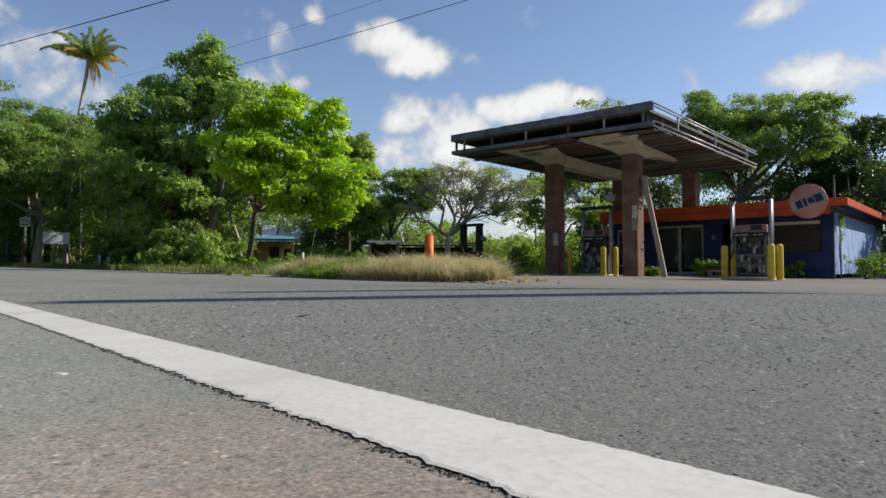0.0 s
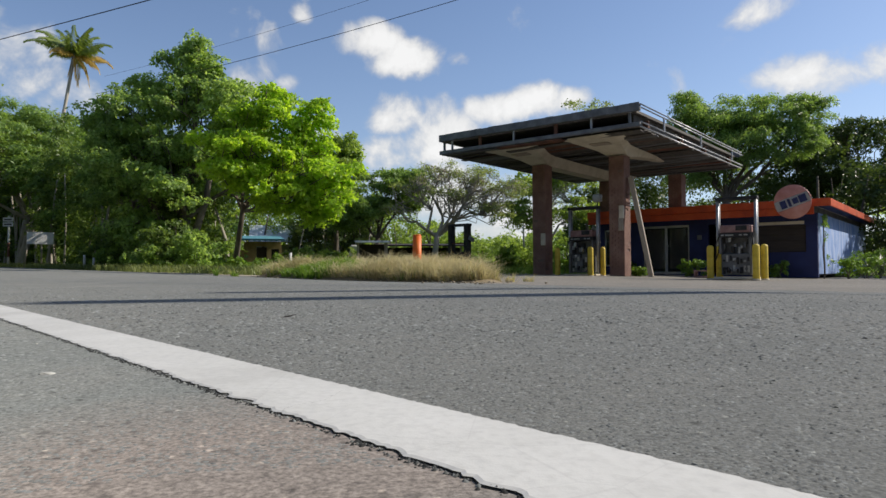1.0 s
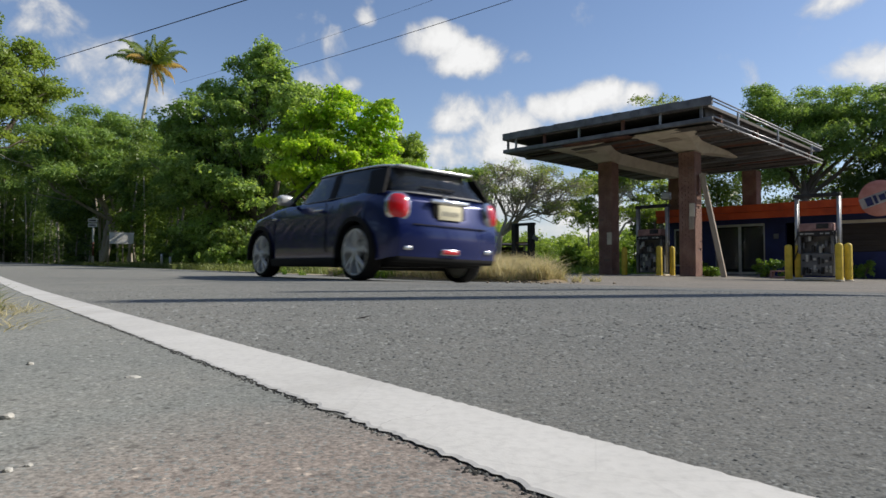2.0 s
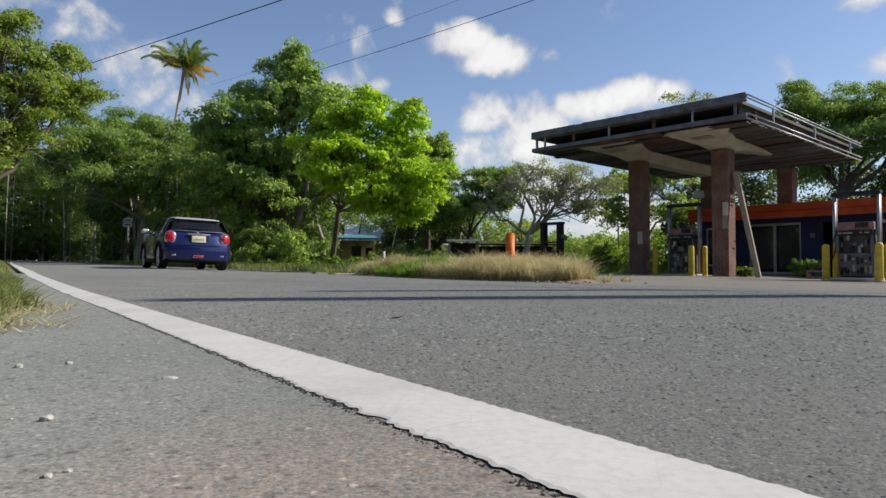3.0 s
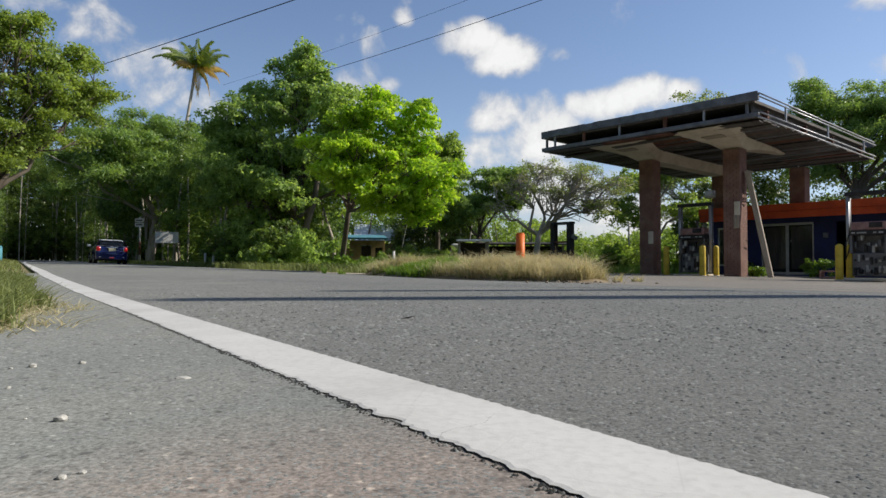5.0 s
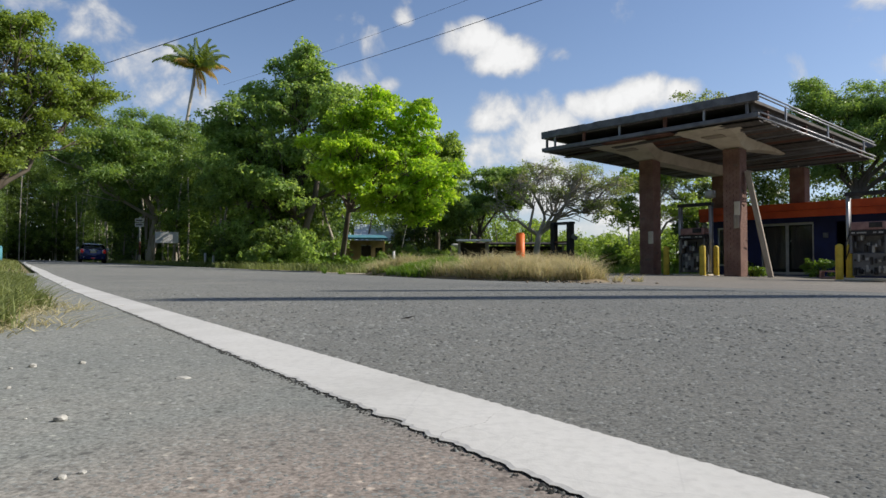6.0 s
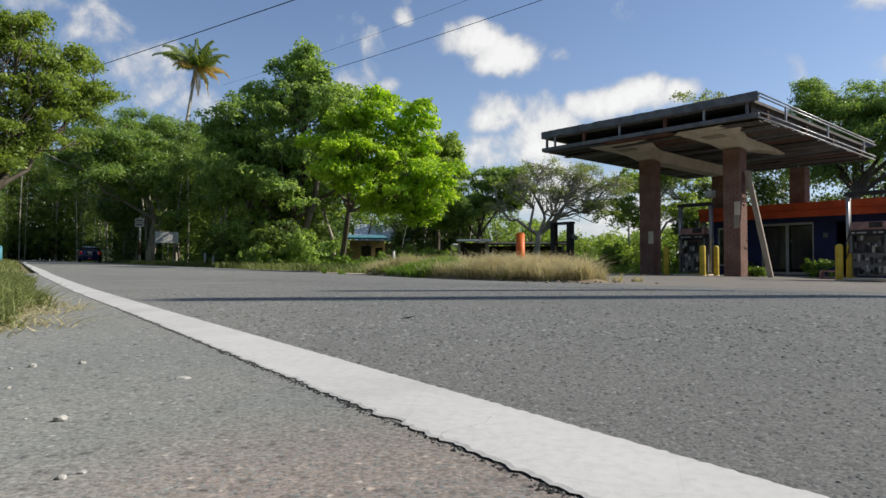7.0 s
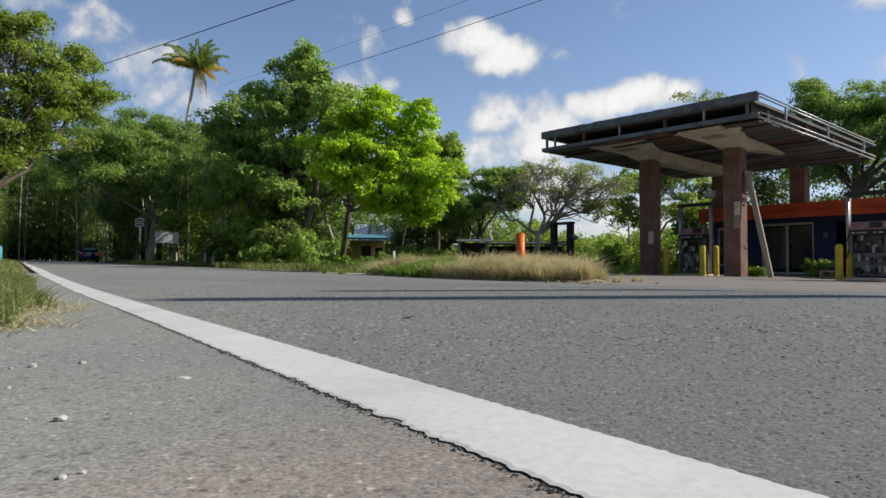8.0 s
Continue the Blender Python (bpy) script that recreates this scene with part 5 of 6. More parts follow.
make_aggregate("aggregate", "coarse grey stones set in the worn asphalt", False, 1.0, 1.0,
               aggregate_material("asphalt_stones", ((0.0, 0.11), (0.2, 0.195), (0.85, 0.255), (1.0, 0.34))))
make_aggregate("shoulder_aggregate", "fine worn stones in the grey asphalt shoulder", True, 0.6, 0.7,
               aggregate_material("shoulder_stones", ((0.0, 0.16), (0.2, 0.23), (0.85, 0.275), (1.0, 0.34))))


def make_crumbs():
    """Loose crumbs of asphalt and flaked paint along the broken lip beside the line, mostly darkened to thicken its
    shadow.
    """
    rng = np.random.default_rng(93)
    n = 1500
    along = 2.6 * rng.uniform(0, 1, n) ** 1.5 - 0.35
    across = LINE_NEAR + 0.006 * np.sin(along * 1.1) + 0.0016 * np.clip(along - 1, 0, 9) - 0.001 - np.abs(rng.normal(size=n)) * 0.0035
    x, y = ROAD[0] * along + ACROSS[0] * across, ROAD[1] * along + ACROSS[1] * across
    r = rng.uniform(0.0008, 0.0028, n)
    peaks("edge_crumbs", "asphalt crumbs along the broken line edge, darkened like its shadow", x, y, np.full(n, -0.0008), r, r * rng.uniform(0.5, 1.2, n), rng,
          aggregate_material("crumb_stones", ((0.0, 0.02), (0.6, 0.05), (0.85, 0.16), (1.0, 0.36))), "crumbs")


make_crumbs()


def bush(name, label, x, y, r, h, leaf, seed, count=70, size=0.07, per=28):
    rng = np.random.default_rng(seed)
    z = ground_z(x, y)
    root = empty(name, Matrix.Translation((x, y, z)), label, "bush")
    pts, dirs = clump_points([(0, 0, h * 0.5, r, r, h * 0.5)], count, rng, 0.3)
    pts[:, 2] = np.maximum(pts[:, 2], 0.06)
    bm = bmesh.new()
    rnd = random.Random(seed)
    for i in range(9):
        t = pts[rnd.randrange(len(pts))]
        limb(bm, [(rnd.uniform(-0.05, 0.05), rnd.uniform(-0.05, 0.05), -0.03), (t[0] * 0.4, t[1] * 0.4, t[2] * 0.6), tuple(t)], [0.015, 0.01, 0.005], 5)
    tagged(part("branchwork", bm, M_BARK, root), kind="stuff")
    tagged(quads("foliage", leaf_cards(pts, dirs, per, 0.15 * max(r, 0.6), size * 0.75, rng, 0.45), leaf, root), kind="stuff")
    return root


def st_xy(u, v):
    p = ST @ Vector((u, v, 0))
    return p.x, p.y


for i, (u, v, r, h) in enumerate(((4.9, 0.2, 0.55, 0.62), (7.2, -2.0, 0.35, 0.55), (8.6, -3.9, 0.6, 0.85), (10.5, -4.2, 0.8, 1.0), (12.5, -4.4, 0.9, 1.2), (7.3, 3.6, 0.4, 0.5), (14.5, -4.8, 1.0, 1.3), (3.2, 1.4, 0.25, 0.35))):
    bush("weed_bush", "leafy green weed growing from the forecourt", *st_xy(u, v), r, h, M_WEED, 70 + i, 60, 0.06)


def make_wall_vine():
    """A creeper hanging down the side wall of the station near its corner."""
    x, y = st_xy(8.3, -3.16)
    rng, rnd = np.random.default_rng(95), random.Random(95)
    root = empty("wall_vine", Matrix.Translation((x, y, ground_z(x, y))), "thin creeper climbing the pale blue side wall", "vine")
    out = (ST.to_3x3() @ Vector((0, -1, 0))).normalized()
    along = (ST.to_3x3() @ Vector((1, 0, 0))).normalized()
    path = [out * 0.03 + along * 0.10 * math.sin(i * 1.3) + Vector((0, 0, 2.15 * i / 8)) for i in range(9)]
    part("stem", limb(bmesh.new(), path, [0.022] * 9, 6), M_BARK, root)
    part("stem", limb(bmesh.new(), [p * 1.0 + along * (0.12 + 0.03 * i) for i, p in enumerate(path[:7])], [0.014] * 7, 5), M_BARK, root)
    tops = [(path[8] if rnd.random() < 0.65 else path[rnd.randrange(3, 8)]) + along * rnd.uniform(-0.22, 0.3) + out * rnd.uniform(0.05, 0.14) + Vector((0, 0, rnd.uniform(-0.35, 0.05))) for i in range(26)]
    dirs = np.tile(np.array(out + Vector((0, 0, 0.4))), (26, 1))
    tagged(quads("foliage", leaf_cards(np.array([tuple(p) for p in tops]), dirs, 9, 0.09, 0.045, rng, 0.6), M_WEED, root), kind="stuff")


make_wall_vine()
rnd = random.Random(77)
k = 0
# undergrowth along the woods, the hedge behind the island and under the big trees
for b, d, r, h, leaf in ([(-62 + i * 1.25, 24 + 0.5 * i + rnd.uniform(0, 4), rnd.uniform(1.0, 1.6), rnd.uniform(1.4, 2.4), M_LEAF_WOOD) for i in range(14)]
                         + [(-35 + i * 1.0, 9.6 / math.sin(radians(6 + i * 1.0)) + rnd.uniform(0, 4), rnd.uniform(1.2, 1.8), rnd.uniform(1.5, 2.6), M_LEAF_WOOD) for i in range(15)]
                         + [(-26 + i * 0.9, 9.4 / math.sin(radians(15 + i * 0.9)) + rnd.uniform(0, 3), rnd.uniform(0.8, 1.3), rnd.uniform(1.0, 1.9), M_LEAF_DARK) for i in range(8)]
                         + [(-27 + i * 1.5, 9.2 / math.sin(radians(14 + i * 1.5)) + rnd.uniform(0, 1.5), rnd.uniform(0.9, 1.3), rnd.uniform(0.9, 1.7), M_LEAF_DARK if i % 2 else M_LEAF_WOOD) for i in range(6)]
                         + [(-45 + i * 0.95, 114 + rnd.uniform(0, 12), 3.2, rnd.uniform(3.5, 6.0), M_LEAF_WOOD) for i in range(11)]
                         + [(-11 + i * 1.35, 33 + rnd.uniform(0, 6), rnd.uniform(0.9, 1.5), rnd.uniform(1.0, 2.0), M_LEAF_MID) for i in range(10)]
                         + [(2.5 + i * 1.25, 29 + rnd.uniform(0, 6), rnd.uniform(0.7, 1.2), rnd.uniform(0.6, 1.3), M_WEED if i % 2 else M_LEAF_MID) for i in range(11)]
                         + [(-17 + i * 2.0, 22.5 + rnd.uniform(0, 1.5), rnd.uniform(0.4, 0.7), rnd.uniform(0.4, 0.8), M_WEED) for i in range(6)]):
    k += 1
    bush("shrub", "dense green shrub in the roadside undergrowth", math.sin(radians(b)) * d, math.cos(radians(b)) * d, r, h, leaf, 200 + k, 80, 0.11, 30)


# ---- forecourt things ----
def make_pump(u, v, bare, label):
    root = empty("fuel_pump", ST @ Matrix.Translation((u, v, forecourt_z(v))), label, "fuel pump", "pumps on the forecourt")
    part("plinth", box_bm(0, 0, 0.02, 0.6, 1.2, 0.08, 0.02), M_CREAM, root)
    for y in (-0.52, 0.52):
        if bare:
            part("post", box_bm(0, y * 0.75, 1.05, 0.26, 0.20, 1.90, 0.02), M_BLACK, root)
        else:
            part("post", tube(bmesh.new(), (0.0, y, 0.1), (0.0, y, 2.36), 0.045), M_TUBE, root, "pale upright pipe")
            part("post", tube(bmesh.new(), (0.12, y, 0.1), (0.12, y, 2.36), 0.045), M_STEEL, root)
    part("top_beam", box_bm(0.05, 0, 2.32 if not bare else 1.97, 0.24, 1.16 if not bare else 0.98, 0.10, 0.012), M_BLACK, root)
    if bare:
        part("cross_panel", box_bm(0, 0.0, 0.55, 0.22, 0.55, 0.75, 0.02), M_BLACK, root)
        part("shelf", box_bm(0, 0, 1.25, 0.2, 0.56, 0.05), M_RUST, root)
        part("broken_sheet", box_bm(-0.1, 0.1, 1.55, 0.02, 0.28, 0.16, 0, Matrix.Rotation(0.5, 4, "X")), M_STEEL, root)
        return root
    body = part("cabinet", box_bm(0.06, 0, 0.42, 0.34, 0.80, 0.62, 0.02), M_STEEL, root, "stripped grey pump cabinet")
    head = part("display_head", box_bm(0, 0, 1.44, 0.40, 0.80, 0.22, 0.02), M_PINK, root, "faded pink price display head")
    part("screen", box_bm(-0.215, -0.18, 1.46, 0.012, 0.30, 0.14, 0.003), M_BLACK, head)
    bar = part("frame_bar", box_bm(0, 0, 1.26, 0.44, 0.88, 0.13, 0.006), M_BLACK, root)
    for y, w in ((-0.30, 0.10), (-0.16, 0.07), (0.14, 0.22), (0.33, 0.08)):
        part("pale_bar", box_bm(-0.224, y, 1.26, 0.008, w, 0.035), M_TUBE, bar)
    for y in (-0.40, 0.40):
        part("side_rail", box_bm(0, y, 1.0, 0.40, 0.06, 0.56, 0.008), M_STEEL, root)
    part("back_panel", box_bm(0.12, 0, 0.95, 0.03, 0.76, 0.48), M_STEEL, root)
    rng = random.Random(int(v * 10))
    for i in range(9):
        part("meter_part", box_bm(-0.05 + rng.uniform(-0.08, 0.05), -0.33 + 0.082 * i, 0.98 + rng.uniform(-0.16, 0.16), 0.10, rng.uniform(0.05, 0.09), rng.uniform(0.08, 0.22), 0.01), rng.choice((M_STEEL, M_TUBE, M_TUBE, M_BLACK, M_BLACK)), root)
    for i in range(16):
        part("pipe_piece", box_bm(-0.12, -0.34 + (i % 8) * 0.095, 0.28 + 0.3 * (i // 8) + rng.uniform(-0.1, 0.1), 0.05, rng.uniform(0.03, 0.08), rng.uniform(0.05, 0.2), 0.006), rng.choice((M_BLACK, M_TUBE, M_BLACK, M_TUBE, M_STEEL)), body)
    for i in range(5):
        part("valve", tube(bmesh.new(), (-0.20, -0.3 + i * 0.15, 0.25 + rng.uniform(-0.08, 0.1)), (-0.1, -0.3 + i * 0.15, 0.3), 0.035), rng.choice((M_STEEL, M_BLACK, M_TUBE)), body)
    for side in (-1, 1):
        pts = [(-0.1, side * 0.44, 1.3), (-0.25, side * 0.50, 1.0), (-0.22, side * 0.52, 0.55), (-0.1, side * 0.47, 0.8), (-0.05, side * 0.44, 1.1)]
        part("hose", limb(bmesh.new(), pts, [0.018] * 5, 6), M_BLACK, root)
    return root


M_NAVY = worn("navy_enamel", (0.02, 0.03, 0.12), (0.015, 0.02, 0.08), (0.04, 0.05, 0.16), 5, 0.5)
M_PINK = worn("faded_pink_panel", (0.30, 0.17, 0.16), (0.2, 0.11, 0.1), (0.38, 0.25, 0.23), 5, 0.6)
make_pump(2.2, -1.95, False, "abandoned stripped fuel pump between tall steel posts")
make_pump(2.7, 3.15, False, "abandoned rusty fuel pump beside a brick column")
make_pump(2.6, 8.45, True, "black empty steel pump frame in tall grass")


def make_bollards():
    bm = bmesh.new()
    prof = ((0.0005, 1.0), (0.05, 0.99), (0.085, 0.96), (0.095, 0.92), (0.095, 0.0))
    rings = [[bm.verts.new((r * math.cos(a), r * math.sin(a), z)) for a in (i * math.tau / 16 for i in range(16))] for r, z in prof]
    for p, q in zip(rings, rings[1:]):
        for i in range(16):
            bm.faces.new((p[i], q[i], q[(i + 1) % 16], p[(i + 1) % 16])).smooth = True
    first = None
    for u, v in ((1.9, -1.30), (2.2, -1.47), (1.55, -2.62), (1.85, -2.76), (2.2, 2.65), (2.9, 2.55), (2.4, 4.0)):
        m = ST @ Matrix.Translation((u, v, forecourt_z(v) - 0.02))
        if first is None:
            first = empty("bollard", m, "scuffed yellow painted steel bollard on the forecourt", "bollard", "yellow bollards")
            part("post", bm, M_YELLOW, first)
            part("base_collar", tube(bmesh.new(), (0, 0, 0.0), (0, 0, 0.04), 0.13, 0.11, 16), M_CREAM, first)
        else:
            copy_thing(first, m)


make_bollards()


def make_forecourt_bits():
    # leaning timber prop
    a, b = Vector((*st_xy(2.62, 1.40), 3.1)), Vector((*st_xy(2.75, 0.80), ground_z(*st_xy(2.75, 0.80))))
    d = (b - a).normalized()
    m = Matrix.Translation((a + b) / 2) @ d.to_track_quat("Z", "X").to_matrix().to_4x4()
    ob = part("timber_prop", box_bm(0, 0, 0, 0.15, 0.18, (b - a).length, 0.008), M_WOOD)
    ob.matrix_basis = m
    tagged(ob, "weathered grey timber leaning against the brick column", "timber")
    # low crate by the pump
    cr = empty("wooden_crate", ST @ Matrix.Translation((3.6, -0.55, forecourt_z(-0.55))), "small faded pink wooden crate on the forecourt", "crate")
    part("top", box_bm(0, 0, 0.21, 0.3, 0.5, 0.04, 0.005), M_PINK, cr)
    part("bottom", box_bm(0, 0, 0.02, 0.3, 0.5, 0.04, 0.005), M_PINK, cr)
    for y in (-0.22, 0.22):
        part("end_board", box_bm(0, y, 0.115, 0.28, 0.05, 0.145, 0.004), M_PINK, cr)
    # electrical boxes on the columns
    for u, v, z, mat, nm, lab in ((2.33, 4.52, 1.15, M_CREAM, "meter_cabinet", "pale meter cabinet fixed to the brick column"), (2.33, 1.62, 1.55, M_WOOD, "switch_box", "tan switch box on the brick column"), (2.33, 1.60, 1.95, M_CREAM, "junction_box", "white junction box on the brick column")):
        ob = part(nm, rounded_box(0, 0, 0, 0.08, 0.16, 0.42, 0.012), mat)
        ob.matrix_basis = ST @ Matrix.Translation((u, v, z))
        tagged(ob, lab, "electrical box")
    # floodlight head on the left pump post
    fl = empty("floodlight", ST @ Matrix.Translation((2.7, 2.62, FZ + 2.36)), "small grey floodlight on a pump post", "floodlight")
    part("bracket", tube(bmesh.new(), (0, 0, 0), (0, 0, 0.15), 0.02), M_STEEL, fl)
    part("housing", rounded_box(0, 0, 0.27, 0.2, 0.3, 0.26, 0.05), M_TUBE, fl)
    # round sign on the fascia: band and bars in place of its lettering
    sg = empty("round_sign", ST @ Matrix.Translation((6.98, -2.5, 2.36)) @ Matrix.Rotation(radians(90), 4, "Z") @ Matrix.Rotation(radians(-4), 4, "X") @ Matrix.Scale(0.88, 4), "round faded orange-pink sign with a tilted white band", "sign")
    part("disc", lathe(((0.001, 0.03), (0.64, 0.03), (0.66, 0.015), (0.66, -0.02), (0.64, -0.035), (0.001, -0.035)), 48), M_SIGN, sg)
    tilt = Matrix.Rotation(radians(19), 4, "Y")
    bm = bmesh.new()
    xs = [-0.62 + 0.062 * i for i in range(21)]
    top = [bm.verts.new(tilt @ Vector((x, 0.040, min(0.20, math.sqrt(max(0.0, 0.645 ** 2 - x * x)))))) for x in xs]
    low = [bm.verts.new(tilt @ Vector((x, 0.040, -min(0.20, math.sqrt(max(0.0, 0.645 ** 2 - x * x)))))) for x in xs]
    for i in range(20):
        bm.faces.new((top[i], top[i + 1], low[i + 1], low[i]))
    bmesh.ops.solidify(bm, geom=bm.faces, thickness=0.006)
    part("band", bm, M_WHITE, sg, "white band across the disc")
    for x, w, h in ((-0.38, 0.27, 0.29), (-0.11, 0.20, 0.22), (0.11, 0.10, 0.31), (0.33, 0.22, 0.31)):
        part("navy_bar", box_bm(x, 0.05, 0.0, w, 0.008, h, 0, tilt), M_NAVY, sg)
    part("bracket", box_bm(0, -0.10, 0, 0.08, 0.14, 0.5, 0.01), M_BLACK, sg)


M_SIGN = worn("faded_sign_enamel", (0.60, 0.26, 0.21), (0.50, 0.19, 0.15), (0.68, 0.36, 0.31), 3, 0.5)


# ---- across the road and beyond ----
def make_far_things():
    # orange marker post in the island
    x, y = -0.26, 12.6
    z = ground_z(x, y)
    mp = empty("marker_post", Matrix.Translation((x, y, z)), "thick orange plastic marker post in dry grass", "post")
    part("post", tube(bmesh.new(), (0, 0, -0.1), (0, 0, 0.86), 0.085, 0.085, 20), M_MARK, mp)
    part("cap", tube(bmesh.new(), (0, 0, 0.86), (0, 0, 0.885), 0.085, 0.07, 20), M_MARK, mp)
    # low house with a turquoise roof
    h = empty("house", pose(-11.2, 38.3, ground_z(-11.2, 38.3), 0, 0, 17), "low ochre house with a turquoise sheet roof", "house")
    holes = ((0.9, 1.5, 0.0, 1.35), (1.75, 2.2, 0.4, 1.2))
    wall = part("wall", wall_with_holes(bmesh.new(), -0.1, -2.0, 2.3, -0.2, 1.62, 0.15, holes), M_OCHRE, h)
    wall.matrix_basis = Matrix.Rotation(radians(-90), 4, "Z")
    part("wall", box_bm(-1.95, 1.6, 0.7, 0.15, 3.2, 1.8), M_OCHRE, h)
    part("wall", box_bm(2.25, 1.6, 0.7, 0.15, 3.2, 1.8), M_OCHRE, h)
    part("door", box_bm(1.2, 0.12, 0.65, 0.58, 0.05, 1.3), M_BOARD, h)
    part("window", box_bm(1.97, 0.12, 0.8, 0.44, 0.04, 0.78), M_DARK, h)
    roof = part("roof", box_bm(0.0, 1.2, 1.78, 4.9, 4.4, 0.10, 0.01, Matrix.Rotation(radians(5), 4, "X")), M_TURQ, h, "turquoise corrugated sheet roof")
    for i in range(16):
        part("rib", box_bm(-2.3 + i * 0.305, -1.0, 1.76, 0.06, 0.04, 0.14, 0.005, Matrix.Rotation(radians(5), 4, "X")), M_TURQ, roof)
    # white parked pickup and sheds half hidden behind the island
    v = empty("parked_pickup", pose(-4.48, 40.75, ground_z(-4.48, 40.75) + 0.1, 0, 0, -80), "old white pickup parked in the weeds", "pickup")
    part("body", rounded_box(0, 0, 0.72, 2.6, 1.6, 0.5, 0.10), M_WHITE, v)
    part("cab", rounded_box(0.9, 0, 1.15, 1.2, 1.45, 0.5, 0.14), M_WHITE, v)
    part("windscreen", rounded_box(0.9, -0.02, 1.18, 1.0, 1.46, 0.30, 0.06), M_BLACK, v)
    for x in (-0.85, 0.9):
        for yy in (-0.72, 0.72):
            part("wheel", tube(bmesh.new(), (x, yy - 0.1, 0.33), (x, yy + 0.1, 0.33), 0.33, 0.33, 20), M_TYRE, v)
    for (x, y, w, dpt, hh, mat, lab) in ((-3.05, 33.0, 1.7, 1.6, 1.48, M_WHITE, "open shed with a pale sheet roof"), (-0.6, 35.5, 5.0, 2.4, 1.42, M_BOARD, "long dark shed with a weathered roof")):
        s = empty("shed", pose(x, y, ground_z(x, y), 0, 0, 8), lab, "shed")
        part("roof", box_bm(0, 0, hh, w, dpt, 0.07, 0.008, Matrix.Rotation(radians(4), 4, "X")), mat, s)
        for px in (-w / 2 + 0.15, w / 2 - 0.15):
            for py in (-dpt / 2 + 0.15, dpt / 2 - 0.15):
                part("post", box_bm(px, py, hh / 2 - 0.05, 0.09, 0.09, hh), M_WOOD, s)
        part("back_wall", box_bm(0, dpt / 2 - 0.1, hh / 2 - 0.06, w - 0.4, 0.05, hh - 0.1), M_BOARD, s)
    # pale gabled house behind
    g = empty("house", pose(-10.7, 45.6, ground_z(-10.7, 45.6) - 0.35, 0, 0, 14), "pale house with a bluish white sheet roof", "house")
    part("wall", box_bm(0, 1.5, 1.0, 3.4, 3.0, 2.0), M_WHITE, g)
    slope = part("roof", box_bm(0, 0.9, 2.62, 3.9, 2.6, 0.06, 0.008, Matrix.Translation((0, 0, 0.35)) @ Matrix.Rotation(radians(28), 4, "X") @ Matrix.Translation((0, 0, -0.35))), M_PALEROOF, g, "bluish white corrugated roof")
    for i in range(13):
        part("rib", box_bm(-1.8 + i * 0.3, 0.9, 2.665, 0.05, 2.58, 0.04, 0, Matrix.Translation((0, 0, 0.35)) @ Matrix.Rotation(radians(28), 4, "X") @ Matrix.Translation((0, 0, -0.35))), M_PALEROOF, slope)
    # slim grey pole in the field
    ob = part("lamp_pole", tube(bmesh.new(), (0, 0, -0.1), (0, 0, 4.5), 0.07, 0.05, 10), M_TUBE)
    ob.location = (6.2, 44.6, ground_z(6.2, 44.6))
    tagged(ob, "slim grey metal pole among the far shrubs", "pole")
    # white fence stumps and post by the house
    for x, y, hh in ((-6.05, 28.0, 0.75), (-5.75, 28.2, 0.6), (-15.86, 30.07, 0.62), (-15.5, 30.2, 0.5)):
        ob = part("fence_post", tube(bmesh.new(), (0, 0, -0.1), (0, 0, hh), 0.06, 0.055, 8), M_WHITE)
        ob.location = (x, y, ground_z(x, y) + 0.05)
        tagged(ob, "short white painted fence post in the grass", "post", "white posts")
    # signs at the wood's edge
    x, y = -28.63, 44.60
    sp = empty("sign_post", Matrix.Translation((x, y, ground_z(x, y))) @ Matrix.Scale(1.38, 4), "slim post with two small weathered sign plates", "sign")
    part("post", tube(bmesh.new(), (0, 0, -0.1), (0, 0, 2.5), 0.05), M_WHITE, sp)
    part("red_band", tube(bmesh.new(), (0, 0, 0.5), (0, 0, 1.2), 0.056), M_RUST, sp)
    for z in (2.32, 2.08):
        pl = part("plate", box_bm(0, -0.06, z, 0.50, 0.02, 0.20, 0.004, None), M_WHITE, sp)
        part("bar", box_bm(0, -0.074, z, 0.36, 0.008, 0.05), M_BLACK, pl)
    x, y = -23.5, 39.55
    bd = empty("notice_board", pose(x, y, ground_z(x, y), 0, 0, 30) @ Matrix.Scale(1.38, 4), "grey notice board seen on wooden posts", "notice board")
    part("board", box_bm(0, 0, 1.28, 1.0, 0.05, 0.52, 0.006), M_WHITE, bd)
    for px, lean in ((-0.45, -0.12), (0.05, 0.0), (0.45, 0.12)):
        part("leg", tube(bmesh.new(), (px + lean, 0.05, -0.1), (px, 0.05, 1.6 if lean == 0 else 1.5), 0.04, 0.03), M_WOOD, bd)
    x, y = -18.85, 20.75
    wb = empty("water_drum", Matrix.Translation((x, y, ground_z(x, y))), "turquoise plastic drum on the grass verge", "drum")
    part("barrel", tube(bmesh.new(), (0, 0, 0), (0, 0, 0.62), 0.24, 0.24, 20), M_TURQ, wb)
    part("lid", tube(bmesh.new(), (0, 0, 0.62), (0, 0, 0.67), 0.25, 0.22, 20), M_TURQ, wb)
    # power poles beyond the picture's edge, whose shadows lie on the road, and their cables
    for x, y, hh, r, nm in ((9.9, 5.66, 8.7, 0.22, "a"), (11.75, 7.13, 9.9, 0.14, "b")):
        z = ground_z(x, y)
        p = empty("utility_pole", Matrix.Translation((x, y, z)), "tall round wooden utility pole at the road edge", "utility pole", "utility poles")
        part("pole", tube(bmesh.new(), (0, 0, -0.3), (0, 0, hh), r, r * 0.7, 14), M_BARK, p)
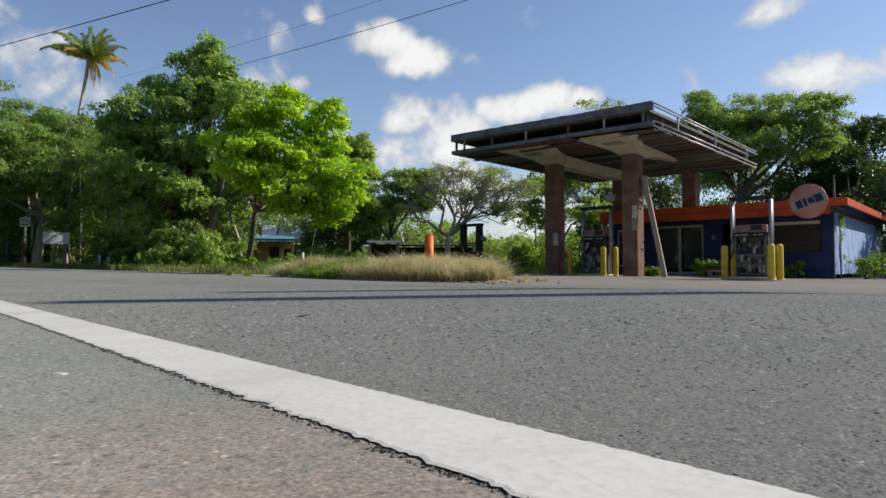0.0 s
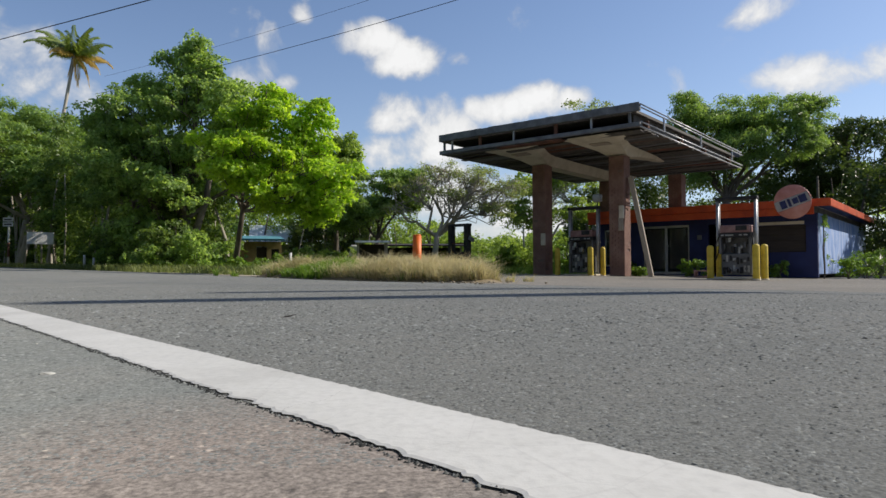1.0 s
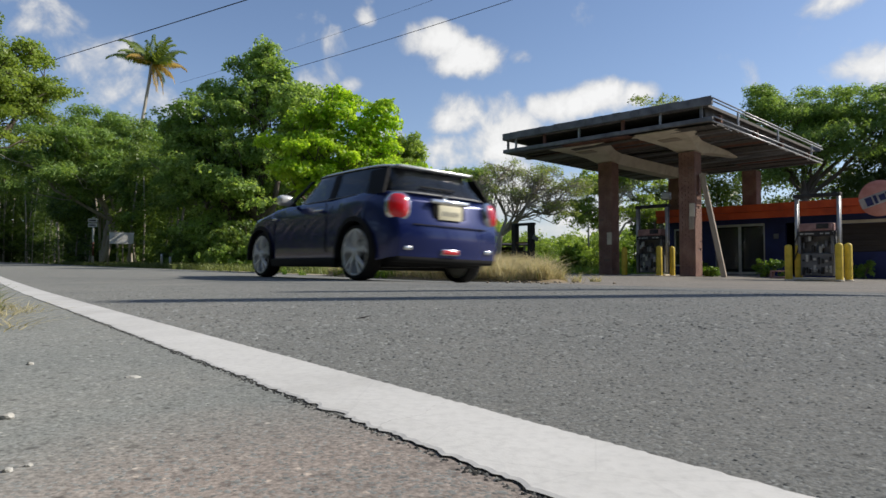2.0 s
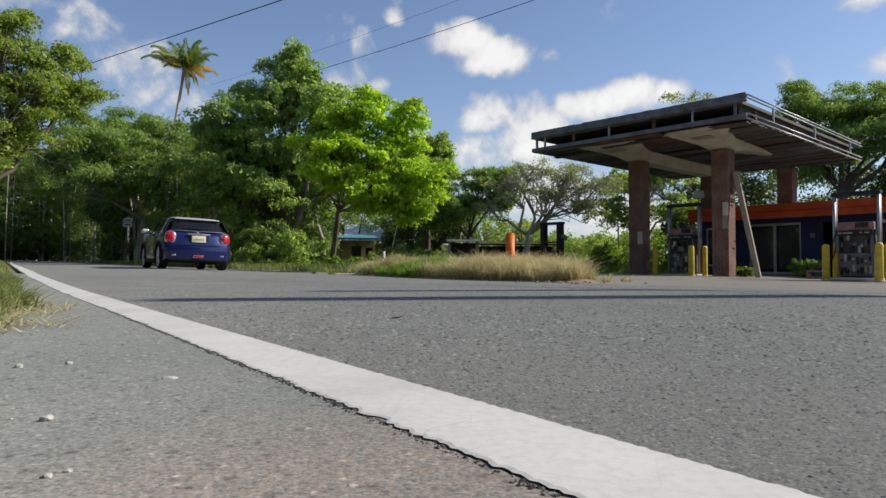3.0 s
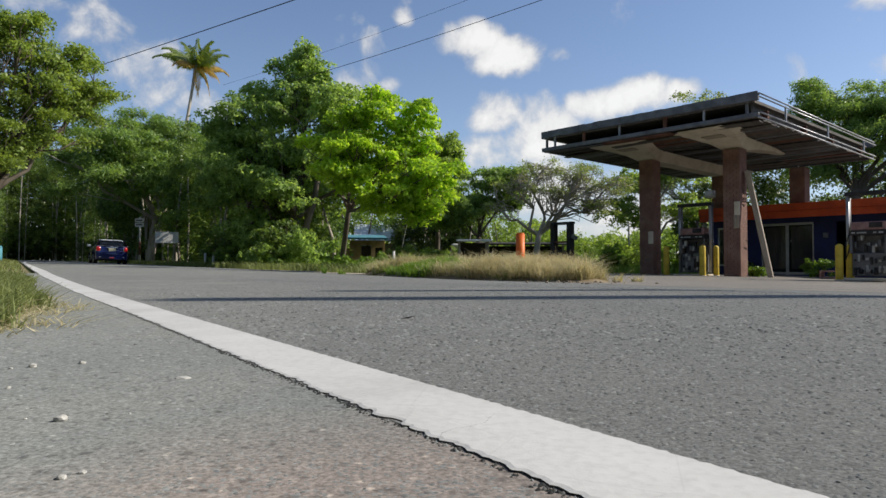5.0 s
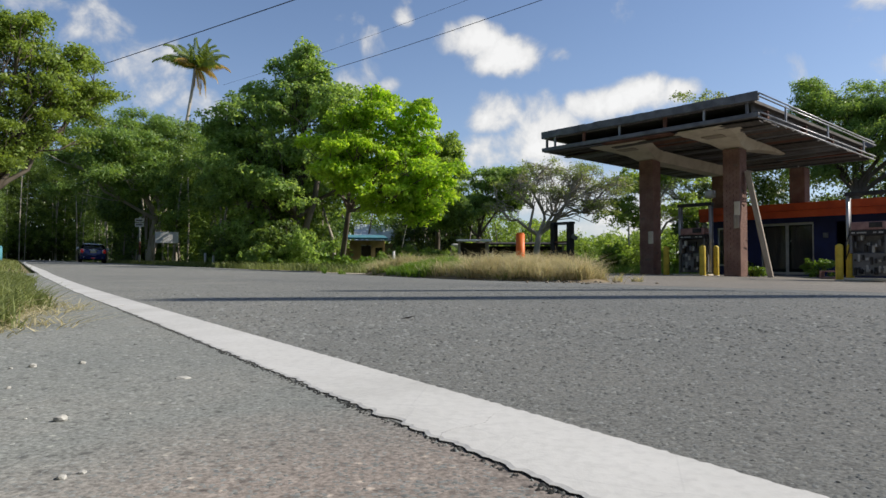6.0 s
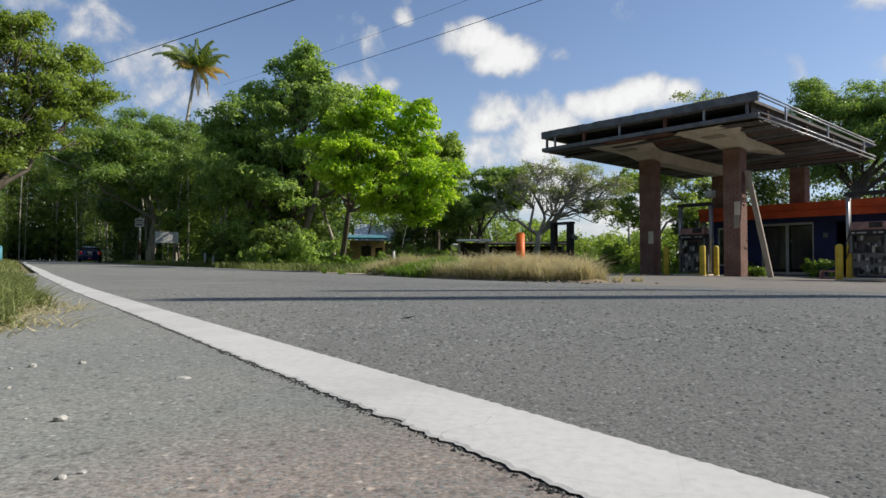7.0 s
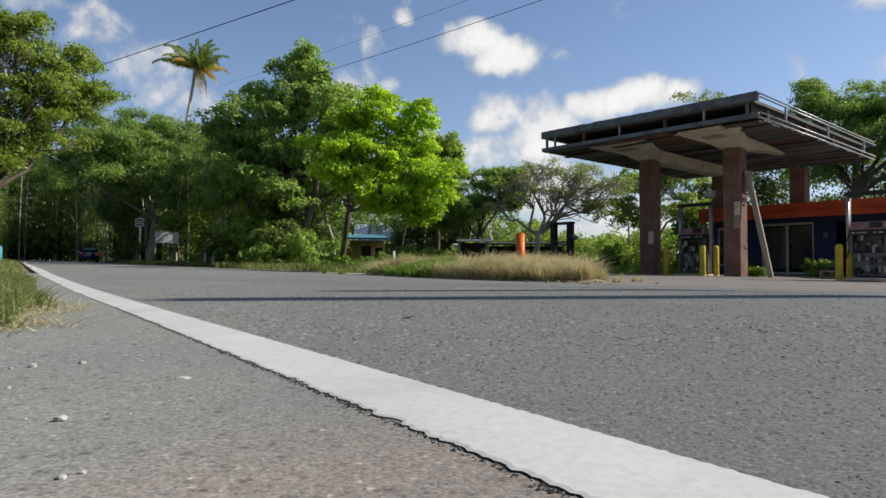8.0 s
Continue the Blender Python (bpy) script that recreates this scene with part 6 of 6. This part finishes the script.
    for a, b, sag, r in (((-32.2, 35.0, 10.1), (9.9, 5.66, 5.95), 0.10, 0.016), ((-17.0, 33.0, 9.0), (11.5, 11.6, 8.55), 0.45, 0.011), ((-17.0, 34.0, 10.2), (11.5, 12.2, 9.7), 0.4, 0.006)):
        a, b = Vector(a), Vector(b)
        pts = [a.lerp(b, f) - Vector((0, 0, 4 * sag * f * (1 - f))) for f in [i / 30 for i in range(31)]]
        ob = part("overhead_cable", limb(bmesh.new(), pts, [r] * 31, 6), M_BLACK)
        tagged(ob, "thin black overhead cable slung between poles", "cable", "overhead cables")


M_PALEROOF = worn("pale_sheet_roof", (0.55, 0.62, 0.72), (0.42, 0.48, 0.57), (0.68, 0.74, 0.82), 2, 0.45)
M_MARK = worn("orange_plastic", (0.80, 0.16, 0.01), (0.6, 0.10, 0.01), (0.85, 0.22, 0.03), 5, 0.5)
M_OCHRE = worn("ochre_plaster", (0.45, 0.33, 0.17), (0.3, 0.2, 0.1), (0.55, 0.42, 0.24), 2, 0.85)
M_TURQ = worn("turquoise_sheet", (0.09, 0.28, 0.34), (0.06, 0.2, 0.26), (0.16, 0.38, 0.44), 2, 0.5)


# ---- the car ----
def paint(name, col, metal=0.35):
    m, t, b = shader(name, 0.24, metal, 0.4)
    fl = noise_of(t, coords(t), 900, 1)
    link(t, mix_of(t, mathn(t, "MULTIPLY", fl, 0.3), col, tuple(min(1.0, c * 1.8) for c in col)), b.inputs["Base Color"])
    b.inputs["Coat Weight"].default_value, b.inputs["Coat Roughness"].default_value = 0.6, 0.03
    return m


M_PAINT = paint("dark_blue_car_paint", (0.010, 0.019, 0.105), 0.25)
M_SILVER = paint("silver_car_paint", (0.62, 0.64, 0.64))
M_CARGLASS = glass("tinted_car_glass", (0.012, 0.015, 0.018), 0.80)
M_CLAD = plain("black_cladding", (0.014, 0.014, 0.015), 0.75, 0, 0.25)
M_TYRE = worn("tyre_rubber", (0.016, 0.016, 0.017), (0.010, 0.010, 0.011), (0.03, 0.03, 0.03), 8, 0.85)
M_ALLOY = plain("silver_alloy", (0.78, 0.79, 0.80), 0.38, 0.25)
M_CHROME = plain("chrome", (0.75, 0.76, 0.78), 0.12, 0.95)
M_PLATE = plain("cream_plate", (0.85, 0.80, 0.58), 0.45)
M_INSIDE = plain("dark_upholstery", (0.03, 0.03, 0.032), 0.8)


def lamp_red():
    m, t, b = shader("red_lamp_lens", 0.15, 0, 0.6)
    b.inputs["Base Color"].default_value = (0.48, 0.008, 0.014, 1)
    b.inputs["Coat Weight"].default_value = 1.0
    b.inputs["Emission Color"].default_value = (1.0, 0.03, 0.04, 1)
    b.inputs["Emission Strength"].default_value = 0.05
    return m


M_RED = lamp_red()
WB, WR, BODY_W = 1.2475, 0.312, 0.863


def curve_at(table, x):
    xs, ys = [p[0] for p in table], [p[1] for p in table]
    return float(np.interp(x, xs, ys))


HALF = ((-1.90, 0.70), (-1.84, 0.775), (-1.70, 0.82), (-1.45, 0.858), (-1.2, 0.866), (-0.6, 0.852), (0.0, 0.845), (0.7, 0.852), (1.2, 0.864), (1.5, 0.842), (1.72, 0.78), (1.84, 0.70), (1.93, 0.56))
BELT = ((-1.90, 0.88), (-1.80, 0.97), (-1.6, 0.985), (-1.0, 0.972), (0.0, 0.95), (0.6, 0.945), (0.92, 0.92), (1.17, 0.865), (1.45, 0.81), (1.7, 0.735), (1.84, 0.65), (1.93, 0.55))
SILL = ((-1.90, 0.27), (-1.7, 0.23), (-1.2, 0.19), (1.2, 0.18), (1.7, 0.20), (1.93, 0.25))


def make_shell():
    bm = bmesh.new()
    xs = sorted({*[-1.90, -1.885, -1.86, -1.82, -1.78], *[round(-1.74 + 0.035 * i, 4) for i in range(105)], 1.93})
    rings = []
    for x in xs:
        w, top, bot = curve_at(HALF, x), curve_at(BELT, x), curve_at(SILL, x)
        for xw in (-WB, WB):
            d = abs(x - xw)
            if d < 0.355:
                bot = max(bot, WR + math.sqrt(0.355 ** 2 - d * d) - 0.005)
        zs = (bot, bot + (top - bot) * 0.10, bot + (top - bot) * 0.28, bot + (top - bot) * 0.50, bot + (top - bot) * 0.70, bot + (top - bot) * 0.86, top - 0.018)
        ring = []
        for k, z in enumerate(zs):
            f = (z - 0.18) / 0.8
            bulge = 1.0 - 0.055 * abs(f - 0.45) ** 1.6 * 2.2 - (0.045 if k == 6 else 0.012 if k == 5 else 0)
            tuck = 0.0
            if x < -1.6:
                tuck = 0.10 * max(0.0, (z - 0.62) / 0.4) * min(1.0, (-1.6 - x) / 0.2)
                tuck -= 0.035 * math.exp(-((z - 0.50) / 0.12) ** 2) * min(1.0, (-1.6 - x) / 0.2)
            if x > 1.6:
                tuck = -0.12 * max(0.0, (z - 0.50) / 0.3) * min(1.0, (x - 1.6) / 0.25)
            ring.append((x + tuck, w * bulge, z))
        crown = 0.030 if x > 0.9 else 0.012
        tx = ring[-1][0]
        ring += [(tx, w * 0.90, top), (tx, w * 0.62, top + crown * 0.75), (tx, w * 0.30, top + crown), (tx, 0.0, top + crown * 1.05)]
        rings.append(ring)
    left = [[bm.verts.new(p) for p in r] for r in rings]
    right = [[bm.verts.new((p[0], -p[1], p[2])) for p in r[:-1]] + [left[i][-1]] for i, r in enumerate(rings)]
    for side, flip in ((left, False), (right, True)):
        for a, b in zip(side, side[1:]):
            for k in range(len(a) - 1):
                f = (a[k], a[k + 1], b[k + 1], b[k])
                bm.faces.new(f[::-1] if flip else f).smooth = True
    for i in (0, -1):                                            # closed nose and tail
        a, b = left[i], right[i]
        for k in range(len(a) - 1):
            f = [a[k], a[k + 1], b[k + 1], b[k]] if k + 2 < len(a) else [a[k], a[k + 1], b[k]]
            bm.faces.new(f if i == 0 else f[::-1]).smooth = True
    bmesh.ops.recalc_face_normals(bm, faces=bm.faces)
    return bm


def cab_ring(f, grow=0.0, n=56):
    """A level outline of the cabin, f from the belt (0) to the roof edge (1)."""
    front, rear, half = 0.70 - 0.42 * f ** 0.92, -1.80 + 0.26 * f ** 1.2, 0.785 - 0.165 * f
    c, a, b = (front + rear) / 2, (front - rear) / 2 + grow, half + grow
    out = []
    for i in range(n):
        k = i * math.tau / n
        e = 0.36
        cs, si = math.cos(k), math.sin(k)
        x = c + a * math.copysign(abs(cs) ** e, cs)
        y = b * math.copysign(abs(si) ** e, si) * (1 - 0.10 * max(0.0, (x - c) / a) ** 2)
        z = 0.950 + 0.02 * (c - x) / a + f * (0.350 + 0.025 * (x - c) / a)
        out.append((x, y, z))
    return out


def loft(rings, cap_top=False, cap_low=False):
    bm = bmesh.new()
    vs = [[bm.verts.new(p) for p in r] for r in rings]
    n = len(vs[0])
    for a, b in zip(vs, vs[1:]):
        for i in range(n):
            bm.faces.new((a[i], a[(i + 1) % n], b[(i + 1) % n], b[i])).smooth = True
    if cap_top:
        bm.faces.new(vs[-1]).smooth = True
    if cap_low:
        bm.faces.new(vs[0][::-1])
    return bm


def lathe(profile, sides=32):
    """Turns (radius, y) points about the y axis."""
    bm = bmesh.new()
    rings = [[bm.verts.new((r * math.cos(k), y, r * math.sin(k))) for k in (i * math.tau / sides for i in range(sides))] for r, y in profile]
    for a, b in zip(rings, rings[1:]):
        for i in range(sides):
            bm.faces.new((a[i], a[(i + 1) % sides], b[(i + 1) % sides], b[i])).smooth = True
    bmesh.ops.recalc_face_normals(bm, faces=bm.faces)
    return bm


def make_wheel(parent, x, y):
    """A wheel whose outer side looks towards +y before it is turned."""
    ob = part("wheel", lathe(((0.05, -0.06), (0.20, -0.06), (0.2530, -0.07), (0.2570, 0.080), (0.2650, 0.092), (0.2590, 0.098), (0.2420, 0.082)), 40), M_ALLOY, parent)
    part("tyre", lathe(((0.2580, -0.085), (0.2810, -0.102), (0.300, -0.092), (0.311, -0.06), (0.312, 0.0), (0.311, 0.06), (0.300, 0.092), (0.2840, 0.102), (0.2630, 0.090), (0.2580, 0.0), (0.2580, -0.085)), 40), M_TYRE, ob)
    part("brake_disc", lathe(((0.04, 0.0), (0.15, 0.0), (0.15, 0.012), (0.04, 0.012))), M_STEEL, ob)
    for i in range(10):
        a = (i // 2) * math.tau / 5 + (0.20 if i % 2 else -0.20)
        m = Matrix.Rotation(-a, 4, "Y")
        bm = bmesh.new()
        ring = []
        for r, w, yy in ((0.045, 0.025, 0.080), (0.13, 0.019, 0.094), (0.2580, 0.025, 0.086)):
            sk = (0.03 if i % 2 else -0.03) * (1 - r / 0.226)
            ring.append([bm.verts.new(m @ Vector((r, yy + dy, dz - sk * 0.6))) for dy, dz in ((0, -w), (0.012, -w * 0.6), (0.012, w * 0.6), (0, w), (-0.02, w), (-0.02, -w))])
        for p, q in zip(ring, ring[1:]):
            for k in range(6):
                bm.faces.new((p[k], p[(k + 1) % 6], q[(k + 1) % 6], q[k]))
        bmesh.ops.recalc_face_normals(bm, faces=bm.faces)
        part("spoke", bm, M_ALLOY, ob)
    part("hub_cap", lathe(((0.0005, 0.108), (0.03, 0.105), (0.055, 0.09), (0.055, 0.03))), M_ALLOY, ob)
    return ob, x, y


def rounded_box(cx, cy, cz, sx, sy, sz, r, m=None):
    bm = box_bm(cx, cy, cz, sx, sy, sz, 0)
    bmesh.ops.bevel(bm, geom=list(bm.edges), offset=r, segments=3, affect="EDGES", profile=0.5)
    for f in bm.faces:
        f.smooth = True
    if m:
        bmesh.ops.transform(bm, matrix=m, verts=bm.verts)
    return bm


def egg(a, b, c, m):
    """A rounded lens: a ball squared off a little in its plane."""
    bm = bmesh.new()
    bmesh.ops.create_uvsphere(bm, u_segments=24, v_segments=14, radius=1.0)
    for v in bm.verts:
        y, z = v.co.y, v.co.z
        v.co = m @ Vector((v.co.x * a, math.copysign(abs(y) ** 0.8, y) * b, math.copysign(abs(z) ** 0.8, z) * c))
    for f in bm.faces:
        f.smooth = True
    return bm


def make_car():
    car = empty("car", Matrix.Identity(4), "small dark blue hatchback car with silver roof and alloy wheels", "car")
    body = part("body", make_shell(), M_PAINT, car, "glossy dark blue bodywork")
    cab = part("side_glass", loft([cab_ring(f) for f in (0.0, 0.12, 0.3, 0.5, 0.7, 0.88, 1.0)]), M_CARGLASS, car, "tinted wrap-round glass with black pillars")
    # pillars and frame round the glass
    for f, nm in ((0.02, "belt_trim"), (0.985, "roof_rail")):
        part(nm, loft([cab_ring(max(0.0, f - 0.03), 0.004), cab_ring(f, 0.008), cab_ring(f + 0.03, 0.004)]), M_STEEL if f < 0.5 else M_CLAD, cab)
    for side in (-1, 1):
        for k, wide in ((0.34, 0.05), (-0.62, 0.075), (-1.55, 0.17)):
            bm = bmesh.new()
            rows = []
            for f in (0.0, 0.25, 0.5, 0.72, 0.92 if k > -1 else 0.86):
                ring = cab_ring(f, 0.004)
                front = max(p[0] for p in ring)
                x = (0.70 - 0.42 * f ** 0.92) - 0.10 if k > 0 else k + (0.10 * f if k > -1 else 0.14 * f)
                y = 0.785 - 0.165 * f + 0.006
                z = 0.950 + f * 0.350
                if k > 0:
                    y *= 0.96
                rows.append([bm.verts.new((x - wide, side * y, z)), bm.verts.new((x + wide, side * y, z)), bm.verts.new((x + wide, side * (y - 0.02), z)), bm.verts.new((x - wide, side * (y - 0.02), z))])
            for p, q in zip(rows, rows[1:]):
                for i in range(4):
                    bm.faces.new((p[i], p[(i + 1) % 4], q[(i + 1) % 4], q[i]))
            bmesh.ops.recalc_face_normals(bm, faces=bm.faces)
            part("pillar", bm, M_CLAD, cab)
    roof_rings = [cab_ring(1.0, 0.010)]
    base = cab_ring(1.0)
    cx = sum(p[0] for p in base) / len(base)
    for sc, dz in ((1.0, 0.016), (0.965, 0.030), (0.86, 0.044), (0.6, 0.056), (0.3, 0.060), (0.02, 0.061)):
        roof_rings.append([(cx + (x - cx) * sc, y * sc, z + dz) for x, y, z in base])
    part("roof", loft(roof_rings, True, True), M_SILVER, car, "silver painted roof")
    part("roof_spoiler", rounded_box(-1.55, 0, 1.288, 0.18, 1.08, 0.032, 0.014, None), M_SILVER, car)
    part("seat", rounded_box(-0.15, 0.36, 0.93, 0.16, 0.46, 0.62, 0.06), M_INSIDE, car)
    part("seat", rounded_box(-0.15, -0.36, 0.93, 0.16, 0.46, 0.62, 0.06), M_INSIDE, car)
    part("rear_seat", rounded_box(-1.05, 0, 0.90, 0.16, 1.15, 0.5, 0.06), M_INSIDE, car)
    part("dashboard", rounded_box(0.42, 0, 0.90, 0.3, 1.3, 0.16, 0.05), M_INSIDE, car)
    part("underbody", box_bm(0, 0, 0.28, 3.45, 1.34, 0.20, 0.03), M_CLAD, car)
    for side in (-1, 1):
        part("sill", rounded_box(0, side * 0.838, 0.20, 1.72, 0.06, 0.11, 0.02), M_CLAD, car, "black plastic sill")
        for xw in (-WB, WB):
            bm = bmesh.new()
            rows = []
            for i in range(25):
                a = math.pi * (-0.06 + 1.12 * i / 24)
                c, s = math.cos(a), math.sin(a)
                rows.append([bm.verts.new((xw + r * c, side * y, max(0.16, WR + r * s))) for r, y in ((0.350, 0.80), (0.350, 0.878), (0.400, 0.874), (0.402, 0.80))])
            for p, q in zip(rows, rows[1:]):
                for k in range(3):
                    bm.faces.new((p[k], p[k + 1], q[k + 1], q[k])).smooth = False
            bmesh.ops.recalc_face_normals(bm, faces=bm.faces)
            part("wheel_arch", bm, M_CLAD, car, "black plastic wheel arch trim")
        mir = part("mirror", rounded_box(0.31, side * 0.95, 0.995, 0.12, 0.20, 0.14, 0.05), M_SILVER, car, "silver mirror cap")
        part("mirror_arm", rounded_box(0.33, side * 0.84, 0.95, 0.06, 0.12, 0.04, 0.015), M_CLAD, mir)
        part("door_handle", rounded_box(-0.42, side * 0.855, 0.83, 0.20, 0.03, 0.03, 0.012), M_CHROME, car, "chrome door handle")
        part("door_seam", box_bm(-0.60, side * 0.852, 0.62, 0.004, 0.012, 0.60), M_CLAD, body)
        part("door_seam", box_bm(0.80, side * 0.853, 0.60, 0.004, 0.012, 0.52), M_CLAD, body)
        part("side_vent", rounded_box(0.80, side * 0.853, 0.785, 0.13, 0.02, 0.03, 0.008), M_CHROME, car)
        m = Matrix.Translation((-1.815, side * 0.665, 0.80)) @ Matrix.Rotation(side * radians(-24), 4, "Z") @ Matrix.Rotation(radians(10), 4, "Y")
        lamp = part("tail_lamp", egg(0.068, 0.142, 0.168, m), M_CHROME, car, "rounded red tail lamp with chrome surround")
        part("lens", egg(0.075, 0.122, 0.148, m @ Matrix.Translation((-0.012, 0, 0))), M_RED, lamp)
        part("exhaust_vent", rounded_box(-1.905, side * 0.58, 0.36, 0.03, 0.10, 0.05, 0.012), M_CHROME, car)
        hd = part("headlamp", rounded_box(1.66, side * 0.60, 0.74, 0.22, 0.25, 0.24, 0.09), M_CHROME, car)
    part("bumper_cladding", rounded_box(-1.80, 0, 0.275, 0.20, 1.42, 0.13, 0.04), M_CLAD, car, "black lower rear bumper")
    part("fog_lamp", rounded_box(-1.925, 0, 0.335, 0.03, 0.22, 0.05, 0.012), M_RED, car, "red rear fog lamp with chrome edge")
    part("fog_lamp_trim", rounded_box(-1.915, 0, 0.335, 0.03, 0.25, 0.07, 0.012), M_CHROME, car)
    part("tailgate_seam", box_bm(-1.925, 0, 0.62, 0.012, 1.06, 0.010), M_CLAD, body)
    part("plate_recess", rounded_box(-1.868, 0, 0.79, 0.05, 0.46, 0.17, 0.02), M_CLAD, car)
    plate = part("number_plate", rounded_box(-1.900, 0, 0.775, 0.016, 0.34, 0.165, 0.006), M_PLATE, car, "cream number plate with dark bars")
    for k in range(6):
        part("plate_bar", box_bm(-1.9095, -0.11 + k * 0.044, 0.765, 0.004, 0.016, 0.050), M_STEEL, plate)
    part("tailgate_handle", rounded_box(-1.885, 0, 0.895, 0.06, 0.56, 0.055, 0.02), M_CHROME, car, "chrome tailgate handle bar")
    part("badge", lathe(((0.001, 0.0), (0.045, 0.0), (0.045, 0.02))), M_CHROME, car).matrix_basis = pose(-1.80, 0, 0.96, 0, 0, 90)
    part("wiper", rounded_box(-1.78, 0.1, 1.05, 0.02, 0.5, 0.02, 0.006), M_CLAD, car)
    part("front_grille", rounded_box(1.90, 0, 0.52, 0.06, 0.9, 0.2, 0.03), M_CLAD, car)
    wheels = [make_wheel(car, xw, side * 0.742) for xw in (-WB, WB) for side in (-1, 1)]
    return car, wheels


CAR, WHEELS = make_car()

# along the road and across it, metres, by the second
TRAVEL = ((0.0, -14.2, 5.35), (0.6, -7.8, 5.25), (1.0, -3.45, 5.08), (1.4, 0.80, 4.78), (1.5, 1.85, 4.71), (1.7, 4.06, 4.55), (1.9, 6.50, 4.38), (2.0, 7.75, 4.31), (2.2, 10.10, 4.20), (2.5, 13.5, 4.12), (2.9, 18.0, 4.14), (3.3, 22.5, 4.27),
          (3.5, 24.8, 4.35), (4.0, 30.5, 4.38), (4.5, 36.2, 4.45), (5.0, 41.9, 4.42), (5.8, 50.9, 4.48), (6.5, 58.7, 4.95), (7.0, 64.3, 5.4), (8.0, 75.3, 6.25))


def travelled(t):
    ts = [r[0] for r in TRAVEL]
    return float(np.interp(t, ts, [r[1] for r in TRAVEL])), float(np.interp(t, ts, [r[2] for r in TRAVEL]))


def car_pose(t):
    s, n = travelled(t)
    pts = []
    for d in (-WB, WB):
        x, y = xy(s + d, n)
        pts.append(Vector((x, y, (height(s + d, n - 0.74) + height(s + d, n + 0.74)) / 2)))
    fwd = (pts[1] - pts[0]).normalized()
    lean = (height(s, n - 0.74) - height(s, n + 0.74)) / 1.48
    s2, n2 = travelled(min(t + 0.1, 8.0))
    s1, n1 = travelled(max(t - 0.1, 0.0))
    turn = math.atan2(n2 - n1, max(0.05, s2 - s1))
    yaw = math.atan2(ROAD[1], ROAD[0]) - turn
    mid = (pts[0] + pts[1]) / 2
    return Matrix.Translation(mid + Vector((0, 0, 0.002))) @ Euler((math.atan(lean), -math.asin(fwd.z), yaw)).to_matrix().to_4x4()


make_forecourt_bits()
make_far_things()
# trees and thicket on the near side, behind the viewpoint, that the car's side mirrors
woods("near_side_woods", "dense trees along the near side of the road", ((100, 18, 11, 0), (120, 12, 12, 0), (150, 9, 12, 0), (180, 8, 12, 0), (210, 8, 12, 0), (240, 10, 12, 0), (270, 15, 11, 0), (298, 22, 9, 0)), 41, 3000, M_LEAF_SHADE, 0.26, 34, 0.8, 60)


def motions():
    """The car drives off along the road on turning wheels; the palm's fronds stir in the wind."""
    marks = [i * 0.1 for i in range(81)]
    walk(CAR, [(t, car_pose(t)) for t in marks])
    ticks = [i / 30 for i in range(241)]
    for ob, x, y in WHEELS:
        flip = Matrix.Rotation(math.pi, 4, "Z") if y < 0 else Matrix.Identity(4)
        walk(ob, [(t, Matrix.Translation((x, y, WR)) @ Matrix.Rotation(travelled(t)[0] / WR, 4, "Y") @ flip) for t in ticks])
    for rib, m, i in FRONDS:
        walk(rib, [(t, m @ Matrix.Rotation(radians(4.0 * math.sin(t * 3.1 + i * 1.7) + 2.0 * math.sin(t * 5.3 + i)), 4, "Y") @ Matrix.Rotation(radians(3.5 * math.sin(t * 2.3 + i * 0.9)), 4, "Z")) for t in [k * 0.2 for k in range(41)]])


motions()
